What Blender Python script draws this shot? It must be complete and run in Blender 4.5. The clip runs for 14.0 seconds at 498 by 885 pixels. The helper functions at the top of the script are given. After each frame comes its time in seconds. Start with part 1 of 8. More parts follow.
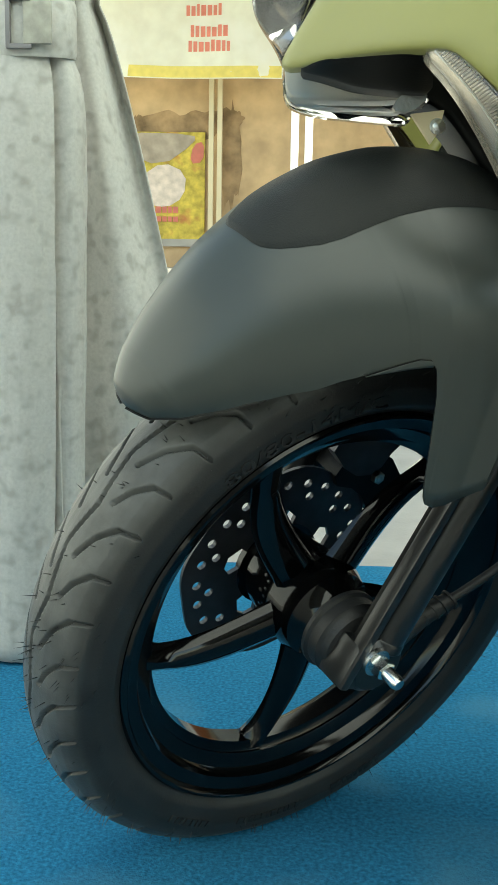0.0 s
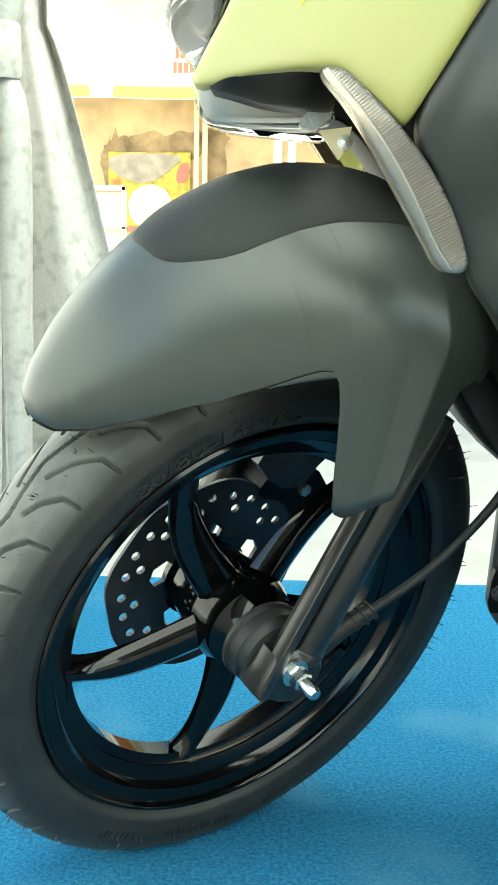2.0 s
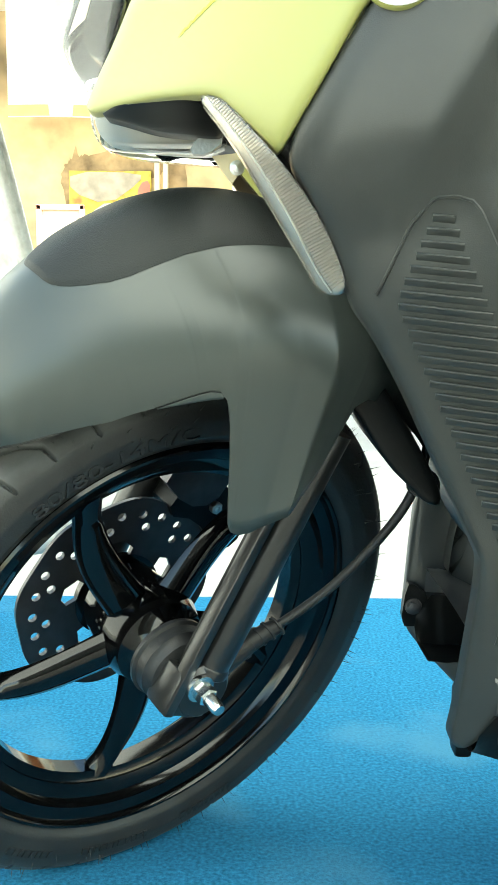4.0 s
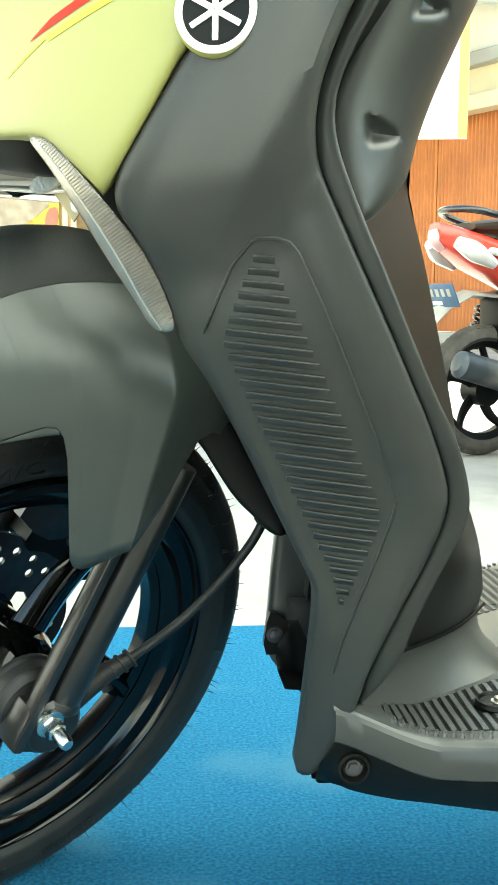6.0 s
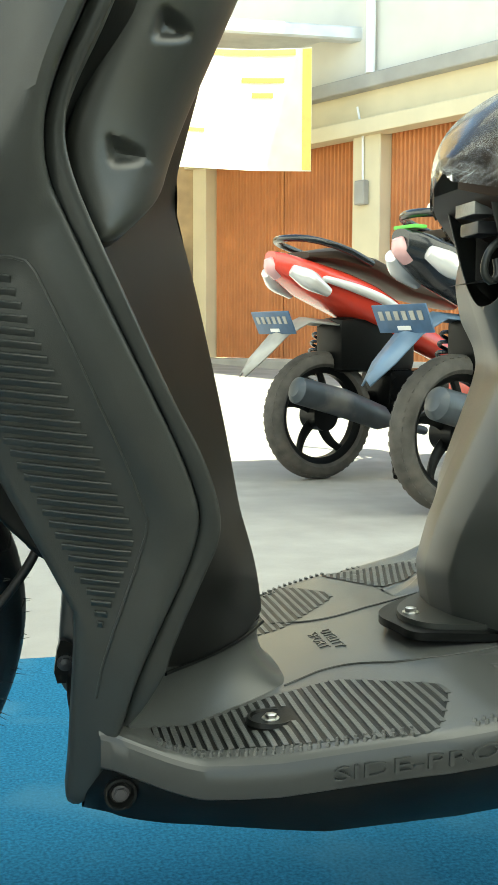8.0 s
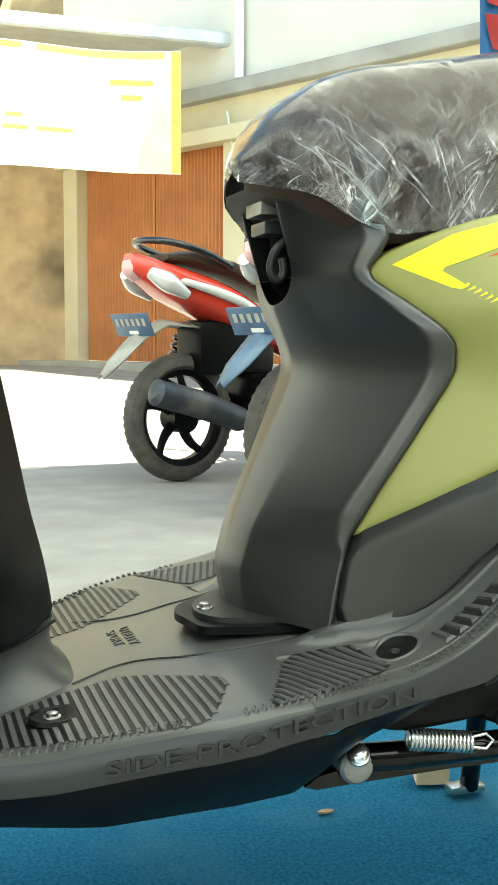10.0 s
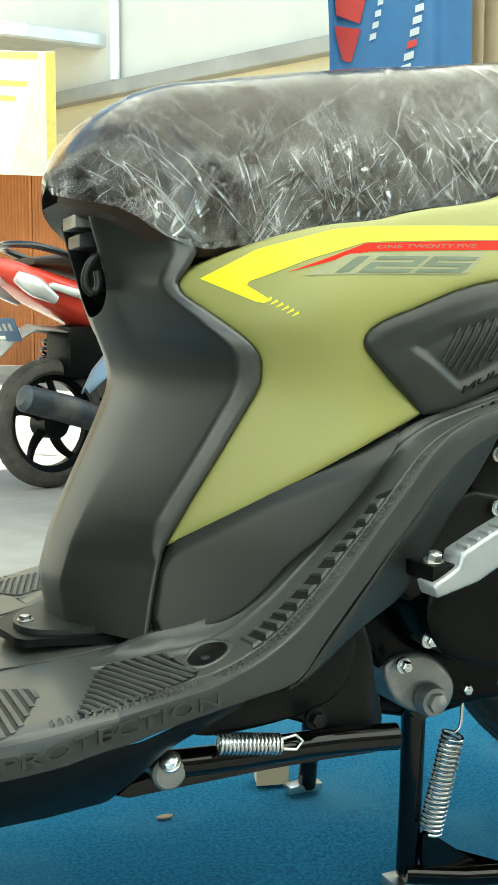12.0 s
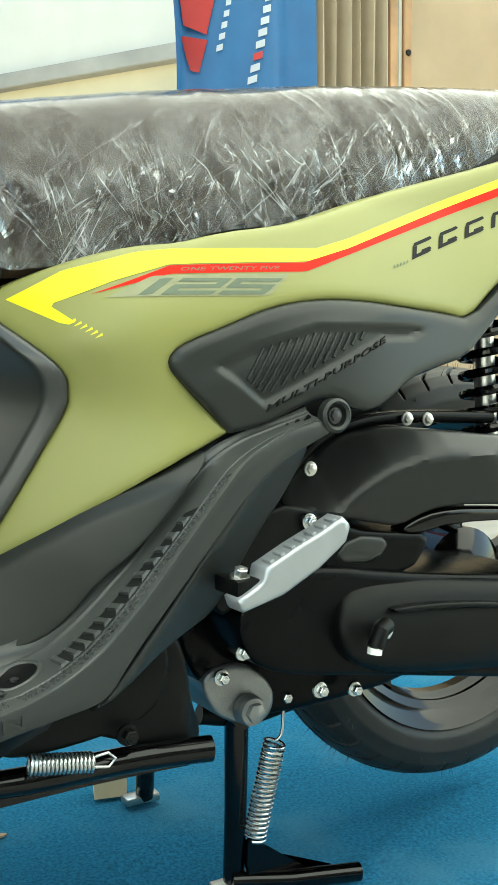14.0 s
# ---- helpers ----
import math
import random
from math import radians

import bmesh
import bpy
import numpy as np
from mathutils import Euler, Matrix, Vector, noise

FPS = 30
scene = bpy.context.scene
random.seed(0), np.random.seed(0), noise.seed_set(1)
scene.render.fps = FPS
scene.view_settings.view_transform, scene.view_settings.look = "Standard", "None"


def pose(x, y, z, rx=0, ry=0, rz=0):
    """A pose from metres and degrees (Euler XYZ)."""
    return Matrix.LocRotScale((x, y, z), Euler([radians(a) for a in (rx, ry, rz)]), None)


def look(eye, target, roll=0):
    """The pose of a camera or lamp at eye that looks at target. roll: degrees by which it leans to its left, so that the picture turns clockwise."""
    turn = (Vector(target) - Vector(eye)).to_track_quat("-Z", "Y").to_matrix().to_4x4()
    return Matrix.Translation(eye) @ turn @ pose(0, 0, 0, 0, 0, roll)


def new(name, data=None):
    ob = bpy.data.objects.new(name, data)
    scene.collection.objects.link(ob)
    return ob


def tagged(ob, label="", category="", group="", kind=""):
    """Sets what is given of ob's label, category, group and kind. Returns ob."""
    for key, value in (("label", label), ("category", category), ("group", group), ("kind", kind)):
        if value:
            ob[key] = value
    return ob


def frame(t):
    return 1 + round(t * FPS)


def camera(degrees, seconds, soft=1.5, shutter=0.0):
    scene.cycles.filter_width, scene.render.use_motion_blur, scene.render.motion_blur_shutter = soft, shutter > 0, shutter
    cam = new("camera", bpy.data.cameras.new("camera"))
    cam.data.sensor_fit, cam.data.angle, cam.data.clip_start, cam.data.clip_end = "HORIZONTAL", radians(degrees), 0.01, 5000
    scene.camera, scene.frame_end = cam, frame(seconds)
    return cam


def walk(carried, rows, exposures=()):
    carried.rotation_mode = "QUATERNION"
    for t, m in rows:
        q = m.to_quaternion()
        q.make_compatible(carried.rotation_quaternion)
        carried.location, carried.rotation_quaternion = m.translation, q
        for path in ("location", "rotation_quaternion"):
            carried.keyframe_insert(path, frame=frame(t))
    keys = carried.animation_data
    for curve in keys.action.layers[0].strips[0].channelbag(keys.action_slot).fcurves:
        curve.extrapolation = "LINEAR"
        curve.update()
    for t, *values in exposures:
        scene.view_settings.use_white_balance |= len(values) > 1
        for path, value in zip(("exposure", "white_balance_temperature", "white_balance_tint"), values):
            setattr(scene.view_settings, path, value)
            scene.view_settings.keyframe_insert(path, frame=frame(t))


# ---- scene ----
import collections
from mathutils.geometry import delaunay_2d_cdt

cam = camera(26.1, 14.0)
PATH = [
    (0, (0.158, -0.878, 0.544), (0.088, 1.088, 0.187), 1.0),
    (0.5, (0.171, -0.883, 0.545), (0.100, 1.086, 0.199), 0.9),
    (1, (0.183, -0.883, 0.545), (0.114, 1.087, 0.207), 0.9),
    (1.5, (0.197, -0.883, 0.543), (0.134, 1.088, 0.211), 0.9),
    (2, (0.217, -0.885, 0.541), (0.163, 1.088, 0.219), 0.9),
    (2.5, (0.236, -0.890, 0.542), (0.192, 1.084, 0.229), 0.8),
    (3, (0.252, -0.894, 0.544), (0.229, 1.083, 0.241), 0.7),
    (5.3, (0.301, -0.905, 0.552), (0.378, 1.076, 0.284), 0.5),
    (5.5, (0.309, -0.907, 0.555), (0.412, 1.073, 0.294), 0.7),
    (6, (0.326, -0.910, 0.554), (0.487, 1.069, 0.311), 0.5),
    (6.5, (0.345, -0.909, 0.554), (0.619, 1.060, 0.340), 0.4),
    (7, (0.366, -0.912, 0.552), (0.682, 1.052, 0.350), 0.3),
    (7.5, (0.381, -0.915, 0.550), (0.744, 1.042, 0.357), 0.2),
    (8, (0.399, -0.918, 0.548), (0.817, 1.029, 0.360), 0.2),
    (8.5, (0.422, -0.923, 0.545), (0.894, 1.013, 0.361), 0.1),
    (9, (0.441, -0.930, 0.542), (0.973, 0.990, 0.359), 0.1),
    (11.3, (0.511, -0.965, 0.548), (1.271, 0.876, 0.371), 0.1),
    (11.5, (0.516, -0.969, 0.549), (1.299, 0.862, 0.372), 0.0),
    (12, (0.528, -0.978, 0.552), (1.355, 0.835, 0.376), -0.0),
    (12.5, (0.542, -0.988, 0.558), (1.407, 0.808, 0.383), -0.0),
    (13, (0.552, -0.998, 0.562), (1.460, 0.777, 0.389), -0.1),
    (13.5, (0.564, -1.008, 0.565), (1.530, 0.735, 0.391), -0.2),
    (14, (0.576, -1.015, 0.568), (1.600, 0.694, 0.393), -0.3),
]
EXPOSURES = [(0, 1.62, 6900, -9), (1.0, 2.02, 6950, -9), (2.0, 2.65, 6900, -9), (3.0, 2.84, 6950, -9), (5.3, 2.95, 6900, -11), (5.8, 2.9, 7000, -11), (6.5, 2.3, 7100, -9), (7.5, 2.04, 7150, -9), (9.0, 2.04, 7200, -10), (14, 1.92, 6900, -11)]
walk(cam, [(t, look(eye, target, roll)) for t, eye, target, roll in PATH], EXPOSURES)

# ---------------------------------------------------------------- world, sun, exposure
SUN_EL, SUN_ROT = 52.0, 136.0
world = bpy.data.worlds.new("sky")
scene.world = world
world.use_nodes = True
wn = world.node_tree.nodes
sky = wn.new("ShaderNodeTexSky")
sky.sky_type, sky.sun_disc = "NISHITA", False
sky.sun_elevation, sky.sun_rotation = radians(SUN_EL), radians(SUN_ROT)
world.node_tree.links.new(sky.outputs["Color"], wn["Background"].inputs["Color"])
wn["Background"].inputs["Strength"].default_value = 0.13
sun_data = bpy.data.lights.new("sun", "SUN")
sun_data.energy, sun_data.angle, sun_data.color = 4.5, radians(0.53), (1.0, 0.94, 0.84)
sun = new("sun", sun_data)
_az = radians(SUN_ROT)
sun_dir = Vector((math.sin(_az) * math.cos(radians(SUN_EL)), math.cos(_az) * math.cos(radians(SUN_EL)), math.sin(radians(SUN_EL))))
sun.matrix_world = look(sun_dir * 30, (0, 0, 0))
scene.view_settings.exposure = 1.0


# ---------------------------------------------------------------- materials
def material(name, base, rough=0.5, metal=0.0, vary=0.12, scale=8.0, grain=0.0, grain_scale=300.0, second=None, patch=2.0,
             patch_amount=0.5, coat=0.0, spec=0.5, sheen=0.0, rough_vary=0.08, per_object=0.0):
    """Base colour with stains at two sizes, roughness that varies and a fine bump."""
    m = bpy.data.materials.new(name)
    m.use_nodes = True
    nt = m.node_tree
    n, l = nt.nodes, nt.links
    b = n["Principled BSDF"]
    tc = n.new("ShaderNodeTexCoord")
    n1 = n.new("ShaderNodeTexNoise")
    n1.inputs["Scale"].default_value, n1.inputs["Detail"].default_value = scale, 6
    n2 = n.new("ShaderNodeTexNoise")
    n2.inputs["Scale"].default_value, n2.inputs["Detail"].default_value = patch, 4
    l.new(tc.outputs["Object"], n1.inputs["Vector"])
    l.new(tc.outputs["Object"], n2.inputs["Vector"])
    dark = [c * (1 - vary) for c in base] + [1]
    light = [min(1, c * (1 + vary)) for c in base] + [1]
    r1 = n.new("ShaderNodeValToRGB")
    r1.color_ramp.elements[0].color, r1.color_ramp.elements[1].color = dark, light
    r1.color_ramp.elements[0].position, r1.color_ramp.elements[1].position = 0.3, 0.7
    l.new(n1.outputs["Fac"], r1.inputs["Fac"])
    col = r1.outputs["Color"]
    if second:
        r2 = n.new("ShaderNodeValToRGB")
        r2.color_ramp.elements[0].position, r2.color_ramp.elements[1].position = 0.52, 0.68
        r2.color_ramp.elements[0].color, r2.color_ramp.elements[1].color = (0, 0, 0, 1), (patch_amount,) * 3 + (1,)
        l.new(n2.outputs["Fac"], r2.inputs["Fac"])
        mx = n.new("ShaderNodeMixRGB")
        l.new(r2.outputs["Color"], mx.inputs["Fac"])
        l.new(col, mx.inputs["Color1"])
        mx.inputs["Color2"].default_value = (*second, 1)
        col = mx.outputs["Color"]
    if per_object:
        oi = n.new("ShaderNodeObjectInfo")
        hs = n.new("ShaderNodeHueSaturation")
        mr0 = n.new("ShaderNodeMapRange")
        mr0.inputs["To Min"].default_value, mr0.inputs["To Max"].default_value = 1 - per_object, 1 + per_object
        l.new(oi.outputs["Random"], mr0.inputs["Value"])
        l.new(mr0.outputs["Result"], hs.inputs["Value"])
        l.new(col, hs.inputs["Color"])
        col = hs.outputs["Color"]
    l.new(col, b.inputs["Base Color"])
    mr = n.new("ShaderNodeMapRange")
    mr.inputs["To Min"].default_value, mr.inputs["To Max"].default_value = max(0.02, rough - rough_vary), min(1, rough + rough_vary)
    l.new(n2.outputs["Fac"], mr.inputs["Value"])
    l.new(mr.outputs["Result"], b.inputs["Roughness"])
    b.inputs["Metallic"].default_value = metal
    b.inputs["Coat Weight"].default_value = coat
    b.inputs["Coat Roughness"].default_value = 0.08
    b.inputs["Specular IOR Level"].default_value = spec
    b.inputs["Sheen Weight"].default_value = sheen
    if grain:
        n3 = n.new("ShaderNodeTexNoise")
        n3.inputs["Scale"].default_value, n3.inputs["Detail"].default_value = grain_scale, 3
        l.new(tc.outputs["Object"], n3.inputs["Vector"])
        bp = n.new("ShaderNodeBump")
        bp.inputs["Strength"].default_value, bp.inputs["Distance"].default_value = grain, 0.002
        l.new(n3.outputs["Fac"], bp.inputs["Height"])
        l.new(bp.outputs["Normal"], b.inputs["Normal"])
    return m


def clear_material(name, tint, rough, film, gloss_rough=0.08):
    """A thin clear sheet: light passes straight through, with a share of gloss."""
    m = bpy.data.materials.new(name)
    m.use_nodes = True
    nt = m.node_tree
    n, l = nt.nodes, nt.links
    n.remove(n["Principled BSDF"])
    tr = n.new("ShaderNodeBsdfTransparent")
    tr.inputs["Color"].default_value = (*tint, 1)
    gl = n.new("ShaderNodeBsdfGlossy")
    gl.inputs["Roughness"].default_value = gloss_rough
    df = n.new("ShaderNodeBsdfDiffuse")
    df.inputs["Color"].default_value = (0.8, 0.8, 0.8, 1)
    mx = n.new("ShaderNodeMixShader")
    lw = n.new("ShaderNodeLayerWeight")
    lw.inputs["Blend"].default_value = film
    l.new(lw.outputs["Fresnel"], mx.inputs["Fac"])
    l.new(tr.outputs["BSDF"], mx.inputs[1])
    l.new(gl.outputs["BSDF"], mx.inputs[2])
    m2 = n.new("ShaderNodeMixShader")
    m2.inputs["Fac"].default_value = rough
    l.new(mx.outputs["Shader"], m2.inputs[1])
    l.new(df.outputs["BSDF"], m2.inputs[2])
    l.new(m2.outputs["Shader"], n["Material Output"].inputs["Surface"])
    return m


def cloth_material(name, base, through_share, dirt=None, dirt_scale=3.0, dirt_amount=0.6):
    """A tarpaulin or banner: diffuse, and lets a share of the light through."""
    m = material(name, base, 0.6, vary=0.08, scale=dirt_scale * 4, second=dirt, patch=dirt_scale, patch_amount=dirt_amount, grain=0.15, grain_scale=500)
    nt = m.node_tree
    n, l = nt.nodes, nt.links
    b = n["Principled BSDF"]
    tl = n.new("ShaderNodeBsdfTranslucent")
    src = b.inputs["Base Color"].links[0].from_socket
    l.new(src, tl.inputs["Color"])
    mx = n.new("ShaderNodeMixShader")
    mx.inputs["Fac"].default_value = through_share
    l.new(b.outputs["BSDF"], mx.inputs[1])
    l.new(tl.outputs["BSDF"], mx.inputs[2])
    l.new(mx.outputs["Shader"], n["Material Output"].inputs["Surface"])
    return m


M_matt = material("matt_grey_plastic", (0.019, 0.0210, 0.0195), 0.36, vary=0.05, scale=30, grain=0.03, grain_scale=900, spec=0.36)
M_grain = material("grained_black_plastic", (0.021, 0.0232, 0.0215), 0.40, vary=0.06, scale=40, grain=0.10, grain_scale=1100, spec=0.40)
M_fender = material("satin_grey_paint", (0.034, 0.040, 0.036), 0.36, vary=0.03, scale=12, grain=0.02, grain_scale=1500)
M_step = material("satin_step_plastic", (0.027, 0.0295, 0.029), 0.36, vary=0.05, scale=30, grain=0.03, grain_scale=900, spec=0.42)
M_floor = material("floor_rubber_grey", (0.055, 0.058, 0.056), 0.31, vary=0.10, scale=14, grain=0.08, grain_scale=900, second=(0.066, 0.068, 0.067), patch=9, patch_amount=0.25, spec=0.5)
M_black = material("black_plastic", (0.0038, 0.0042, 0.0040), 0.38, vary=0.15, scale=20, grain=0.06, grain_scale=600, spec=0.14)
M_gloss = material("gloss_black_paint", (0.0018, 0.0018, 0.0018), 0.09, vary=0.2, scale=10, spec=0.36)
M_fork = material("satin_black_fork_paint", (0.010, 0.0102, 0.010), 0.30, vary=0.1, scale=40, grain=0.05, grain_scale=500, spec=0.55)
M_cowl = material("satin_cowl_plastic", (0.017, 0.0190, 0.0178), 0.37, vary=0.05, scale=30, grain=0.03, grain_scale=900, spec=0.95)
M_lime = material("olive_lime_paint", (0.248, 0.248, 0.076), 0.40, vary=0.03, scale=6, grain=0.02, grain_scale=1200)
M_yellow = material("yellow_decal", (0.85, 0.80, 0.02), 0.35, vary=0.05, scale=150)
M_red = material("red_decal", (0.62, 0.010, 0.003), 0.40, vary=0.04, scale=50, spec=0.15)
M_decal = material("green_grey_decal", (0.10, 0.13, 0.08), 0.4, vary=0.1, scale=80)
M_rubber = material("tyre_rubber", (0.017, 0.0172, 0.0165), 0.44, vary=0.25, scale=35, grain=0.12, grain_scale=500, spec=0.34)


def add_tread_dust(m, r0, r1, dust):
    """Pale release dust that lies on the tread and not on the side walls."""
    n, l = m.node_tree.nodes, m.node_tree.links
    b = n["Principled BSDF"]
    tc = n.new("ShaderNodeTexCoord")
    fl = n.new("ShaderNodeVectorMath")
    fl.operation = "MULTIPLY"
    fl.inputs[1].default_value = (1, 0, 1)
    l.new(tc.outputs["Object"], fl.inputs[0])
    ln = n.new("ShaderNodeVectorMath")
    ln.operation = "LENGTH"
    l.new(fl.outputs["Vector"], ln.inputs[0])
    mr = n.new("ShaderNodeMapRange")
    mr.inputs["From Min"].default_value, mr.inputs["From Max"].default_value = r0, r1
    l.new(ln.outputs["Value"], mr.inputs["Value"])
    nz = n.new("ShaderNodeTexNoise")
    nz.inputs["Scale"].default_value, nz.inputs["Detail"].default_value = 38, 6
    l.new(tc.outputs["Object"], nz.inputs["Vector"])
    mu = n.new("ShaderNodeMath")
    mu.operation = "MULTIPLY"
    l.new(mr.outputs["Result"], mu.inputs[0])
    l.new(nz.outputs["Fac"], mu.inputs[1])
    mx = n.new("ShaderNodeMixRGB")
    l.new(mu.outputs["Value"], mx.inputs["Fac"])
    l.new(b.inputs["Base Color"].links[0].from_socket, mx.inputs["Color1"])
    mx.inputs["Color2"].default_value = (*dust, 1)
    l.new(mx.outputs["Color"], b.inputs["Base Color"])


M_rubber_side = M_rubber.copy()
M_rubber_side.name = "rear_tyre_rubber"
add_tread_dust(M_rubber, 0.224, 0.246, (0.15, 0.15, 0.14))
M_hose = material("black_rubber", (0.010, 0.010, 0.010), 0.55, vary=0.2, scale=60, grain=0.2, grain_scale=500)
M_steel = material("brushed_steel", (0.55, 0.54, 0.52), 0.3, 1.0, vary=0.12, scale=60, grain=0.1, grain_scale=400)
M_disc = material("black_disc_steel", (0.06, 0.06, 0.065), 0.35, 0.7, vary=0.2, scale=60)
M_zinc = material("zinc_bolt", (0.62, 0.64, 0.63), 0.25, 1.0, vary=0.1, scale=90)
M_alu = material("cast_aluminium", (0.26, 0.265, 0.265), 0.38, 0.8, vary=0.12, scale=50, grain=0.25, grain_scale=350)
M_silver = material("silver_paint", (0.36, 0.38, 0.40), 0.33, 0.55, vary=0.06, scale=30, grain=0.05, grain_scale=700)
M_engine = material("black_engine_paint", (0.0026, 0.0029, 0.0031), 0.25, 0.0, vary=0.15, scale=30, grain=0.05, grain_scale=450, spec=0.10)
M_vinyl = material("seat_vinyl", (0.052, 0.034, 0.024), 0.48, vary=0.10, scale=18, spec=0.25)
M_white = material("white_enamel", (0.8, 0.8, 0.78), 0.25, vary=0.03)
M_clear = clear_material("clear_lens", (0.95, 0.94, 0.92), 0.06, 0.34, gloss_rough=0.05)
M_reflector = material("chrome_reflector", (0.74, 0.72, 0.66), 0.30, 0.25, vary=0.05)
M_ribbed = material("satin_chrome_reflector", (0.50, 0.45, 0.37), 0.24, 0.65, vary=0.10, scale=30, grain=0.05, grain_scale=200)
M_film = clear_material("plastic_film", (0.95, 0.94, 0.93), 0.01, 0.30, gloss_rough=0.14)


def add_crease_glints(m):
    """White streaks and a veil that paint highlights and sheen onto the crumpled film."""
    nt = m.node_tree
    n, l = nt.nodes, nt.links
    m2 = next(x for x in n if x.bl_idname == "ShaderNodeMixShader" and not x.inputs["Fac"].is_linked)
    tc = n.new("ShaderNodeTexCoord")

    def calc(op, a, b):
        q = n.new("ShaderNodeMath")
        q.operation = op
        for k, v in enumerate((a, b)):
            if isinstance(v, (int, float)):
                q.inputs[k].default_value = v
            else:
                l.new(v, q.inputs[k])
        return q.outputs["Value"]
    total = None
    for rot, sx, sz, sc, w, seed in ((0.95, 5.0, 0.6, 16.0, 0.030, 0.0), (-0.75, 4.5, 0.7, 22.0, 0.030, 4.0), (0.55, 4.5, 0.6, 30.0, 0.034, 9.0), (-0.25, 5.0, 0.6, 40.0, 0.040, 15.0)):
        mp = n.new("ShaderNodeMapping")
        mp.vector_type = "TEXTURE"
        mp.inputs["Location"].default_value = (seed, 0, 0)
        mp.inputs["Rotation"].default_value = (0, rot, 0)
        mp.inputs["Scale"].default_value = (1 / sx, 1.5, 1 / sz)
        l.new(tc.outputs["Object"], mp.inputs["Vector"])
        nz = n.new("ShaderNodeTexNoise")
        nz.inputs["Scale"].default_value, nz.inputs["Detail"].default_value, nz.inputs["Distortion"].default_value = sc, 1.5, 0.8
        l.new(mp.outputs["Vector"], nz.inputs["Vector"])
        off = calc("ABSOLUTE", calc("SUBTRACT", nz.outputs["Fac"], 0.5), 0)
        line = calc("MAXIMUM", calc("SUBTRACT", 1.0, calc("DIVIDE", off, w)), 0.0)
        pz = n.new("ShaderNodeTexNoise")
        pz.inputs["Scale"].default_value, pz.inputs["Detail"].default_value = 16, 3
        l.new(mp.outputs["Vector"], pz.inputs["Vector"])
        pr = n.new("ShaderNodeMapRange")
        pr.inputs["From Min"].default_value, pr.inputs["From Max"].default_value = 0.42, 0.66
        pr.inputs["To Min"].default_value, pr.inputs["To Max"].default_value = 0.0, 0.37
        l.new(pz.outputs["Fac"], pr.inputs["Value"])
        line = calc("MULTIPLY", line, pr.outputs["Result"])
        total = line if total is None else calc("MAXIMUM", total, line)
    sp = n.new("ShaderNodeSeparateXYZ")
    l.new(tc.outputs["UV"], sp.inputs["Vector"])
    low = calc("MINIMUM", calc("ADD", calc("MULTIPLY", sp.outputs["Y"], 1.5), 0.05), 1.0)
    # broad white patches painted as soft sheen, strongest low on the flanks
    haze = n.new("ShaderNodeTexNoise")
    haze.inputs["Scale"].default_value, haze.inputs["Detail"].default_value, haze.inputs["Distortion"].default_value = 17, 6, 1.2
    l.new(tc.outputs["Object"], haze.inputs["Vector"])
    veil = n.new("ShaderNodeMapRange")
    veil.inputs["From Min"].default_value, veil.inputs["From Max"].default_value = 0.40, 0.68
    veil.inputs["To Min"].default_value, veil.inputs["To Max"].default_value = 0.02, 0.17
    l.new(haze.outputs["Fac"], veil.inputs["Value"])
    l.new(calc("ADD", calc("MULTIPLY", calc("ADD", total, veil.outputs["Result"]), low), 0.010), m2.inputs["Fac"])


add_crease_glints(M_film)


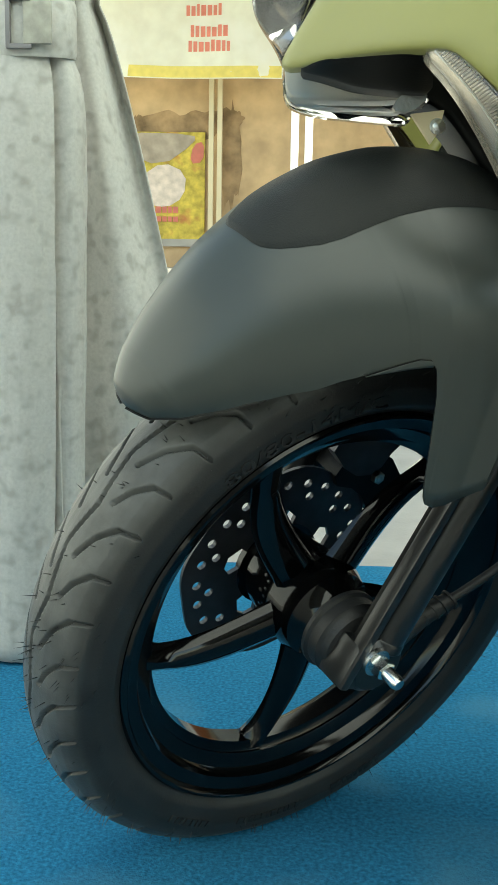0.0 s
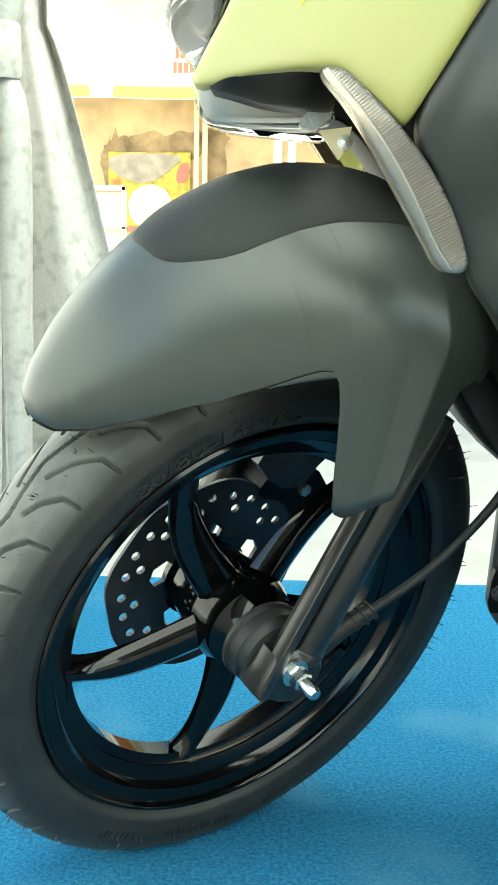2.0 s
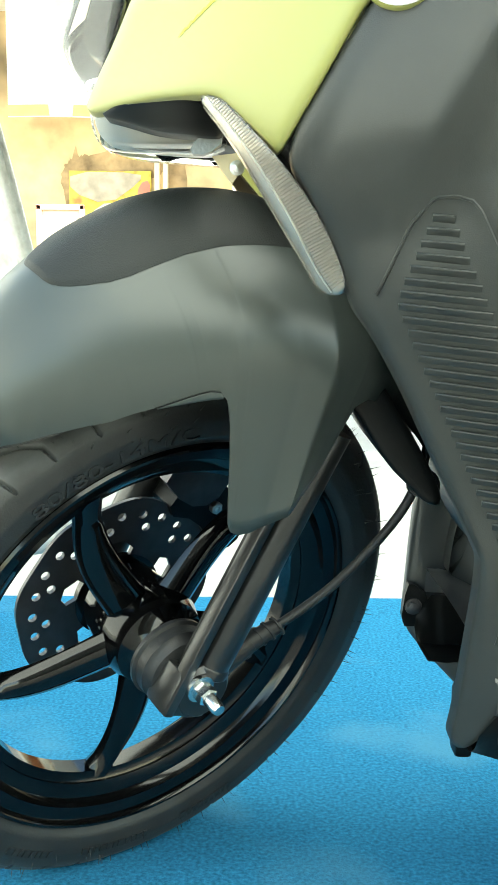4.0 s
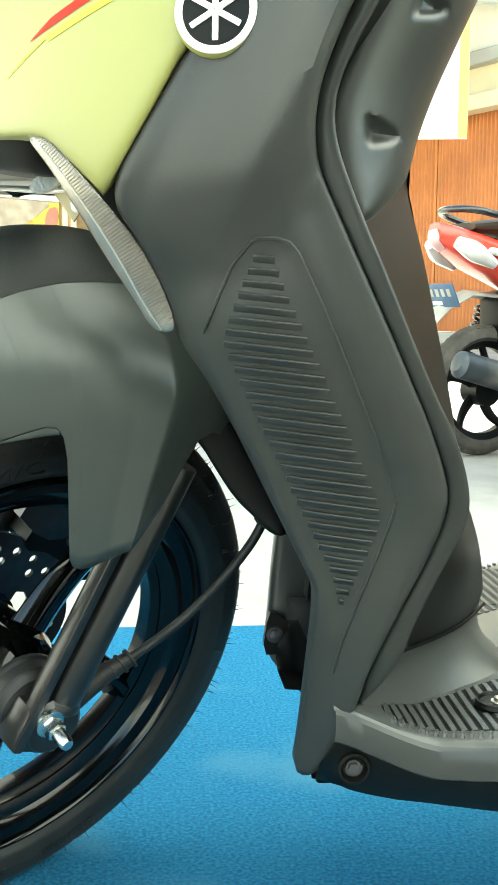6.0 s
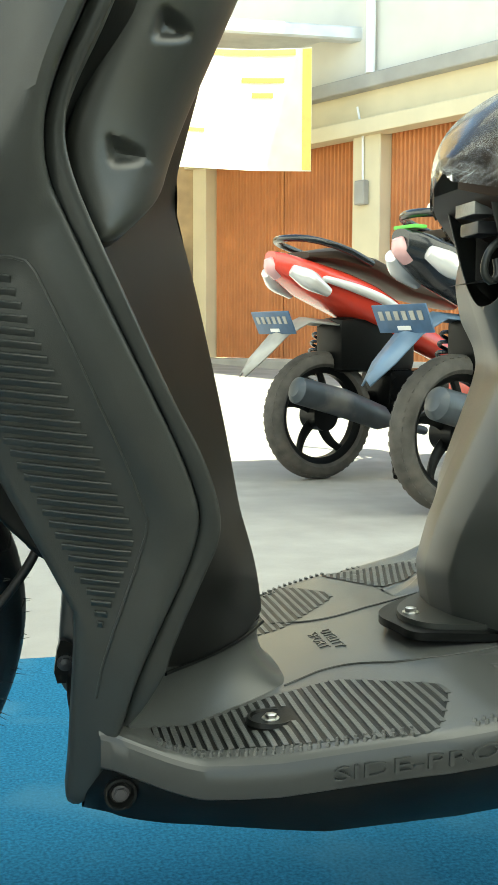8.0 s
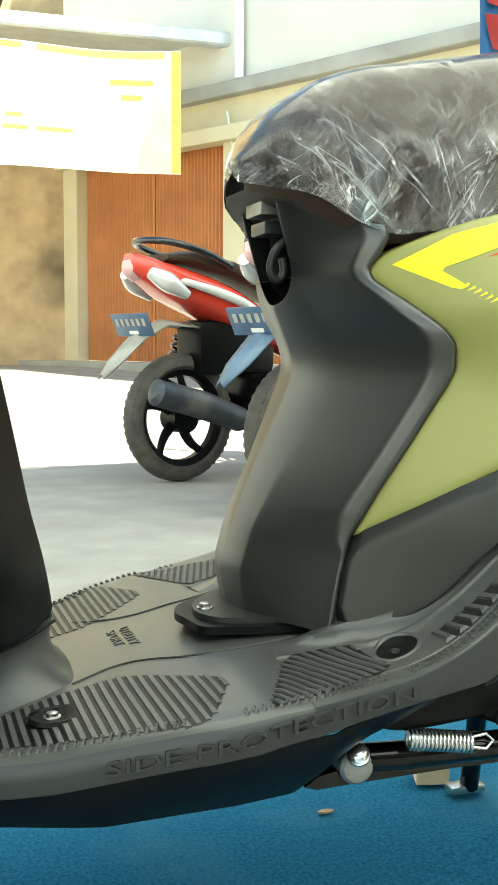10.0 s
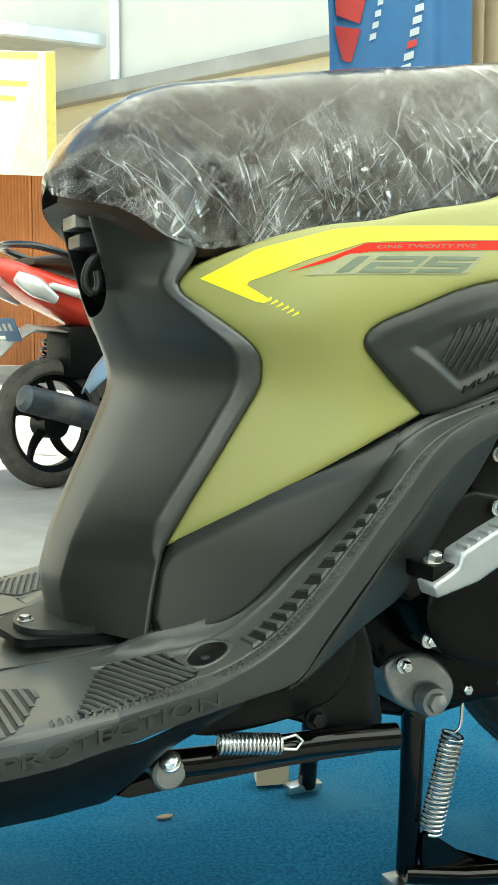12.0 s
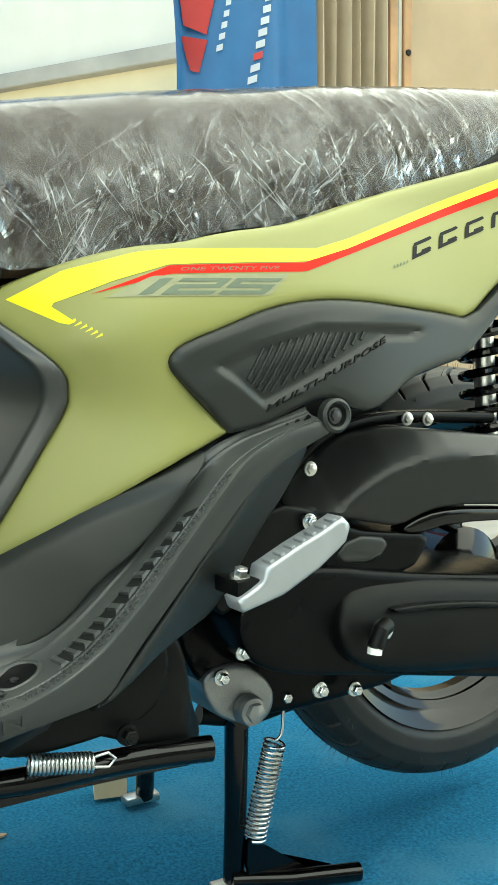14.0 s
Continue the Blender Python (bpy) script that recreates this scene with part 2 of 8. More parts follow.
def add_crumple(m):
    """The film lies in small flat facets between its folds, most of them on the flanks."""
    nt = m.node_tree
    n, l = nt.nodes, nt.links
    tc = n.new("ShaderNodeTexCoord")
    geo = n.new("ShaderNodeNewGeometry")
    sep = n.new("ShaderNodeSeparateXYZ")
    l.new(tc.outputs["UV"], sep.inputs["Vector"])
    flank = n.new("ShaderNodeMapRange")
    flank.inputs["From Min"].default_value, flank.inputs["From Max"].default_value = 0.30, 0.95
    flank.inputs["To Min"].default_value, flank.inputs["To Max"].default_value = 0.10, 1.0
    l.new(sep.outputs["Y"], flank.inputs["Value"])
    calm = n.new("ShaderNodeTexNoise")
    calm.inputs["Scale"].default_value, calm.inputs["Detail"].default_value = 9.0, 2
    l.new(tc.outputs["Object"], calm.inputs["Vector"])
    cm = n.new("ShaderNodeMapRange")
    cm.inputs["From Min"].default_value, cm.inputs["From Max"].default_value = 0.36, 0.60
    cm.inputs["To Min"].default_value, cm.inputs["To Max"].default_value = 0.25, 1.0
    l.new(calm.outputs["Fac"], cm.inputs["Value"])
    gain = n.new("ShaderNodeMath")
    gain.operation = "MULTIPLY"
    l.new(flank.outputs["Result"], gain.inputs[0])
    l.new(cm.outputs["Result"], gain.inputs[1])
    warp = n.new("ShaderNodeTexNoise")
    warp.inputs["Scale"].default_value, warp.inputs["Detail"].default_value = 14.0, 3
    l.new(tc.outputs["Object"], warp.inputs["Vector"])
    wv = n.new("ShaderNodeVectorMath")
    wv.operation = "MULTIPLY_ADD"
    wv.inputs[1].default_value = (0.05, 0.05, 0.05)
    l.new(warp.outputs["Color"], wv.inputs[0])
    l.new(tc.outputs["Object"], wv.inputs[2])
    total = geo.outputs["Normal"]
    for rot, sx, sz, sc, share in ((0.75, 3.4, 0.6, 20.0, 1.0), (-0.55, 3.2, 0.7, 42.0, 1.3), (0.45, 3.0, 0.7, 90.0, 1.2)):
        mp = n.new("ShaderNodeMapping")
        mp.vector_type = "TEXTURE"
        mp.inputs["Rotation"].default_value = (0, rot, 0)
        mp.inputs["Scale"].default_value = (1 / sx, 1.4, 1 / sz)
        l.new(wv.outputs["Vector"], mp.inputs["Vector"])
        vo = n.new("ShaderNodeTexVoronoi")
        vo.inputs["Scale"].default_value = sc
        l.new(mp.outputs["Vector"], vo.inputs["Vector"])
        off = n.new("ShaderNodeVectorMath")
        off.operation = "SUBTRACT"
        off.inputs[1].default_value = (0.5, 0.5, 0.5)
        l.new(vo.outputs["Color"], off.inputs[0])
        am = n.new("ShaderNodeMath")
        am.operation = "MULTIPLY"
        am.inputs[1].default_value = share
        l.new(gain.outputs["Value"], am.inputs[0])
        sca = n.new("ShaderNodeVectorMath")
        sca.operation = "SCALE"
        l.new(off.outputs["Vector"], sca.inputs[0])
        l.new(am.outputs["Value"], sca.inputs["Scale"])
        ad = n.new("ShaderNodeVectorMath")
        l.new(total, ad.inputs[0])
        l.new(sca.outputs["Vector"], ad.inputs[1])
        total = ad.outputs["Vector"]
    nm = n.new("ShaderNodeVectorMath")
    nm.operation = "NORMALIZE"
    l.new(total, nm.inputs[0])
    for s in n:
        if s.bl_idname in ("ShaderNodeBsdfGlossy", "ShaderNodeLayerWeight", "ShaderNodeBsdfDiffuse"):
            l.new(nm.outputs["Vector"], s.inputs["Normal"])


add_crumple(M_film)
M_carpet = material("blue_carpet", (0.024, 0.128, 0.235), 0.95, vary=0.34, scale=240, grain=0.8, grain_scale=420, second=(0.055, 0.165, 0.255), patch=4.5, patch_amount=0.8, spec=0.0)
M_concrete = material("pale_concrete", (0.27, 0.262, 0.245), 0.85, vary=0.15, scale=5, grain=0.4, grain_scale=120, second=(0.215, 0.207, 0.195), patch=0.9, patch_amount=0.6)
M_tarp = cloth_material("grey_white_tarpaulin", (0.47, 0.46, 0.42), 0.09, (0.19, 0.17, 0.14), 55.0, 0.45)
M_canopy = cloth_material("canopy_cloth", (0.90, 0.89, 0.86), 0.78, (0.85, 0.84, 0.81), 1.0, 0.4)
M_wall = material("stained_cream_plaster", (0.54, 0.38, 0.21), 0.9, vary=0.2, scale=3.5, grain=0.3, grain_scale=60, second=(0.07, 0.055, 0.035), patch=0.62, patch_amount=0.9)
M_plaster = material("cream_plaster", (0.66, 0.57, 0.38), 0.9, vary=0.06, scale=2.5, grain=0.2, grain_scale=60, second=(0.55, 0.47, 0.32), patch=0.7, patch_amount=0.4)
M_bounce_wall = material("pale_grey_plaster", (0.74, 0.74, 0.74), 0.9, vary=0.06, scale=2, grain=0.2, grain_scale=60)
M_band = material("grey_stained_band", (0.36, 0.34, 0.30), 0.9, vary=0.14, scale=2.5, grain=0.3, grain_scale=60)
M_shutter = material("orange_shutter_paint", (0.50, 0.185, 0.06), 0.55, vary=0.12, scale=4, second=(0.38, 0.13, 0.045), patch=1.5, patch_amount=0.5)
M_tin = material("pale_tin_roof", (0.62, 0.63, 0.62), 0.45, 0.3, vary=0.1, scale=6)


# ---------------------------------------------------------------- mesh tools
def mesh_object(name, verts, faces, mat, parent=None, label="", smooth=True, matrix=None):
    me = bpy.data.meshes.new(name)
    me.from_pydata([tuple(v) for v in verts], [], faces)
    me.validate()
    bm = bmesh.new()
    bm.from_mesh(me)
    bmesh.ops.recalc_face_normals(bm, faces=bm.faces)
    bm.to_mesh(me)
    bm.free()
    me.materials.append(mat)
    if smooth:
        me.polygons.foreach_set("use_smooth", [True] * len(me.polygons))
        me.set_sharp_from_angle(angle=radians(38))
    ob = new(name, me)
    if parent:
        ob.parent = parent
    if matrix is not None:
        ob.matrix_basis = matrix
    if label:
        tagged(ob, label)
    return ob


def part(name, bm, mat, parent=None, label="", smooth=True, matrix=None):
    bmesh.ops.recalc_face_normals(bm, faces=bm.faces)
    me = bpy.data.meshes.new(name)
    bm.to_mesh(me)
    bm.free()
    me.materials.append(mat)
    if smooth:
        me.polygons.foreach_set("use_smooth", [True] * len(me.polygons))
        me.set_sharp_from_angle(angle=radians(38))
    ob = new(name, me)
    if parent:
        ob.parent = parent
    if matrix is not None:
        ob.matrix_basis = matrix
    if label:
        tagged(ob, label)
    return ob


def root(name, label, category, group="", at=(0, 0, 0)):
    ob = new(name)
    ob.location = at
    ob.empty_display_size = 0.05
    return tagged(ob, label, category, group)


def pairs(text):
    return [tuple(float(c) for c in p.split(",")) for p in text.split()]


def soften(pts, times=2, closed=True):
    """Cut the corners of an outline."""
    for _ in range(times):
        out = []
        n = len(pts)
        rng = range(n) if closed else range(n - 1)
        if not closed:
            out.append(pts[0])
        for i in rng:
            a, b = pts[i], pts[(i + 1) % n]
            out.append(tuple(0.75 * u + 0.25 * v for u, v in zip(a, b)))
            out.append(tuple(0.25 * u + 0.75 * v for u, v in zip(a, b)))
        if not closed:
            out.append(pts[-1])
        pts = out
    return pts


def resample(pts, step, closed=True):
    P = np.array(pts + [pts[0]] if closed else pts, float)
    d = np.r_[0, np.cumsum(np.linalg.norm(np.diff(P, axis=0), axis=1))]
    n = max(3, int(round(d[-1] / step)))
    s = np.linspace(0, d[-1], n + 1)
    Q = np.stack([np.interp(s, d, P[:, k]) for k in range(P.shape[1])], 1)
    return Q[:-1] if closed else Q


def inside(P, poly):
    """Which points of P lie inside the polygon."""
    x, y = P[:, 0], P[:, 1]
    c = np.zeros(len(P), bool)
    a, b = poly, np.roll(poly, -1, axis=0)
    for (x1, y1), (x2, y2) in zip(a, b):
        if y1 != y2:
            c ^= ((y1 > y) != (y2 > y)) & (x < (x2 - x1) * (y - y1) / (y2 - y1) + x1)
    return c


def edge_distance(P, poly):
    a, b = poly, np.roll(poly, -1, axis=0)
    best = np.full(len(P), 9.0)
    for p, q in zip(a, b):
        d = q - p
        t = np.clip(((P - p) @ d) / max(d @ d, 1e-12), 0, 1)
        best = np.minimum(best, np.linalg.norm(P - (p + t[:, None] * d), axis=1))
    return best


def inset_rows(loop, distances):
    """Rows of points inside a closed outline at the given distances."""
    L = np.array(loop)
    t = np.roll(L, -1, axis=0) - np.roll(L, 1, axis=0)
    t /= np.maximum(np.linalg.norm(t, axis=1, keepdims=True), 1e-9)
    area = np.sum(L[:, 0] * np.roll(L[:, 1], -1) - np.roll(L[:, 0], -1) * L[:, 1])
    nrm = np.stack([-t[:, 1], t[:, 0]], 1) * (1 if area > 0 else -1)
    out = []
    for d in distances:
        Q = L + nrm * d
        ok = inside(Q, L) & (edge_distance(Q, L) > 0.93 * d)
        Q = Q[ok]
        if len(Q):
            keep = [0]
            for i in range(1, len(Q)):
                if np.linalg.norm(Q[i] - Q[keep[-1]]) > 0.0012:
                    keep.append(i)
            out.append(Q[keep])
    return np.concatenate(out) if out else np.zeros((0, 2))


def fill(outline, step, holes=(), rows=()):
    """Points and triangles that fill an outline evenly, less the holes. The outline's points come first."""
    from_outline = [np.array(outline)] + [np.array(h) for h in holes]
    gap = max(step * 0.45, (rows[-1] + step * 0.5) if len(rows) else 0)
    lo, hi = from_outline[0].min(0), from_outline[0].max(0)
    gx, gy = np.arange(lo[0], hi[0], step), np.arange(lo[1], hi[1], step * 0.87)
    G = np.array([(x + (step / 2 if j % 2 else 0), y) for j, y in enumerate(gy) for x in gx]) if len(gx) and len(gy) else np.zeros((0, 2))
    if len(G):
        keep = inside(G, from_outline[0]) & (edge_distance(G, from_outline[0]) > gap)
        for h in from_outline[1:]:
            keep &= ~inside(G, h) & (edge_distance(G, h) > step * 0.45)
        G = G[keep]
    V, E = [], []
    for loop in from_outline:
        k = len(V)
        V += [Vector(p) for p in loop]
        E += [(k + i, k + (i + 1) % len(loop)) for i in range(len(loop))]
    n = len(V)
    V += [Vector(p) for p in G]
    if len(rows):
        V += [Vector(p) for p in inset_rows(from_outline[0], rows)]
    vs, es, fs, ov, oe, of = delaunay_2d_cdt(V, E, [], 0, 1e-6)
    P = np.array([tuple(v) for v in vs])
    cen = np.array([P[list(f)].mean(0) for f in fs])
    ok = inside(cen, from_outline[0])
    for h in from_outline[1:]:
        ok &= ~inside(cen, h)
    return P, [tuple(f) for f, k in zip(fs, ok) if k]


def rim_edges(faces):
    count = collections.Counter()
    for f in faces:
        for i in range(len(f)):
            count[tuple(sorted((f[i], f[(i + 1) % len(f)])))] += 1
    return [e for e, c in count.items() if c == 1]


def skin(ctrl):
    """A smooth surface y(x, z) over some control places (x, y, z)."""
    P = np.array(ctrl, float)
    n, X, Y = len(P), P[:, [0, 2]], P[:, 1]
    D = np.linalg.norm(X[:, None] - X[None], axis=2)
    A = np.zeros((n + 3, n + 3))
    A[:n, :n] = D ** 2 * np.log(D + 1e-9) + np.eye(n) * 1e-4
    A[:n, n], A[:n, n + 1:], A[n, :n], A[n + 1:, :n] = 1, X, 1, X.T
    w = np.linalg.solve(A, np.r_[Y, 0, 0, 0])

    def f(Q):
        d = np.linalg.norm(np.asarray(Q)[:, None] - X[None], axis=2)
        return d ** 2 * np.log(d + 1e-9) @ w[:n] + w[n] + np.asarray(Q) @ w[n + 1:]
    return f


def panel(name, outline, f, mat, parent, label="", depth=0.012, edge=0.004, step=0.009, lift=0.0, relief=None, times=2, holes=(), side=1):
    """A moulded shell over the outline (x, z), lying on y = f, with rolled edges and a return of the given depth. side -1: mirrored."""
    O = resample(soften([tuple(p) for p in outline], times), min(step * 0.7, 0.005))
    H = [resample(soften([tuple(p) for p in h], times), step * 0.5) for h in holes]
    rows = [edge * k for k in (0.12, 0.4, 0.85, 1.6)] if edge > 0 else []
    P, F = fill(O, step, H, rows)
    d = edge_distance(P, O)
    for h in H:
        d = np.minimum(d, edge_distance(P, h))
    y = f(P) - lift
    if edge > 0:
        u = np.clip(1 - d / (edge * 1.6), 0, 1)
        y = y + edge * (1 - np.sqrt(np.clip(1 - u * u, 0, 1)))
    if relief is not None:
        y = y + relief(P, d)
    V = [(p[0], side * yy, p[1]) for p, yy in zip(P, y)]
    F = list(F)
    k = len(V)
    rim = rim_edges(F)
    ids = {}
    for e in rim:
        for i in e:
            if i not in ids:
                ids[i] = k + len(ids)
                V.append((V[i][0], V[i][1] + side * depth, V[i][2]))
    F += [(a, b, ids[b], ids[a]) for a, b in rim]
    return mesh_object(name, V, F, mat, parent, label)


def plate(name, outline, y0, y1, mat, parent, label="", times=1, bevel=0.0015, holes=(), step=0.02, matrix=None):
    """A flat plate with the outline (x, z) between y0 and y1, its edges broken."""
    O = resample(soften([tuple(p) for p in outline], times), step) if step else np.array(outline)
    P, F = fill(O, 0.03, [np.array(h) for h in holes])
    d = edge_distance(P, O)
    V = [(p[0], y0 + (bevel if dd < 1e-5 else 0), p[1]) for p, dd in zip(P, d)]
    k = len(V)
    V += [(p[0], y1 - (bevel if dd < 1e-5 else 0), p[1]) for p, dd in zip(P, d)]
    G = list(F) + [tuple(i + k for i in reversed(f)) for f in F] + [(a, b, b + k, a + k) for a, b in rim_edges(F)]
    return mesh_object(name, V, G, mat, parent, label, matrix=matrix)


def ring(n, r, phase=0.0, cx=0.0, cy=0.0):
    return [(cx + r * math.cos(phase + 2 * math.pi * i / n), cy + r * math.sin(phase + 2 * math.pi * i / n)) for i in range(n)]


def tube_bm(path, radius, n=10, bm=None, closed_ends=True):
    """A round bar along the path; radius may be a list."""
    bm = bm or bmesh.new()
    P = [Vector(p) for p in path]
    rad = radius if isinstance(radius, (list, tuple, np.ndarray)) else [radius] * len(P)
    loops, up = [], None
    for i, p in enumerate(P):
        t = (P[min(i + 1, len(P) - 1)] - P[max(i - 1, 0)]).normalized()
        if up is None:
            up = t.orthogonal().normalized()
        up = (up - t * up.dot(t)).normalized()
        s = t.cross(up)
        loops.append([bm.verts.new(p + rad[i] * (math.cos(a) * up + math.sin(a) * s)) for a in (2 * math.pi * k / n for k in range(n))])
    for a, b in zip(loops, loops[1:]):
        for k in range(n):
            bm.faces.new((a[k], a[(k + 1) % n], b[(k + 1) % n], b[k]))
    if closed_ends:
        bm.faces.new(loops[0][::-1])
        bm.faces.new(loops[-1])
    return bm


def lathe_bm(profile, n=32, bm=None, axis="y", closed=False):
    """Turn (distance along the axis, radius) round the axis y."""
    bm = bm or bmesh.new()
    loops = []
    for o, r in profile:
        if axis == "y":
            loops.append([bm.verts.new((r * math.cos(a), o, r * math.sin(a))) for a in (2 * math.pi * k / n for k in range(n))])
        else:
            loops.append([bm.verts.new((r * math.cos(a), r * math.sin(a), o)) for a in (2 * math.pi * k / n for k in range(n))])
    seq = list(zip(loops, loops[1:])) + ([(loops[-1], loops[0])] if closed else [])
    for a, b in seq:
        for k in range(n):
            bm.faces.new((a[k], a[(k + 1) % n], b[(k + 1) % n], b[k]))
    if not closed:
        bm.faces.new(loops[0][::-1])
        bm.faces.new(loops[-1])
    return bm


def box_bm(size, at=(0, 0, 0), bevel=0.003, bm=None, m=None, segments=2):
    bm = bm or bmesh.new()
    r = bmesh.ops.create_cube(bm, size=1)
    bmesh.ops.transform(bm, matrix=(m or Matrix.Identity(4)) @ Matrix.Translation(at) @ Matrix.Diagonal((*size, 1)), verts=r["verts"])
    if bevel:
        es = list({e for v in r["verts"] for e in v.link_edges})
        bmesh.ops.bevel(bm, geom=es, offset=bevel, segments=segments, affect="EDGES", profile=0.6)
    return bm


def spring_path(a, b, radius, turns, per=14):
    a, b = Vector(a), Vector(b)
    t = (b - a).normalized()
    u = t.orthogonal().normalized()
    s = t.cross(u)
    n = int(turns * per)
    return [a.lerp(b, i / n) + radius * (math.cos(2 * math.pi * i / per) * u + math.sin(2 * math.pi * i / per) * s) for i in range(n + 1)]


def bolt(name, at, radius, length, parent, mat=None, direction=(0, -1, 0), label=""):
    """A flanged hexagon bolt whose head faces along direction."""
    mat = mat or M_zinc
    bm = bmesh.new()
    lathe_bm([(0, radius * 1.45), (-length * 0.25, radius * 1.4), (-length * 0.3, radius * 1.05)], 18, bm)
    lathe_bm([(-length * 0.28, radius), (-length * 0.92, radius), (-length, radius * 0.82)], 6, bm)
    lathe_bm([(-length * 0.98, radius * 0.5), (-length * 1.04, radius * 0.36)], 12, bm)
    q = Vector((0, -1, 0)).rotation_difference(Vector(direction)).to_matrix().to_4x4()
    return part(name, bm, mat, parent, label, matrix=Matrix.Translation(at) @ q)


def words(text, size, depth=0.001):
    """The mesh of some lettering, lying in x and y, thickness in z."""
    cu = bpy.data.curves.new("lettering", "FONT")
    cu.body, cu.size, cu.extrude, cu.resolution_u = text, size, depth, 2
    ob = bpy.data.objects.new("lettering", cu)
    me = bpy.data.meshes.new_from_object(ob)
    V = np.array([v.co for v in me.vertices])
    F = [tuple(p.vertices) for p in me.polygons]
    bpy.data.objects.remove(ob)
    bpy.data.curves.remove(cu)
    bpy.data.meshes.remove(me)
    return V, F


def poly_bm(pts, z0, z1, bm=None):
    """A prism over a polygon in x and y."""
    bm = bm or bmesh.new()
    a = [bm.verts.new((x, y, z0)) for x, y in pts]
    b = [bm.verts.new((x, y, z1)) for x, y in pts]
    bm.faces.new(a[::-1])
    bm.faces.new(b)
    for i in range(len(pts)):
        j = (i + 1) % len(pts)
        bm.faces.new((a[i], a[j], b[j], b[i]))
    return bm


# ---------------------------------------------------------------- the setting
def sheet(name, xs, ys, zf, mat, label, category, kind="structure"):
    V = [(x, y, zf(x, y)) for y in ys for x in xs]
    n = len(xs)
    F = [(j * n + i, j * n + i + 1, (j + 1) * n + i + 1, (j + 1) * n + i) for j in range(len(ys) - 1) for i in range(n - 1)]
    return tagged(mesh_object(name, V, F, mat), label, category, kind=kind)


def ground_height(x, y):
    """The yard rises gently towards the shops."""
    return -0.006 + 0.30 * float(np.clip((y - 4.0) / 7.0, 0, 1))


sheet("ground", [-400, -60, -12, -6, -3, 0, 2, 4, 6, 9, 14, 60, 400], [-400, -60, -12, -6, -3, 0, 1, 2, 3, 4, 5, 7, 9, 11, 14, 60, 400],
      ground_height, M_concrete, "pale worn concrete yard in front of the shops", "ground")
rng = random.Random(4)
carpet_x = [-0.75 + 0.25 * i for i in range(7)] + [0.80 + 0.016 * i for i in range(68)] + [2.0 + 0.25 * i for i in range(13)]
carpet_y = [-0.33 + 0.0126 * i for i in range(101)]


def carpet_wave(x, y):
    edge = 0.93 - y
    lift = 0.004 * math.exp(-((edge - 0.04) / 0.05) ** 2)
    crease = 0.0
    for cx, cy, ang, half, high, wide in ((1.21, 0.10, 21.9, 0.34, 0.007, 0.022), (1.40, -0.05, 22.0, 0.22, 0.004, 0.018)):
        c, s = math.cos(radians(ang)), math.sin(radians(ang))
        a, d = (x - cx) * c + (y - cy) * s, -(x - cx) * s + (y - cy) * c
        crease += high * math.exp(-(d / wide) ** 2) * math.exp(-(a / half) ** 4)
    return 0.0012 * noise.noise(Vector((x * 2.1, y * 2.1, 3))) + lift + crease


carpet = sheet("carpet", carpet_x, carpet_y, carpet_wave, M_carpet, "worn blue felt carpet laid on the concrete", "carpet")


# ---------------------------------------------------------------- tent
def tarp_strip(name, cols, heights, mat, label, category="curtain"):
    """Hanging cloth: for each height a row of (x, y) from the columns' functions."""
    V, F = [], []
    n = len(cols)
    for z in heights:
        V += [(*c(z), z) for c in cols]
    for j in range(len(heights) - 1):
        for i in range(n - 1):
            F.append((j * n + i, j * n + i + 1, (j + 1) * n + i + 1, (j + 1) * n + i))
    ob = mesh_object(name, V, F, mat)
    so = ob.modifiers.new("thickness", "SOLIDIFY")
    so.thickness = 0.002
    return tagged(ob, label, category)


def bundle_column(k, count, cx, cy, rad, seed):
    """One column of gathered cloth wound round a tent pole."""
    a = 2 * math.pi * k / count

    def f(z):
        waist = 1 - 0.30 * math.exp(-((z - 0.80) / 0.045) ** 2)
        fold = 0.09 * math.sin(3 * a + seed + z * 0.9) - 0.30 * math.exp(-((a - 5.55 - 0.10 * math.sin(3 * z)) / 0.09) ** 2) - 0.16 * math.exp(-((a - 5.85 + 0.15 * z) / 0.06) ** 2) + 0.05 * noise.noise(Vector((math.cos(a) * 2, math.sin(a) * 2, z * 3 + seed))) + 0.022 * noise.noise(Vector((math.cos(a) * 7, math.sin(a) * 7, z * 11 + seed))) + 0.02 * max(0.0, 1 - 4 * abs(noise.noise(Vector((math.cos(a) * 5, math.sin(a) * 5 + z * 2, z * 9)))))
        flare = 1 + 0.06 * (0.8 - z)
        r = rad * waist * flare * (1 + fold)
        return cx + r * math.cos(a) + 0.012 * (z - 0.4), cy + r * 0.8 * math.sin(a)
    return f


hts = [0.004 + 0.022 * i for i in range(113)]
curtain = tarp_strip("tent_curtain", [bundle_column(k, 144, -0.178, 0.50, 0.064, 0.7) for k in range(145)], hts, M_tarp,
                     "grimy white tarpaulin curtain gathered round a tent pole")


def wing_column(u):
    def f(z):
        spread = 0.02 + 0.135 * float(np.clip((0.86 - z) / 0.55, 0, 1)) ** 0.8
        x = -0.152 + u * (spread + 0.027) + 0.004 * math.sin(u * 9 + z * 4)
        y = 0.60 + 0.03 * u + 0.022 * math.sin(u * 8 + 1.5 * z) * (0.4 + u) + 0.01 * noise.noise(Vector((u * 4, z * 4, 2)))
        return x, y
    return f


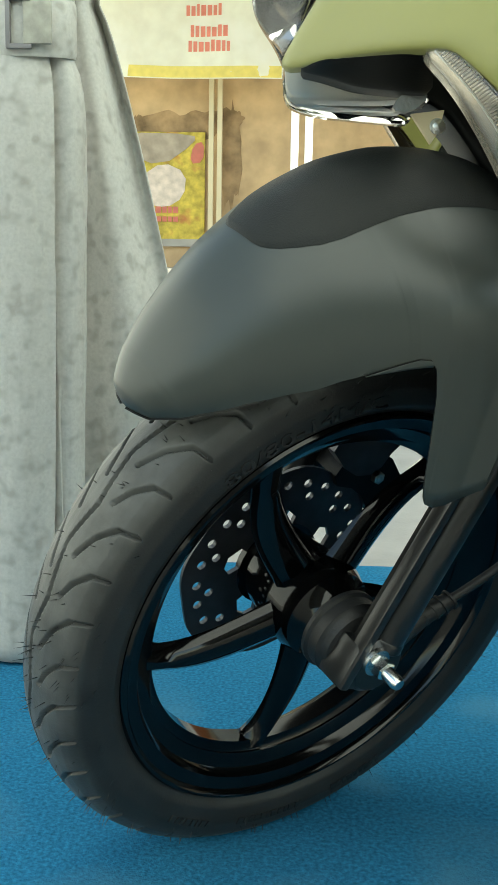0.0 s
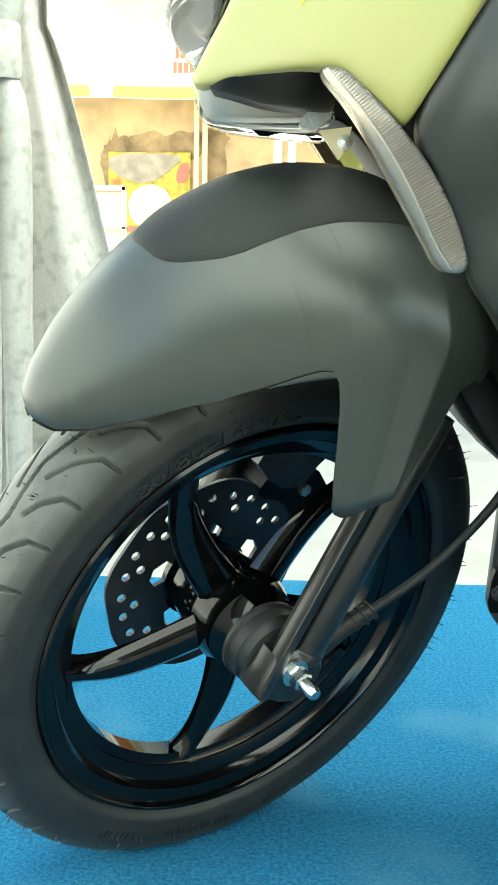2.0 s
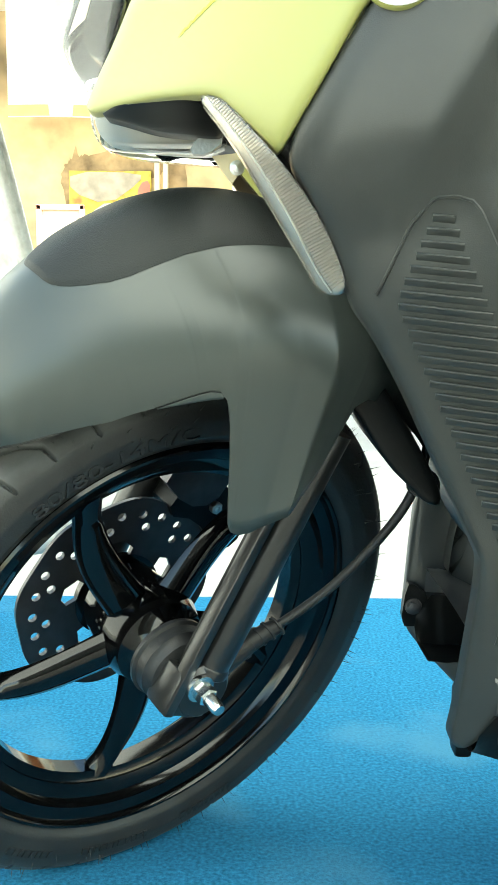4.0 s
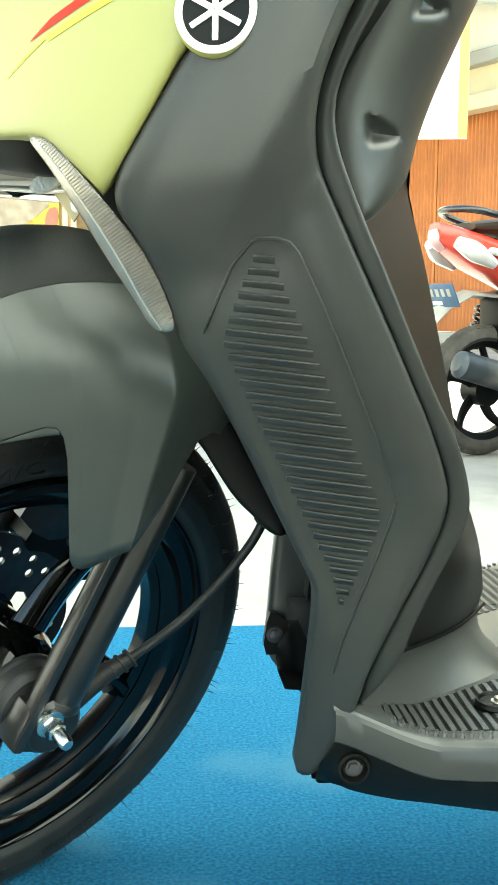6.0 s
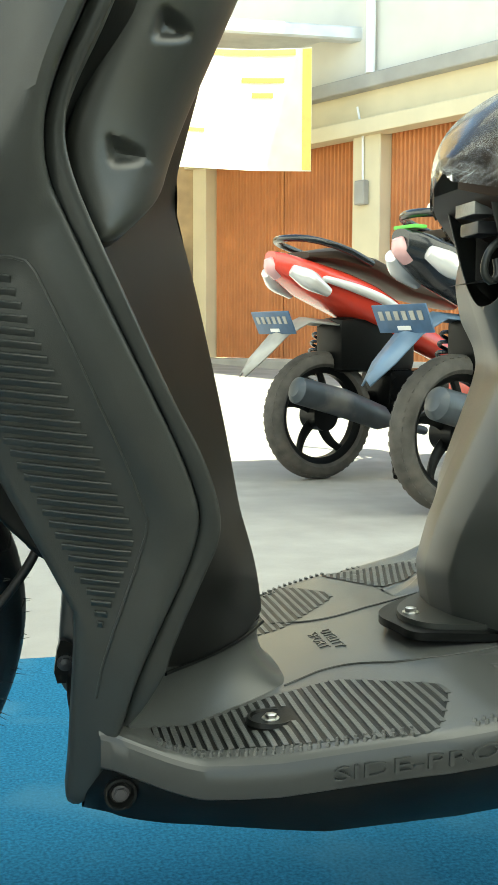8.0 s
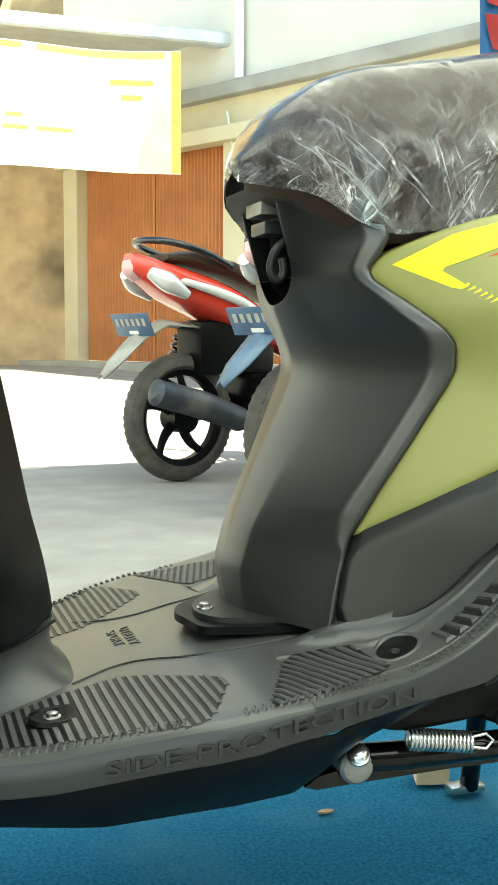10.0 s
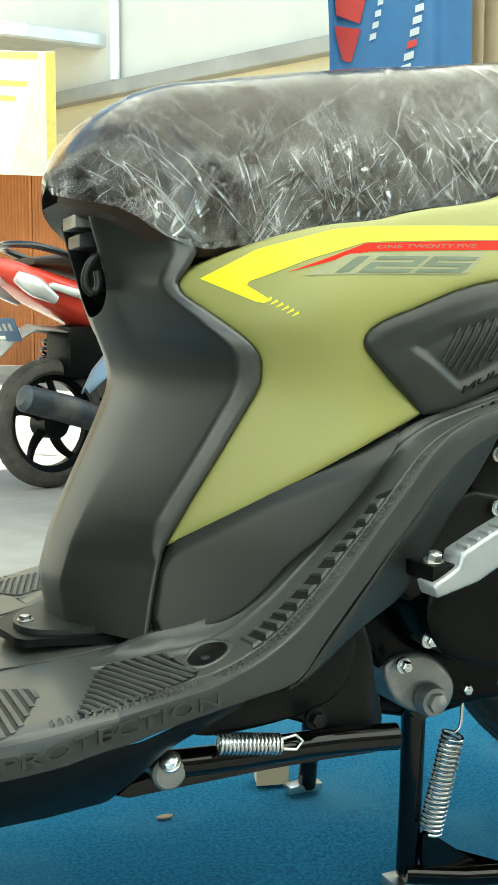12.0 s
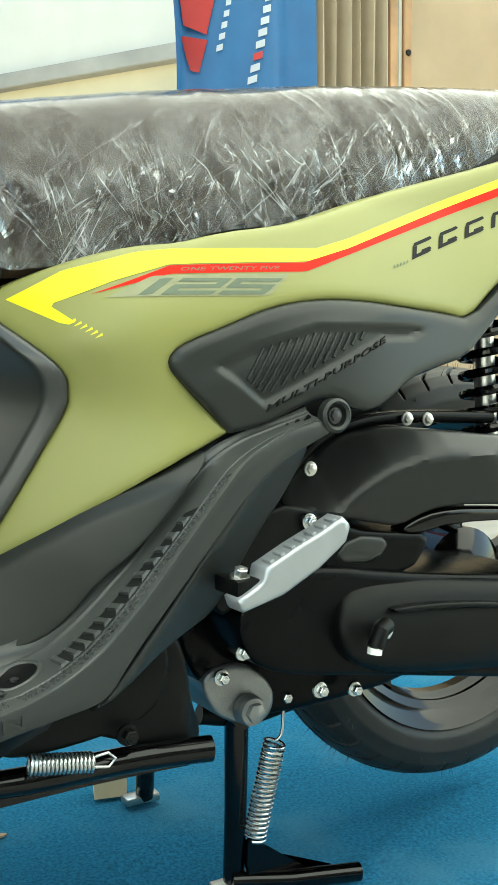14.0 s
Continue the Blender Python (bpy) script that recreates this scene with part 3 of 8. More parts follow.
wing = tarp_strip("tent_curtain_flap", [wing_column(i / 40) for i in range(41)], [0.16 + 0.02 * i for i in range(50)], M_tarp,
                  "creased grey-white tarpaulin flap hanging beside the pole")
strap = root("curtain_strap", "dirty white webbing strap with a buckle round the curtain", "strap")
V, F = [], []
for j, z in enumerate((0.768, 0.774, 0.829, 0.835)):
    for i in range(48):
        a = 2 * math.pi * i / 48
        r = 0.060 if j in (1, 2) else 0.058
        V.append((-0.172 + r * math.cos(a), 0.50 + r * 0.8 * math.sin(a), z + 0.004 * math.sin(a)))
for j in range(3):
    for i in range(48):
        F.append((j * 48 + i, j * 48 + (i + 1) % 48, (j + 1) * 48 + (i + 1) % 48, (j + 1) * 48 + i))
mesh_object("webbing", V, F, M_tarp, strap)
bm = box_bm((0.034, 0.006, 0.050), (-0.148, 0.449, 0.802), 0.002)
part("strap_end", bm, material("dirty_webbing", (0.33, 0.32, 0.27), 0.8, vary=0.25, scale=60), strap, "dirty folded strap end")
bm = bmesh.new()
for s, a in (((0.030, 0.008, 0.006), (-0.170, 0.448, 0.774)), ((0.030, 0.008, 0.006), (-0.170, 0.448, 0.828)), ((0.006, 0.008, 0.060), (-0.183, 0.448, 0.801))):
    box_bm(s, a, 0.002, bm)
part("buckle", bm, material("grey_buckle", (0.20, 0.19, 0.19), 0.45, vary=0.15), strap, "grey plastic buckle")


def canopy_height(x, y):
    return 2.55 + 0.35 * (1 - abs(x - 2.5) / 3.0) + 0.03 * noise.noise(Vector((x, y, 1)))


sheet("tent_canopy", [-0.42 + 0.30 * i for i in range(21)], [-4.8 + 0.37 * i for i in range(20)], canopy_height, M_canopy,
               "white cloth tent roof over the scooter", "tent roof")
for px, py in ((-0.3, -4.5), (5.2, -4.5), (-0.178, 0.50), (5.2, 1.7)):
    bm = tube_bm([(px, py, 0), (px, py, 1.2), (px, py, 2.62)], 0.024, 14)
    tagged(part("tent_pole", bm, M_steel), "galvanised steel tent pole on the ground", "pole", "tent poles")


# ---------------------------------------------------------------- shops across the yard
YARD = Vector((2.67, 11.94))          # the corner where the shop row begins
ROW = Vector((0.47, -0.883))          # along the shop row, towards the tent
OUT = Vector((-0.883, -0.47))         # out of the shop front
BASE = 0.30


def row_matrix(s, o=0.0, z=0.0):
    """Local x along the shop row, y out of its front, z up."""
    m = Matrix.Identity(4)
    m.col[0][:3] = (*ROW, 0)
    m.col[1][:3] = (*OUT, 0)
    m.col[2][:3] = (0, 0, 1)
    p = YARD + ROW * s + OUT * o
    m.translation = (*p, z)
    return m


def block(name, size, at, mat, bevel=0.01, parent=None, label="", category="", kind="", group="", m=None):
    bm = box_bm(size, at, bevel, segments=1)
    ob = part(name, bm, mat, parent, "", False, m)
    return tagged(ob, label, category, group, kind)


def bm_block(lo, hi, bevel=0.008, bm=None):
    return box_bm([b - a for a, b in zip(lo, hi)], [(a + b) / 2 for a, b in zip(lo, hi)], bevel, bm, segments=1)


# back wall, facing the tent
wall_back = part("wall_back", bm_block((-9, 12.15, -0.2), (2.55, 12.4, 6.5), 0), M_wall, None, "", False)
tagged(wall_back, "stained cream plaster wall with dark damp patches", "wall", kind="structure")
# unseen plain wall on the tent's open side, added to bounce sunlight back
bounce_wall = part("bounce_wall", bm_block((-5.3, -9.0, -0.2), (-5.0, 12.1, 5.0), 0), M_bounce_wall, None, "", False)
tagged(bounce_wall, "unseen plain pale grey wall added to bounce sunlight", "wall", kind="structure")
# shop row
shop = root("wall_shops", "two storey shop row with cream pillars and a stained ledge", "wall")
tagged(shop, kind="structure")
SR = row_matrix(0)
M_upper = material("white_plaster", (0.66, 0.63, 0.55), 0.9, vary=0.05, scale=2, second=(0.66, 0.62, 0.54), patch=0.6, patch_amount=0.4)
edges_s = [(-0.32, -0.02), (2.42, 2.80), (5.2, 5.6), (8.0, 8.6)]
for a, b in edges_s:
    part("pillar", bm_block((a, -0.3, 0.0), (b, 0.05, 2.75), 0.01), M_plaster, shop, "cream plaster pillar", False, SR)
part("upper_wall", bm_block((-0.4, -0.35, 2.72), (9.0, 0.0, 3.06), 0.01), M_plaster, shop, "", False, SR)
part("ledge", bm_block((-0.4, -0.3, 3.05), (9.0, 0.13, 3.19), 0.01), M_band, shop, "stained concrete ledge", False, SR)
part("first_floor_wall", bm_block((-0.4, -0.4, 3.185), (9.0, 0.03, 7.0), 0.01), M_upper, shop, "white plastered upper wall", False, SR)
part("ledge_underside", bm_block((-0.3, -0.05, 2.60), (9.0, 0.16, 2.75), 0.005), M_plaster, shop, "", False, SR)
bm = tube_bm([(2.70, 0.10, 3.19), (2.70, 0.10, 6.8)], 0.05, 12)
part("drain_pipe", bm, M_white, shop, "white drain pipe", True, SR)
part("step", bm_block((-1.5, 0.0, -0.3), (9.0, 0.55, 0.05), 0.012), M_band, shop, "grey concrete step", False, row_matrix(0, 0, BASE))


def shutter(name, s0, s1, label):
    """A roller door of upright folds between two pillars."""
    r = root(name, label, "shutter door")
    tagged(r, kind="structure")
    n = int((s1 - s0) / 0.055)
    V, F = [], []
    for i in range(n * 4 + 1):
        x = s0 + (s1 - s0) * i / (n * 4)
        y = -0.12 + (0.022 if (i // 2) % 2 else 0.0)
        V += [(x, y, 0.05), (x, y, 2.64)]
    F = [(2 * i, 2 * i + 2, 2 * i + 3, 2 * i + 1) for i in range(n * 4)]
    mesh_object("folds", V, F, M_shutter, r, "", False, row_matrix(0, 0, BASE))
    part("centre_rail", bm_block(((s0 + s1) / 2 - 0.02, -0.1, 0.05), ((s0 + s1) / 2 + 0.02, -0.085, 2.6), 0.004), M_shutter, r, "", False, row_matrix(0, 0, BASE))
    return r


shutter("door_1", -0.02, 2.42, "closed orange folding steel shop door")
shutter("door_2", 2.80, 5.2, "closed orange folding steel shop door with dusty folds")
shutter("door_3", 5.6, 8.0, "closed orange folding steel shop door")
meter = root("electric_meter", "small grey electric meter box on a pillar", "meter box")
part("body", bm_block((2.52, 0.05, 1.62), (2.66, 0.13, 1.86), 0.01), M_band, meter, "", False, row_matrix(0, 0, BASE))
part("conduit", tube_bm([(2.59, 0.07, 1.86), (2.58, 0.07, 2.3), (2.5, 0.07, 2.6)], 0.012, 8), M_white, meter, "white conduit", True, row_matrix(0, 0, BASE))
# eave over the yard
eave = root("roof_eave", "pale tin lean-to roof with a gutter", "roof")
tagged(eave, kind="structure")
part("gutter", bm_block((-4.6, 9.70, 3.55), (3.89, 9.85, 3.69), 0.02), M_tin, eave, "pale tin gutter", False)
part("tin_sheet", bm_block((-4.6, 9.80, 3.66), (3.87, 12.2, 3.70), 0.005), M_tin, eave, "", False)


# banner across the yard
def banner(name, x0, x1, y, z0, z1, label, seed):
    """A hanging vinyl banner, slightly sagging."""
    r = root(name, label, "banner")
    n, k = 30, 14

    def place(u, v):
        x = x0 + (x1 - x0) * u
        z = z0 + (z1 - z0) * v - 0.05 * math.sin(math.pi * u) * v
        return x, y + 0.05 * math.sin(u * 9 + seed) + 0.03 * noise.noise(Vector((u * 4, v * 3, seed))), z
    V = [place(i / n, j / k) for j in range(k + 1) for i in range(n + 1)]
    F = [(j * (n + 1) + i, j * (n + 1) + i + 1, (j + 1) * (n + 1) + i + 1, (j + 1) * (n + 1) + i) for j in range(k) for i in range(n)]
    mesh_object("cloth", V, F, M_banner, r)

    def patch(nm, u0, u1, v0, v1, mat, lab=""):
        VV, FF = [], []
        for jj in range(3):
            for ii in range(7):
                p = place(u0 + (u1 - u0) * ii / 6, v0 + (v1 - v0) * jj / 2)
                VV.append((p[0], p[1] - 0.008, p[2]))
        FF = [(jj * 7 + ii, jj * 7 + ii + 1, (jj + 1) * 7 + ii + 1, (jj + 1) * 7 + ii) for jj in range(2) for ii in range(6)]
        mesh_object(nm, VV, FF, mat, r, lab)
    return patch


M_banner = cloth_material("pale_yellow_banner", (0.96, 0.94, 0.78), 0.35, (0.96, 0.95, 0.86), 1.2, 0.7)
M_print_y = cloth_material("yellow_print", (0.90, 0.76, 0.22), 0.4)
M_print_r = cloth_material("red_print", (0.80, 0.30, 0.22), 0.45)
M_print_o = cloth_material("orange_print", (0.85, 0.45, 0.12), 0.4)
p = banner("yard_banner", 0.6, 3.23, 9.45, 2.2, 3.38, "sunlit yellow and white vinyl banner hung across the yard", 1.0)
p("border", 0.965, 0.998, 0.01, 0.99, M_print_y, "yellow border")
p("border", 0.1, 0.94, 0.94, 0.99, M_print_o, "orange top line")
for u0, u1, v0, v1 in ((0.35, 0.44, 0.30, 0.33), (0.47, 0.60, 0.30, 0.33), (0.36, 0.42, 0.40, 0.43), (0.74, 0.9, 0.72, 0.76), (0.78, 0.86, 0.60, 0.64)):
    p("printed_bar", u0, u1, v0, v1, M_print_o)
p = banner("shop_banner", -2.4, 0.02, 11.4, 2.36, 4.6, "sunlit yellow banner with red print", 3.0)
p("border", 0.0, 0.995, 0.005, 0.06, M_print_y, "yellow lower border")
for r0, (u, v, w) in enumerate(((0.56, 0.30, 0.16), (0.58, 0.20, 0.17), (0.57, 0.13, 0.19))):
    x = u
    while x < u + w:
        ww = 0.012 + 0.012 * ((x * 97 + r0) % 1.0)
        p("printed_bar", x, min(x + ww, u + w), v, v + 0.045 + 0.012 * ((x * 31) % 1.0), M_print_r)
        x += ww + 0.007
# poster on the back wall
poster = root("poster", "faded yellow and red poster on the stained wall", "poster")
part("sheet", bm_block((-1.85, 12.11, 0.62), (-0.88, 12.145, 1.86), 0), material("faded_poster", (0.52, 0.40, 0.06), 0.7, vary=0.45, scale=9, second=(0.42, 0.10, 0.05), patch=3.4, patch_amount=0.9), poster, "", False)
for z, h in ((0.93, 0.075), (0.83, 0.06)):
    x = -1.68
    while x < -1.2:
        w = 0.04 + 0.04 * ((x * 57) % 1.0)
        part("printed_bar", bm_block((x, 12.098, z), (x + w, 12.106, z + h), 0), M_print_r, poster, "", False)
        x += w + 0.015
M_print_w = material("faded_white_print", (0.62, 0.52, 0.44), 0.7, vary=0.2, scale=12)
part("white_print", poly_bm(soften([(-1.60, 1.05), (-1.35, 0.98), (-1.12, 1.12), (-1.10, 1.40), (-1.38, 1.52), (-1.62, 1.36)], 1), -12.104, -12.100), M_print_w, poster, "", False, Matrix.Rotation(radians(90), 4, "X"))
part("red_print", poly_bm(soften([(-1.06, 1.50), (-0.90, 1.52), (-0.89, 1.76), (-1.02, 1.72)], 1), -12.104, -12.100), M_print_r, poster, "", False, Matrix.Rotation(radians(90), 4, "X"))
part("grey_cloth_print", poly_bm(soften([(-1.84, 1.62), (-1.40, 1.46), (-1.0, 1.74), (-1.0, 1.84), (-1.84, 1.85)], 1), -12.103, -12.099), material("grey_drape_print", (0.36, 0.30, 0.23), 0.8, vary=0.25, scale=7), poster, "", False, Matrix.Rotation(radians(90), 4, "X"))
part("frame_strip", bm_block((-1.86, 12.09, 0.54), (-0.87, 12.14, 0.63), 0.004), M_band, poster, "grey lower strip", False)
M_stain = material("damp_stain", (0.30, 0.20, 0.105), 0.95, vary=0.5, scale=5)
for i, (cx, cz, rx, rz) in enumerate(((-1.25, 1.93, 0.62, 0.16), (-0.58, 1.55, 0.13, 0.55), (-0.66, 2.02, 0.24, 0.12), (-1.75, 1.75, 0.2, 0.3))):
    q = [(cx + rx * math.cos(a) * (1 + 0.35 * noise.noise(Vector((3 * math.cos(a), 3 * math.sin(a), i * 7)))), cz + rz * math.sin(a) * (1 + 0.5 * noise.noise(Vector((4 * math.cos(a), 4 * math.sin(a), i * 3 + 1))))) for a in (2 * math.pi * k / 60 for k in range(60))]
    part("damp_patch", poly_bm(q, -12.149 + 0.001 * i, -12.1445 + 0.001 * i), M_stain, wall_back, "dark damp patch", False, Matrix.Rotation(radians(90), 4, "X"))
post = root("timber_post", "two weathered cream posts before the wall", "post")
for x in (-0.80, -0.70):
    part("upright", bm_block((x - 0.03, 11.96, 0.0), (x + 0.03, 12.02, 3.0), 0.006), M_plaster, post, "", False)
pole = root("white_pole", "double white painted steel pole in the yard", "pole")
for x in (0.165, 0.285):
    part("tube", tube_bm([(x, 8.6, 0), (x, 8.6, 3.6)], 0.035, 12), M_white, pole)


# ---------------------------------------------------------------- the scooter
scooter = root("scooter", "new olive and dark grey motor scooter on its centre stand", "scooter")

# --- front wheel, fork and mudguard turn together about the steering head
TURN, RAKE = radians(40.8), radians(31.0)
HUB, SIZE = Vector((0.1787, 0.0303, 0.2449)), 1.037
head = Vector((math.sin(RAKE), 0, math.cos(RAKE)))
turned = Matrix.Rotation(TURN, 3, head)
FW = Matrix.Identity(4)
for i, v in enumerate(((-1, 0, 0), (0, -1, 0), (0, 0, 1))):
    FW.col[i][:3] = turned @ Vector(v) * SIZE
FW.translation = HUB


def tyre_mesh(name, R, half, bead, parent, matrix, pitches, label, seed=0):
    """A tyre with cut grooves: (angle, across) grid, grooves sunk along bent lines."""
    per = 42
    nu, prof = pitches * per, []
    for k in range(113):
        s = -1 + 2 * k / 112
        prof.append(s)
    s = np.array(prof)
    H = (R - bead)
    lat = half * np.interp(np.abs(s), [0, 0.25, 0.5, 0.66, 0.8, 0.92, 1.0], [0, 0.38, 0.74, 0.93, 1.0, 0.95, 0.78]) * np.sign(s)
    rad = bead + H * np.interp(np.abs(s), [0, 0.12, 0.25, 0.38, 0.5, 0.58, 0.66, 0.8, 0.92, 1.0], [1.0, 0.992, 0.965, 0.92, 0.85, 0.78, 0.68, 0.42, 0.16, 0.0])
    pitch = 2 * math.pi / pitches
    segs = []  # (s0, u0, s1, u1) in a cell two pitches long, u in pitches
    for sd in (1, -1):
        o = 0.5 if sd < 0 else 0.0
        segs += [(sd * 0.64, 0.02 + o, sd * 0.46, 0.10 + o), (sd * 0.46, 0.10 + o, sd * 0.28, 0.50 + o), (sd * 0.28, 0.50 + o, sd * 0.15, 1.02 + o),
                 (sd * 0.62, 1.04 + o, sd * 0.47, 1.10 + o), (sd * 0.47, 1.10 + o, sd * 0.31, 1.45 + o), (sd * 0.31, 1.45 + o, sd * 0.22, 1.80 + o)]
    segs += [(0.05, 0.0, -0.06, 0.9), (-0.06, 0.9, 0.05, 2.0)]
    depth = np.zeros((nu, len(s)))
    U = np.arange(nu) / float(per)
    wid, arc = 0.00135, pitch * R
    for s0, u0, s1, u1 in segs:
        for shift in (0, 2, 4):
            a, b = np.array([s0 * half * 1.5, (-u0 + shift) * arc]), np.array([s1 * half * 1.5, (-u1 + shift) * arc])
            d = b - a
            px = (s * half * 1.5)[None, :] + 0 * U[:, None]
            py = ((U % 2) * arc)[:, None] + 0 * s[None, :]
            t = np.clip(((px - a[0]) * d[0] + (py - a[1]) * d[1]) / (d @ d), 0, 1)
            dist = np.hypot(px - a[0] - t * d[0], py - a[1] - t * d[1])
            depth = np.maximum(depth, 0.0042 * np.clip(1.5 - dist / wid, 0, 1))
    th = 2 * math.pi * np.arange(nu) / nu
    rr = rad[None, :] - depth
    X, Z = rr * np.cos(th)[:, None], rr * np.sin(th)[:, None]
    Y = np.broadcast_to(lat[None, :], X.shape)
    V = np.stack([X, Y, Z], 2).reshape(-1, 3)
    m = len(s)
    F = [(i * m + k, i * m + k + 1, ((i + 1) % nu) * m + k + 1, ((i + 1) % nu) * m + k) for i in range(nu) for k in range(m - 1)]
    ob = mesh_object(name, V, F, M_rubber if R < 0.25 else M_rubber_side, parent, label, matrix=matrix)
    ob.data.set_sharp_from_angle(angle=radians(50))
    # moulding whiskers
    rg = random.Random(seed)
    VV, FF = [], []
    for i in range(420):
        a, sv = rg.random() * 2 * math.pi, rg.choice((-0.72, -0.5, -0.22, -0.06, 0.06, 0.2, 0.33, 0.5, 0.62, 0.72, 0.8))
        sv += rg.uniform(-0.02, 0.02)
        r0, l0 = float(np.interp(sv, s, rad)), float(np.interp(sv, s, lat))
        nrm = Vector((math.cos(a), sv * 1.1, math.sin(a))).normalized()
        p = Vector((r0 * math.cos(a), l0, r0 * math.sin(a)))
        tip = p + nrm * rg.uniform(0.004, 0.011) + Vector((rg.uniform(-1, 1), rg.uniform(-1, 1), rg.uniform(-1, 1))) * 0.002
        o1 = nrm.orthogonal().normalized() * 0.00045
        o2 = nrm.cross(o1).normalized() * 0.00045
        k = len(VV)
        VV += [p + o1, p - o1 * 0.5 + o2, p - o1 * 0.5 - o2, tip]
        FF += [(k, k + 1, k + 3), (k + 1, k + 2, k + 3), (k + 2, k, k + 3)]
    tagged(mesh_object("rubber_whiskers", VV, FF, M_hose, ob), kind="stuff")
    return ob


def round_text(name, text, size, radius, offset, start, parent, mat, depth=0.0009, sense=-1):
    """Lettering bent round a wheel's side."""
    V, F = words(text, size, depth)
    th = start + sense * V[:, 0] / radius
    r = radius + V[:, 1]
    W = np.stack([r * np.cos(th), np.full(len(V), offset) + V[:, 2], r * np.sin(th)], 1)
    return mesh_object(name, W, F, mat, parent, smooth=False)


def spoke_bm(a0, a1, r0, r1, w0, w1, y0, y1, th, bm, bend=0.0):
    """A cast spoke from the hub to the rim, swept round by its angle."""
    n, loops = 14, []
    for i in range(n + 1):
        u = i / n
        r = r0 + (r1 - r0) * u
        a = a0 + (a1 - a0) * u ** 1.5 + bend * math.sin(math.pi * u)
        w = w0 + (w1 - w0) * (1 - math.sin(math.pi * min(u, 0.9) / 0.9) * 0.35) * u + (0.012 * max(0, (u - 0.8) / 0.2) ** 2)
        y = y0 + (y1 - y0) * u
        t = th * (1 - 0.25 * math.sin(math.pi * u))
        c, s = math.cos(a), math.sin(a)
        base = Vector((r * c, y, r * s))
        tang = Vector((-s, 0, c))
        ys = Vector((0, 1, 0))
        loops.append([bm.verts.new(base + tang * (w * p) + ys * (t * q)) for p, q in ((0.5, -0.3), (0.40, 0.45), (0.13, 1.0), (-0.13, 1.0), (-0.40, 0.45), (-0.5, -0.3), (-0.25, -0.9), (0.25, -0.9))])
    for A, B in zip(loops, loops[1:]):
        for k in range(8):
            bm.faces.new((A[k], A[(k + 1) % 8], B[(k + 1) % 8], B[k]))
    bm.faces.new(loops[0][::-1])
    bm.faces.new(loops[-1])
    return bm


front_wheel = part("front_wheel", lathe_bm([(-0.030, 0.184), (-0.034, 0.190), (-0.030, 0.192), (-0.026, 0.180), (-0.014, 0.160), (0.014, 0.160), (0.026, 0.180), (0.030, 0.192), (0.0345, 0.1915), (0.0365, 0.1895), (0.0365, 0.1870), (0.0345, 0.1855), (0.031, 0.1845), (0.029, 0.178), (0.028, 0.1745), (0.025, 0.1730), (0.016, 0.168), (0.008, 0.152), (-0.008, 0.152), (-0.016, 0.168), (-0.026, 0.173)], 96, closed=True), M_gloss, scooter, "gloss black cast five-spoke front wheel", matrix=FW)
tyre_mesh("tyre", 0.249, 0.041, 0.190, front_wheel, None, 40, "black road tyre with bent grooves and moulding whiskers", 2)
for k in range(5):
    a = radians(-76 + 72 * k)
    part("spoke", spoke_bm(a - 0.16, a, 0.030, 0.158, 0.040, 0.021, 0.008, 0.0, 0.012, bmesh.new(), -0.05), M_gloss, front_wheel)
part("hub", lathe_bm([(-0.052, 0.028), (-0.050, 0.036), (-0.02, 0.040), (0.018, 0.044), (0.030, 0.040), (0.036, 0.030), (0.046, 0.026)], 40), M_gloss, front_wheel, "gloss black hub")
round_text("size_lettering", "80/80-14M/C", 0.0155, 0.200, 0.0402, radians(53), front_wheel, M_hose, sense=1.7)
for st, n in ((-50, 8), (-72, 11), (-100, 9)):
    for i in range(n):
        a = radians(st - 1.7 * i)
        bm = box_bm((0.0035 if i % 3 else 0.006, 0.0012, 0.007), (0, 0, 0), 0)
        part("moulded_bar", bm, M_hose, front_wheel, "", False, Matrix.Rotation(-a + radians(90), 4, "Y") @ Matrix.Translation((0, 0.0412, 0.214)))
hole_rings = []
for i in range(24):
    hole_rings.append(ring(10, 0.0042, 0, 0.081 * math.cos(2 * math.pi * i / 24), 0.081 * math.sin(2 * math.pi * i / 24)))
    if i % 2:
        hole_rings.append(ring(10, 0.0042, 0, 0.069 * math.cos(2 * math.pi * (i + 0.4) / 24), 0.069 * math.sin(2 * math.pi * (i + 0.4) / 24)))
for i in range(5):
    a = 2 * math.pi * i / 5 + 0.3
    hole_rings.append([(0.044 * math.cos(a + t) + q * math.cos(a), 0.044 * math.sin(a + t) + q * math.sin(a)) for t, q in ((-0.28, 0.006), (-0.1, -0.006), (0.25, -0.004), (0.32, 0.004), (0.1, 0.012), (-0.15, 0.012))])
disc_outline = [(r * math.cos(a), r * math.sin(a)) for a, r in ((2 * math.pi * k / 96, 0.0955 + 0.0016 * math.sin(8 * 2 * math.pi * k / 96)) for k in range(96))]
plate("brake_disc", disc_outline, -0.051, -0.047, M_disc, front_wheel, "drilled dark steel brake disc", times=0, bevel=0.0004, holes=hole_rings, step=0)
part("disc_carrier", lathe_bm([(-0.052, 0.024), (-0.053, 0.040), (-0.046, 0.041), (-0.044, 0.030)], 32), M_gloss, front_wheel)
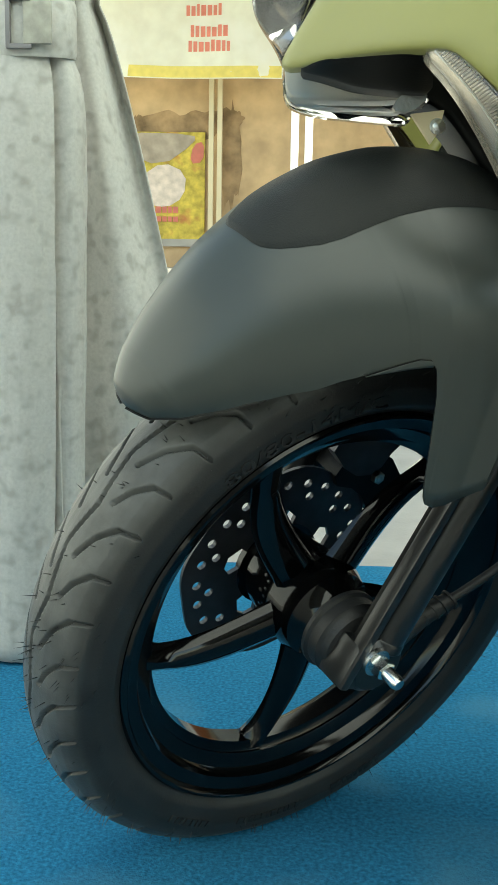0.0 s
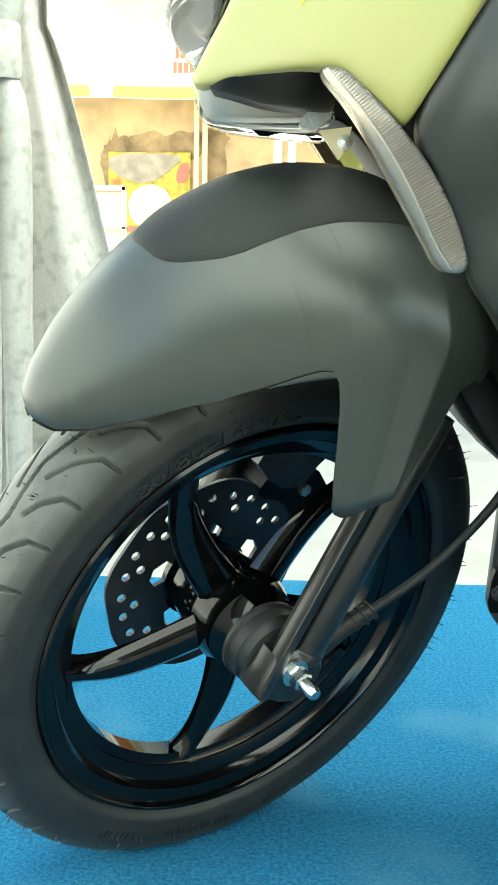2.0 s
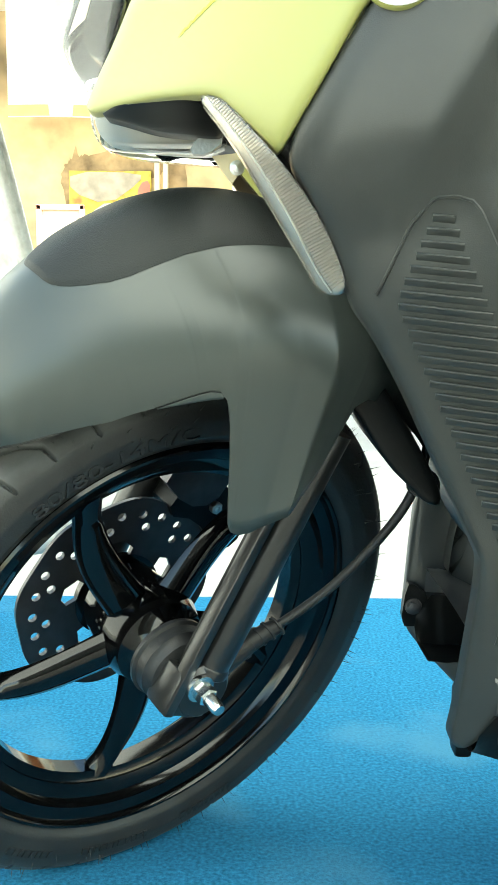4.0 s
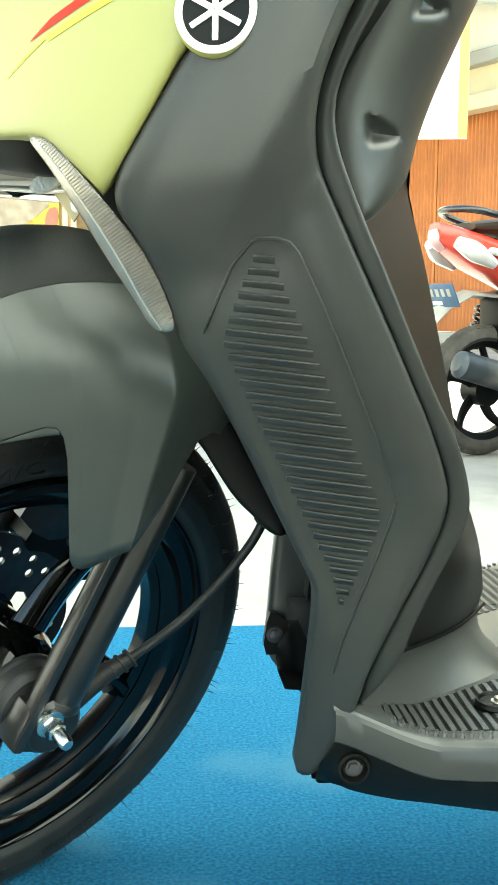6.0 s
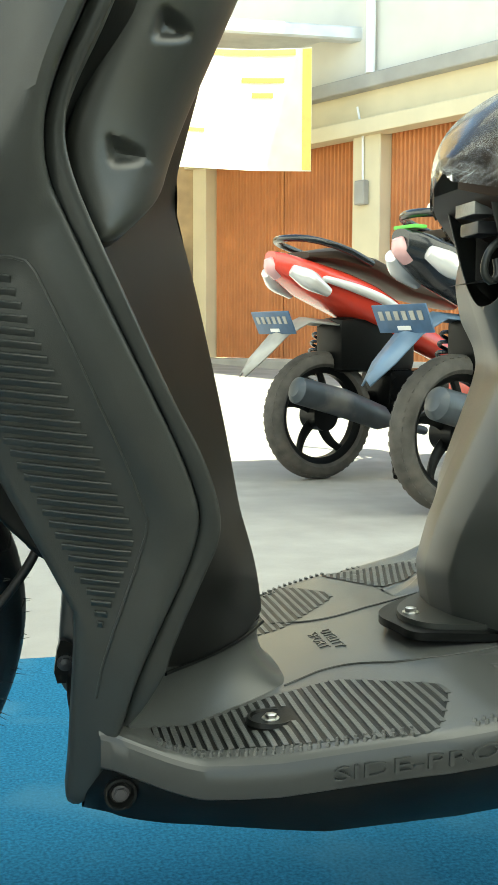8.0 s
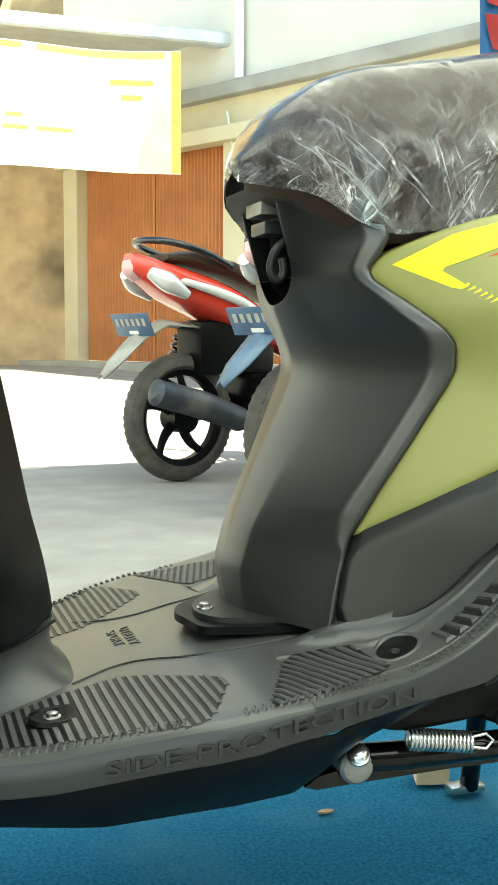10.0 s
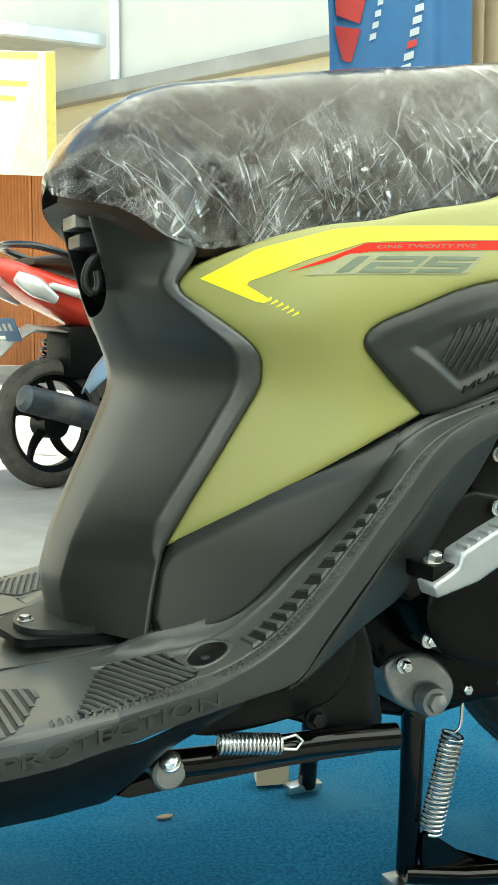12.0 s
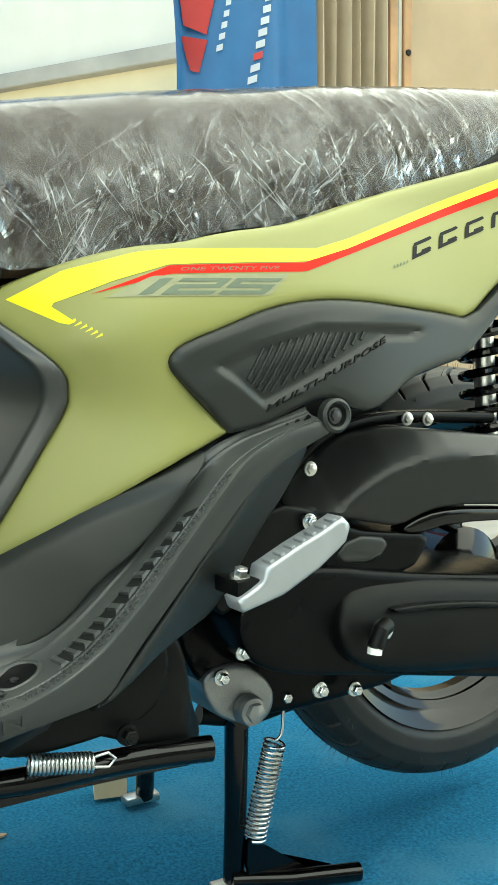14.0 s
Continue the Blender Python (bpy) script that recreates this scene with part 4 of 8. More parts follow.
for k in range(5):
    a = 2 * math.pi * k / 5 + 0.9
    part("disc_bolt", lathe_bm([(-0.056, 0.005), (-0.052, 0.006), (-0.050, 0.006)], 10), M_steel, front_wheel, "", True, Matrix.Translation((0.036 * math.cos(a), 0, 0.036 * math.sin(a))))
bm = tube_bm([(-0.158 * math.cos(0.55), 0.0, -0.158 * math.sin(0.55)), (-0.14 * math.cos(0.55), 0.004, -0.14 * math.sin(0.55)), (-0.125 * math.cos(0.55), 0.014, -0.125 * math.sin(0.55))], [0.005, 0.0045, 0.004], 10)
part("valve", bm, M_hose, front_wheel, "rubber tyre valve")

# fork
FU = Vector((-0.417, 0.0, 0.909))          # up along the leg
FP = Vector((0.909, 0.0, 0.417))           # forward across it


def leg_point(up, forward, out):
    return Vector((0.006, out, 0.004)) + FU * up + FP * forward


fork = part("fork", tube_bm([leg_point(u, -0.010, 0.088) for u in (0.018, 0.022, 0.12, 0.20, 0.235)], [0.0150, 0.0160, 0.0155, 0.0150, 0.0150], 28), M_fork, scooter, "satin black fork leg", matrix=FW)
part("fork_leg", tube_bm([leg_point(u, -0.010, -0.088) for u in (0.018, 0.022, 0.12, 0.20, 0.235)], [0.0150, 0.0160, 0.0155, 0.0150, 0.0150], 24), M_fork, fork)
part("tube_collar", tube_bm([leg_point(u, -0.010, 0.088) for u in (0.012, 0.014, 0.020, 0.022)], [0.0150, 0.0172, 0.0172, 0.0160], 28), M_fork, fork)
bar_turn = Matrix(((FP.x, 0, FU.x, 0), (FP.y, 1, FU.y, 0), (FP.z, 0, FU.z, 0), (0, 0, 0, 1)))
part("leg_flange", box_bm((0.009, 0.013, 0.222), (0, 0, 0), 0.002), M_fork, fork, "cast fork leg flange", True, Matrix.Translation(leg_point(0.086, 0.017, 0.094)) @ bar_turn)
part("flange_web", box_bm((0.014, 0.010, 0.205), (0, 0, 0), 0.001), M_black, fork, "", True, Matrix.Translation(leg_point(0.086, 0.010, 0.086)) @ bar_turn)
part("axle_block", box_bm((0.046, 0.030, 0.040), (0, 0, 0), 0.006), M_fork, fork, "cast axle block", True, Matrix.Translation(leg_point(-0.006, 0.000, 0.084)) @ bar_turn)
part("axle_lug", lathe_bm([(0.062, 0.024), (0.066, 0.026), (0.096, 0.026), (0.100, 0.022)], 28), M_fork, fork)
bolt("axle_nut", (0.006, 0.100, 0.010), 0.0085, 0.016, fork, M_zinc, (0, 1, 0), "zinc axle nut")
part("axle_tip", lathe_bm([(0.108, 0.006), (0.128, 0.006), (0.131, 0.0045)], 16), M_zinc, fork, "threaded axle end", matrix=Matrix.Translation((0.006, 0, 0.010)))
part("speedometer_drive", lathe_bm([(0.046, 0.030), (0.050, 0.036), (0.054, 0.0365), (0.056, 0.034), (0.066, 0.034), (0.068, 0.031), (0.074, 0.029), (0.078, 0.020)], 36), M_hose, fork, "ribbed rubber speedometer drive cover", matrix=Matrix.Translation((0.004, 0, 0.004)))
bm = bmesh.new()
poly_bm(soften([(-0.040, 0.075), (-0.060, 0.104), (-0.100, 0.098), (-0.132, 0.050), (-0.120, 0.020), (-0.095, 0.025), (-0.075, 0.062)], 1), 0.042, 0.085, bm)
caliper = part("brake_caliper", bm, M_black, fork, "black brake caliper", True, Matrix.Rotation(radians(90), 4, "X"))
caliper_arm = part("caliper_arm", poly_bm(soften([(-0.030, 0.120), (-0.090, 0.128), (-0.140, 0.145), (-0.150, 0.125), (-0.108, 0.100), (-0.090, 0.075), (-0.060, 0.080)], 1), 0.040, 0.052), M_disc, fork, "dull steel caliper bracket", True, Matrix.Rotation(radians(90), 4, "X"))
bolt("caliper_bolt", (-0.092, -0.046, 0.072), 0.006, 0.010, fork, M_steel, (0, 1, 0))
bolt("caliper_bolt", (-0.112, -0.046, 0.040), 0.006, 0.010, fork, M_steel, (0, 1, 0))
part("brake_hose", tube_bm([(-0.098, -0.066, 0.09), (-0.100, -0.070, 0.14), (-0.11, -0.075, 0.2), (-0.15, -0.075, 0.32)], 0.0065, 10), M_hose, fork, "ribbed brake hose")


# mudguard: arched sections round the wheel
def even(a, times=2):
    ker = np.hanning(9) / np.hanning(9).sum()
    for _ in range(times):
        a = np.convolve(np.pad(a, 4, mode="edge"), ker, "valid")
    return a


ARCH_P = [49.9, 51, 54.2, 59.4, 65, 71, 77, 84, 140]
ARCH_R = [0.2863, 0.2828, 0.2766, 0.272, 0.2685, 0.2672, 0.2694, 0.272, 0.272]
LEG_P = [56, 62, 68, 74, 80, 84, 88, 92, 97, 101, 102, 103, 107, 111, 116, 124]
LEG_OUT = [0.0, 0.0012, 0.0045, 0.010, 0.018, 0.0235, 0.0275, 0.0295, 0.0315, 0.035, 0.036, 0.0345, 0.026, 0.018, 0.010, 0.0]


def guard_point(p, u, rt, rl, w):
    """A place on the mudguard: angle p round the wheel, u across it; an arch to the shoulder, then the side."""
    a, t = radians(p), abs(u)
    shoulder = max(float(np.interp(p, ARCH_P, ARCH_R)), rt - 0.105)
    if t < 0.7:
        b = math.pi / 2 * t / 0.7
        lat = w * math.sin(b) ** 1.08
        r = shoulder + (rt - shoulder) * math.cos(b) ** 0.85
    else:
        lat = w
        r = shoulder + (rl - shoulder) * (t - 0.7) / 0.3
    # the legs stand out over the fork, with an upright ridge
    s = min(1.0, max(0.0, (t - 0.16) / 0.5))
    lat += (3 - 2 * s) * s * s * float(np.interp(p, LEG_P, LEG_OUT))
    return r, math.copysign(lat, u), a


def guard_mesh(name, phis, rtop, rlow, wid, mat, parent, label, n=60, thick=0.0016):
    V, F = [], []
    ph = np.r_[phis[0] + 5 * np.linspace(0, 1, 40, endpoint=False) ** 1.6, np.linspace(phis[0] + 5, 82.4, 66), np.linspace(82.7, 89.5, 60), np.linspace(89.9, 109.5, 48), np.linspace(109.8, 113, 22), np.linspace(113.5, phis[-1], 40)]
    rt, rl, w = even(np.interp(ph, *rtop) / 1.03, 1), np.interp(ph, *rlow), even(np.interp(ph, *wid), 1)
    for j, p in enumerate(ph):
        for i in range(n + 1):
            r, lat, a = guard_point(p, -1 + 2 * i / n, rt[j], rl[j], w[j])
            V.append((r * math.cos(a), lat, r * math.sin(a)))
    F = [(j * (n + 1) + i, j * (n + 1) + i + 1, (j + 1) * (n + 1) + i + 1, (j + 1) * (n + 1) + i) for j in range(len(ph) - 1) for i in range(n)]
    ob = mesh_object(name, V, F, mat, parent, label, matrix=FW)
    so = ob.modifiers.new("thickness", "SOLIDIFY")
    so.thickness, so.offset, so.material_offset_rim = thick, -1, 1
    ob.data.materials.append(M_black)
    return ob, (ph, rt, rl, w)


GTOP = ([49.9, 50.3, 51, 52, 53.7, 58, 64, 69, 77, 86, 91, 97, 102, 112, 125, 140], [0.2955, 0.301, 0.3065, 0.311, 0.3165, 0.327, 0.342, 0.353, 0.370, 0.384, 0.388, 0.388, 0.386, 0.375, 0.355, 0.325])
GLOW = ([49.9, 50.3, 51, 54.2, 59.4, 65, 71, 77, 81.2, 84, 85.6, 86.6, 87.2, 87.6, 87.9, 88.3, 89, 91, 94, 98, 104, 108, 110.5, 111.2, 112, 113, 116, 140], [0.2863, 0.2858, 0.2828, 0.2766, 0.272, 0.2685, 0.2662, 0.2694, 0.2745, 0.2775, 0.276, 0.268, 0.250, 0.215, 0.185, 0.168, 0.162, 0.159, 0.161, 0.168, 0.181, 0.192, 0.205, 0.214, 0.238, 0.262, 0.270, 0.270])
GWID = ([49.9, 50.3, 51, 54.2, 59.4, 65.3, 70, 80, 94, 104, 120, 140], [0.003, 0.013, 0.023, 0.038, 0.053, 0.063, 0.070, 0.078, 0.086, 0.090, 0.092, 0.088])
mudguard, (g_ph, g_rt, g_rl, g_w) = guard_mesh("front_mudguard", (49.9, 140), GTOP, GLOW, GWID, M_fender, scooter, "satin dark grey front mudguard")
# black grained cap, following the mudguard's arch
V, F = [], []
CAP_P = np.r_[71.7 + 8 * np.linspace(0, 1, 30) ** 1.8, np.linspace(80.3, 136, 70)]
CAP_U = np.interp(CAP_P, [71.7, 71.8, 72.1, 72.7, 73.6, 75.2, 77.2, 79.5, 84, 136], [0.02, 0.10, 0.145, 0.18, 0.212, 0.25, 0.283, 0.297, 0.30, 0.29])
for p, uc in zip(CAP_P, CAP_U):
    rt, rl, w = (float(np.interp(p, g_ph, q)) for q in (g_rt, g_rl, g_w))
    for i in range(33):
        e = -1 + 2 * i / 32
        r, lat, a = guard_point(p, e * uc, rt, rl, w)
        lift = 0.0003 + 0.0013 * min(1.0, (1 - abs(e)) * uc * 40) * min(1.0, (p - 71.7) * 1.5)
        V.append(((r + lift) * math.cos(a), lat * (1 + lift * 6), (r + lift) * math.sin(a)))
F = [(j * 33 + i, j * 33 + i + 1, (j + 1) * 33 + i + 1, (j + 1) * 33 + i) for j in range(len(CAP_P) - 1) for i in range(32)]
cap = mesh_object("mudguard_cap", V, F, material("grained_cap_plastic", (0.011, 0.0125, 0.0115), 0.5, vary=0.1, scale=40, grain=0.25, grain_scale=900, spec=0.2), mudguard, "black grained cap")

# speedometer cable
cable = [(0.262, -0.02, 0.236), (0.285, -0.012, 0.249), (0.315, -0.004, 0.266), (0.350, 0.0, 0.292), (0.392, 0.0, 0.338), (0.414, 0.0, 0.372), (0.428, 0.005, 0.421), (0.430, 0.02, 0.50)]
part("speedometer_cable", tube_bm(resample(soften(cable, 2, False), 0.006, False), 0.0042, 10), M_hose, scooter, "black speedometer cable")
bm = tube_bm([(0.225, -0.032, 0.214), (0.250, -0.024, 0.229), (0.275, -0.015, 0.244), (0.298, -0.008, 0.256)], [0.0125, 0.0125, 0.009, 0.007], 16)
for i in range(4):
    p = Vector((0.275, -0.015, 0.244)).lerp(Vector((0.298, -0.008, 0.256)), i / 3)
    q = Vector((0.02, 0.01, 0.014)).normalized().to_track_quat("Z", "Y").to_matrix().to_4x4()
    r = bmesh.ops.create_cone(bm, cap_ends=True, segments=14, radius1=0.0095, radius2=0.0095, depth=0.0022)
    bmesh.ops.transform(bm, matrix=Matrix.Translation(p) @ q, verts=r["verts"])
part("cable_boot", bm, M_hose, scooter, "ribbed rubber cable boot")

# --- front body
FRONT = skin([(.288, -.222, .628), (.359, -.247, .729), (.376, -.236, .598), (.452, -.176, .343), (.358, -.22, .543), (.334, -.196, .542), (.431, -.115, .19), (.469, -.141, .209), (.241, -.187, .665), (.15, -.063, .672), (.24, -.17, .76), (.50, -.205, .40)])
front_near = panel("front_side_panel", pairs("0.147,0.676 0.149,0.681 0.161,0.699 0.173,0.715 0.184,0.734 0.197,0.756 0.23,0.83 0.41,0.83 0.371,0.767 0.362,0.752 0.354,0.728 0.342,0.711 0.337,0.706 0.317,0.670 0.291,0.627 0.289,0.626 0.283,0.632 0.273,0.642 0.262,0.653 0.252,0.663 0.238,0.666 0.218,0.669 0.184,0.672 0.155,0.670"), FRONT, M_lime, scooter, "olive lime painted front panel", lift=0.003, edge=0.006, depth=0.02)
panel("front_side_panel", pairs("0.147,0.676 0.149,0.681 0.161,0.699 0.173,0.715 0.184,0.734 0.197,0.756 0.23,0.83 0.41,0.83 0.371,0.767 0.362,0.752 0.354,0.728 0.342,0.711 0.337,0.706 0.317,0.670 0.291,0.627 0.289,0.626 0.283,0.632 0.273,0.642 0.262,0.653 0.252,0.663 0.238,0.666 0.218,0.669 0.184,0.672 0.155,0.670"), FRONT, M_lime, scooter, "olive lime painted front panel", lift=0.003, edge=0.006, depth=0.02, side=-1)
def front_decal(name, outline, mat, label=""):
    """A thin sticker following the front panel."""
    P, G = fill(resample(list(outline), 0.004), 0.008)
    y = FRONT(P) - 0.0036
    return mesh_object(name, [(a[0], b, a[1]) for a, b in zip(P, y)], G, mat, front_near, label)


front_decal("yellow_stripe", [(0.252, 0.7265), (0.277, 0.7385), (0.33, 0.762), (0.33, 0.757), (0.277, 0.7335), (0.2535, 0.7225)], M_yellow, "yellow stripe")
front_decal("red_stripe", [(0.240, 0.7245), (0.256, 0.738), (0.31, 0.765), (0.325, 0.764), (0.275, 0.741)], M_red, "red stripe")
for i in range(7):
    x = 0.2235 + 0.0043 * i
    z = 0.7045 + 0.0032 * i
    front_decal("yellow_tick", [(x, z), (x + 0.0055, z + 0.0060), (x + 0.0075, z + 0.0062 - 0.0002 * i), (x + 0.0016, z)], M_yellow)
SHIELD = pairs("0.41,0.83 0.371,0.767 0.362,0.752 0.354,0.728 0.342,0.711 0.317,0.670 0.291,0.627 0.310,0.599 0.325,0.571 0.335,0.546 0.339,0.531 0.353,0.513 0.375,0.475 0.395,0.435 0.411,0.404 0.431,0.364 0.436,0.353 0.433,0.275 0.431,0.224 0.428,0.194 0.442,0.195 0.459,0.234 0.467,0.261 0.476,0.304 0.493,0.350 0.509,0.389 0.517,0.423 0.514,0.443 0.500,0.478 0.479,0.519 0.448,0.581 0.427,0.625 0.417,0.647 0.415,0.670 0.419,0.692 0.431,0.722 0.440,0.740 0.46,0.79 0.48,0.83")
SLATS = np.array(pairs("0.381,0.588 0.396,0.588 0.403,0.568 0.473,0.425 0.475,0.409 0.452,0.341 0.443,0.373 0.364,0.532 0.365,0.546"))
BAY = np.array(pairs("0.352,0.540 0.376,0.597 0.402,0.598 0.412,0.585 0.482,0.434 0.481,0.412 0.455,0.325 0.440,0.355 0.400,0.445"))


def shield_relief(P, d):
    y = np.zeros(len(P))
    ins = inside(P, BAY)
    e = edge_distance(P, BAY)
    y += np.where(ins, 0.0015 * np.clip(e / 0.003, 0, 1), 0)
    # fold running from the rim down to the slats
    s = (P[:, 0] - 0.3668) * 0.901 - (P[:, 1] - 0.608) * 0.434
    y += -0.019 * np.where(s < 0, np.clip(1 + s / 0.055, 0, 1), np.clip(1 - s / 0.035, 0, 1)) * np.clip((P[:, 1] - 0.575) / 0.06, 0, 1)
    # raised spine down the outer edge
    y += -0.005 * np.exp(-((P[:, 0] - np.interp(P[:, 1], [0.2, 0.40, 0.44, 0.62, 0.76], [0.45, 0.497, 0.497, 0.405, 0.42])) / 0.012) ** 2)
    return y


shield = panel("leg_shield", SHIELD, FRONT, M_grain, scooter, "grained black plastic leg shield", relief=shield_relief, step=0.007, edge=0.005, depth=0.02)
panel("leg_shield", [p for p in SHIELD if p[1] > 0.37], FRONT, M_grain, scooter, "grained black plastic leg shield", step=0.012, edge=0.005, depth=0.02, side=-1)
bay_line = resample(soften([(0.352, 0.540), (0.376, 0.598), (0.402, 0.599), (0.412, 0.586), (0.482, 0.434), (0.481, 0.412), (0.455, 0.325), (0.450, 0.292)], 1, False), 0.004, False)
part("bay_groove", tube_bm([(a, float(FRONT([(a, b)])[0] + shield_relief(np.array([(a, b)]), None)[0]) - 0.0001, b) for a, b in bay_line], 0.0012, 6), M_grain, shield, "moulded groove")
z = 0.584
while z > 0.345:
    row = [x for x in np.arange(0.35, 0.49, 0.0006) if inside(np.array([[x, z - 0.10 * (x - 0.42)]]), SLATS)[0]]
    if len(row) > 6:
        a, b = row[0] + 0.001, row[-1] - 0.001
        pts = np.array([(x, z - 0.10 * (x - 0.42)) for x in np.linspace(a, b, 7)])
        ys = FRONT(pts) + shield_relief(pts, None)
        bm = bmesh.new()
        lo = []
        for (x, zz), yy in zip(pts, ys):
            e = 0.4 if x in (pts[0][0], pts[-1][0]) else 1.0
            lo.append([bm.verts.new((x, yy + dy * e, zz + dz)) for dy, dz in ((0.0010, 0.0014), (-0.0024, 0.0009), (-0.0029, 0.0002), (-0.0025, -0.0006), (0.0006, -0.0036))])
        for A, B in zip(lo, lo[1:]):
            for k in range(4):
                bm.faces.new((A[k], A[k + 1], B[k + 1], B[k]))
        bm.faces.new(lo[0])
        bm.faces.new(lo[-1][::-1])
        part("slat", bm, M_matt, shield)
    z -= 0.0079
TRIM_IN = pairs("0.48,0.83 0.46,0.79 0.440,0.740 0.431,0.722 0.419,0.692 0.415,0.670 0.417,0.647 0.427,0.625 0.448,0.581 0.479,0.519 0.500,0.478 0.514,0.443 0.517,0.423 0.509,0.389 0.493,0.350 0.476,0.304 0.467,0.261")
TRIM_OUT = pairs("0.48,0.275 0.498,0.310 0.502,0.332 0.521,0.385 0.531,0.415 0.529,0.439 0.516,0.474 0.494,0.512 0.463,0.578 0.441,0.625 0.429,0.657 0.428,0.680 0.435,0.702 0.455,0.740 0.475,0.79 0.495,0.83")
for sd in (1, -1):
    panel("shield_rim", TRIM_IN + TRIM_OUT, lambda P: FRONT(P) + 0.003, M_matt, scooter, "smooth dark grey shield rim", edge=0.004, depth=0.03, step=0.006, side=sd)
# inner leg shield, from the rim back to the ridge in the middle
INNER = skin([(.43, -.205, .68), (.44, -.20, .60), (.52, -.165, .42), (.50, -.15, .31), (.48, -.20, .76), (.528, -.01, .669), (.544, -.01, .605), (.565, -.01, .515), (.587, -.01, .40), (.607, -.01, .30), (.56, -.01, .80), (.50, -.08, .62), (.565, -.10, .36)])
INNER_OUT = pairs("0.50,0.83 0.47,0.79 0.452,0.740 0.433,0.702 0.426,0.680 0.427,0.657 0.439,0.625 0.461,0.578 0.492,0.512 0.514,0.474 0.527,0.439 0.529,0.415 0.519,0.385 0.500,0.332 0.496,0.300 0.607,0.300 0.598,0.35 0.587,0.40 0.576,0.455 0.563,0.52 0.544,0.605 0.528,0.669 0.545,0.74 0.57,0.83")
for sd in (1, -1):
    panel("inner_shield", INNER_OUT, INNER, M_black, scooter, "dark grey inner leg shield", edge=0.002, depth=0.008, step=0.008, times=1, side=sd)
# pocket on the inner shield
P_RIM = np.polyfit([.606, .627, .657, .680, .702, .740, .790, .830], [.452, .442, .432, .431, .437, .455, .476, .497], 3)


def POCKET(P):
    d = np.asarray(P)[:, 0] - np.polyval(P_RIM, np.asarray(P)[:, 1])
    return -0.214 + 0.25 * d + 9.0 * np.clip(d, 0, 1) ** 2


RECESS = pairs("0.4566,0.6822 0.4633,0.682 0.482,0.6777 0.4874,0.6742 0.486,0.6687 0.4793,0.664 0.4659,0.6605 0.4589,0.6595 0.4566,0.6685")
RECESSES = [RECESS, [(x + 0.027 + 0.46 * (z - 0.6595), 0.7426 + 1.05 * (z - 0.6595)) for x, z in RECESS]]


def pocket_relief(P, d):
    """Finger recesses: deep at the upper front, with a sloping sill."""
    y = np.zeros(len(P))
    for hole in RECESSES:
        H = np.array(resample(soften(hole, 2), 0.002))
        lo, hi = H.min(0), H.max(0)
        u, v = (P[:, 0] - lo[0]) / (hi[0] - lo[0]), (P[:, 1] - lo[1]) / (hi[1] - lo[1])
        deep = np.clip(edge_distance(P, H) / 0.0075, 0, 1) * np.clip(0.35 + 1.1 * v - 0.35 * u, 0.2, 1)
        y += np.where(inside(P, H), 0.013 * deep, 0.0)
    return y


for sd in (1, -1):
    panel("front_pocket", pairs("0.497,0.83 0.475,0.79 0.455,0.740 0.437,0.702 0.430,0.680 0.431,0.657 0.442,0.627 0.454,0.606 0.482,0.630 0.500,0.650 0.508,0.675 0.522,0.71 0.538,0.745 0.575,0.83"), POCKET, M_matt, scooter, "dark grey moulded front pocket", relief=pocket_relief if sd == 1 else None, edge=0.012, depth=0.05, step=0.0026 if sd == 1 else 0.01, side=sd)
seam = np.array([(x, 0.302) for x in np.linspace(0.502, 0.606, 16)])
part("shield_seam", tube_bm([(a[0], y - 0.0010, a[1]) for a, y in zip(seam, INNER(seam))], 0.0016, 8), M_black, scooter, "dark moulded seam")
# turn signal lens
SIGNAL = pairs("0.238,0.667 0.252,0.664 0.263,0.653 0.283,0.630 0.297,0.614 0.312,0.595 0.328,0.567 0.337,0.539 0.320,0.539 0.308,0.560 0.292,0.584 0.273,0.615 0.255,0.643 0.240,0.662")
for sd in (1, -1):
    sig = panel("turn_signal", SIGNAL, lambda P: FRONT(P) + 0.010, M_ribbed, scooter, "chrome turn signal reflector under a ribbed clear lens", edge=0.002, depth=0.02, step=0.006, side=sd)
    axis_s = resample(soften(pairs("0.243,0.664 0.262,0.641 0.283,0.611 0.299,0.586 0.314,0.558 0.326,0.541"), 1, False), 0.0021, False)
    bm = bmesh.new()
    for i in range(1, len(axis_s) - 1):
        g = axis_s[i + 1] - axis_s[i - 1]
        q = np.array([-g[1], g[0]]) / np.linalg.norm(g)
        for reach in (0.016, 0.0145, 0.013, 0.0115, 0.010, 0.0085, 0.007, 0.0055):
            ends = np.array([axis_s[i] + q * 0.0005, axis_s[i] + q * reach])
            if inside(ends[1:], np.array(SIGNAL))[0]:
                yv = FRONT(ends) + 0.005
                tube_bm([(ends[0][0], sd * yv[0], ends[0][1]), (ends[1][0], sd * yv[1], ends[1][1])], 0.00062, 5, bm)
                break
    tagged(part("lens_ribs", bm, M_ribbed, sig, "fine bright ribs inside the lens"), kind="stuff")
    part("lens_divider", tube_bm([(p[0], sd * (float(FRONT([p])[0]) + 0.004), p[1]) for p in axis_s], 0.0008, 6), M_reflector, sig)
    ob = panel("lens", SIGNAL, lambda P: FRONT(P) - 0.001, M_clear, sig, "clear plastic lens", edge=0.004, depth=0.012, step=0.006, side=sd)
    ob.visible_shadow = False
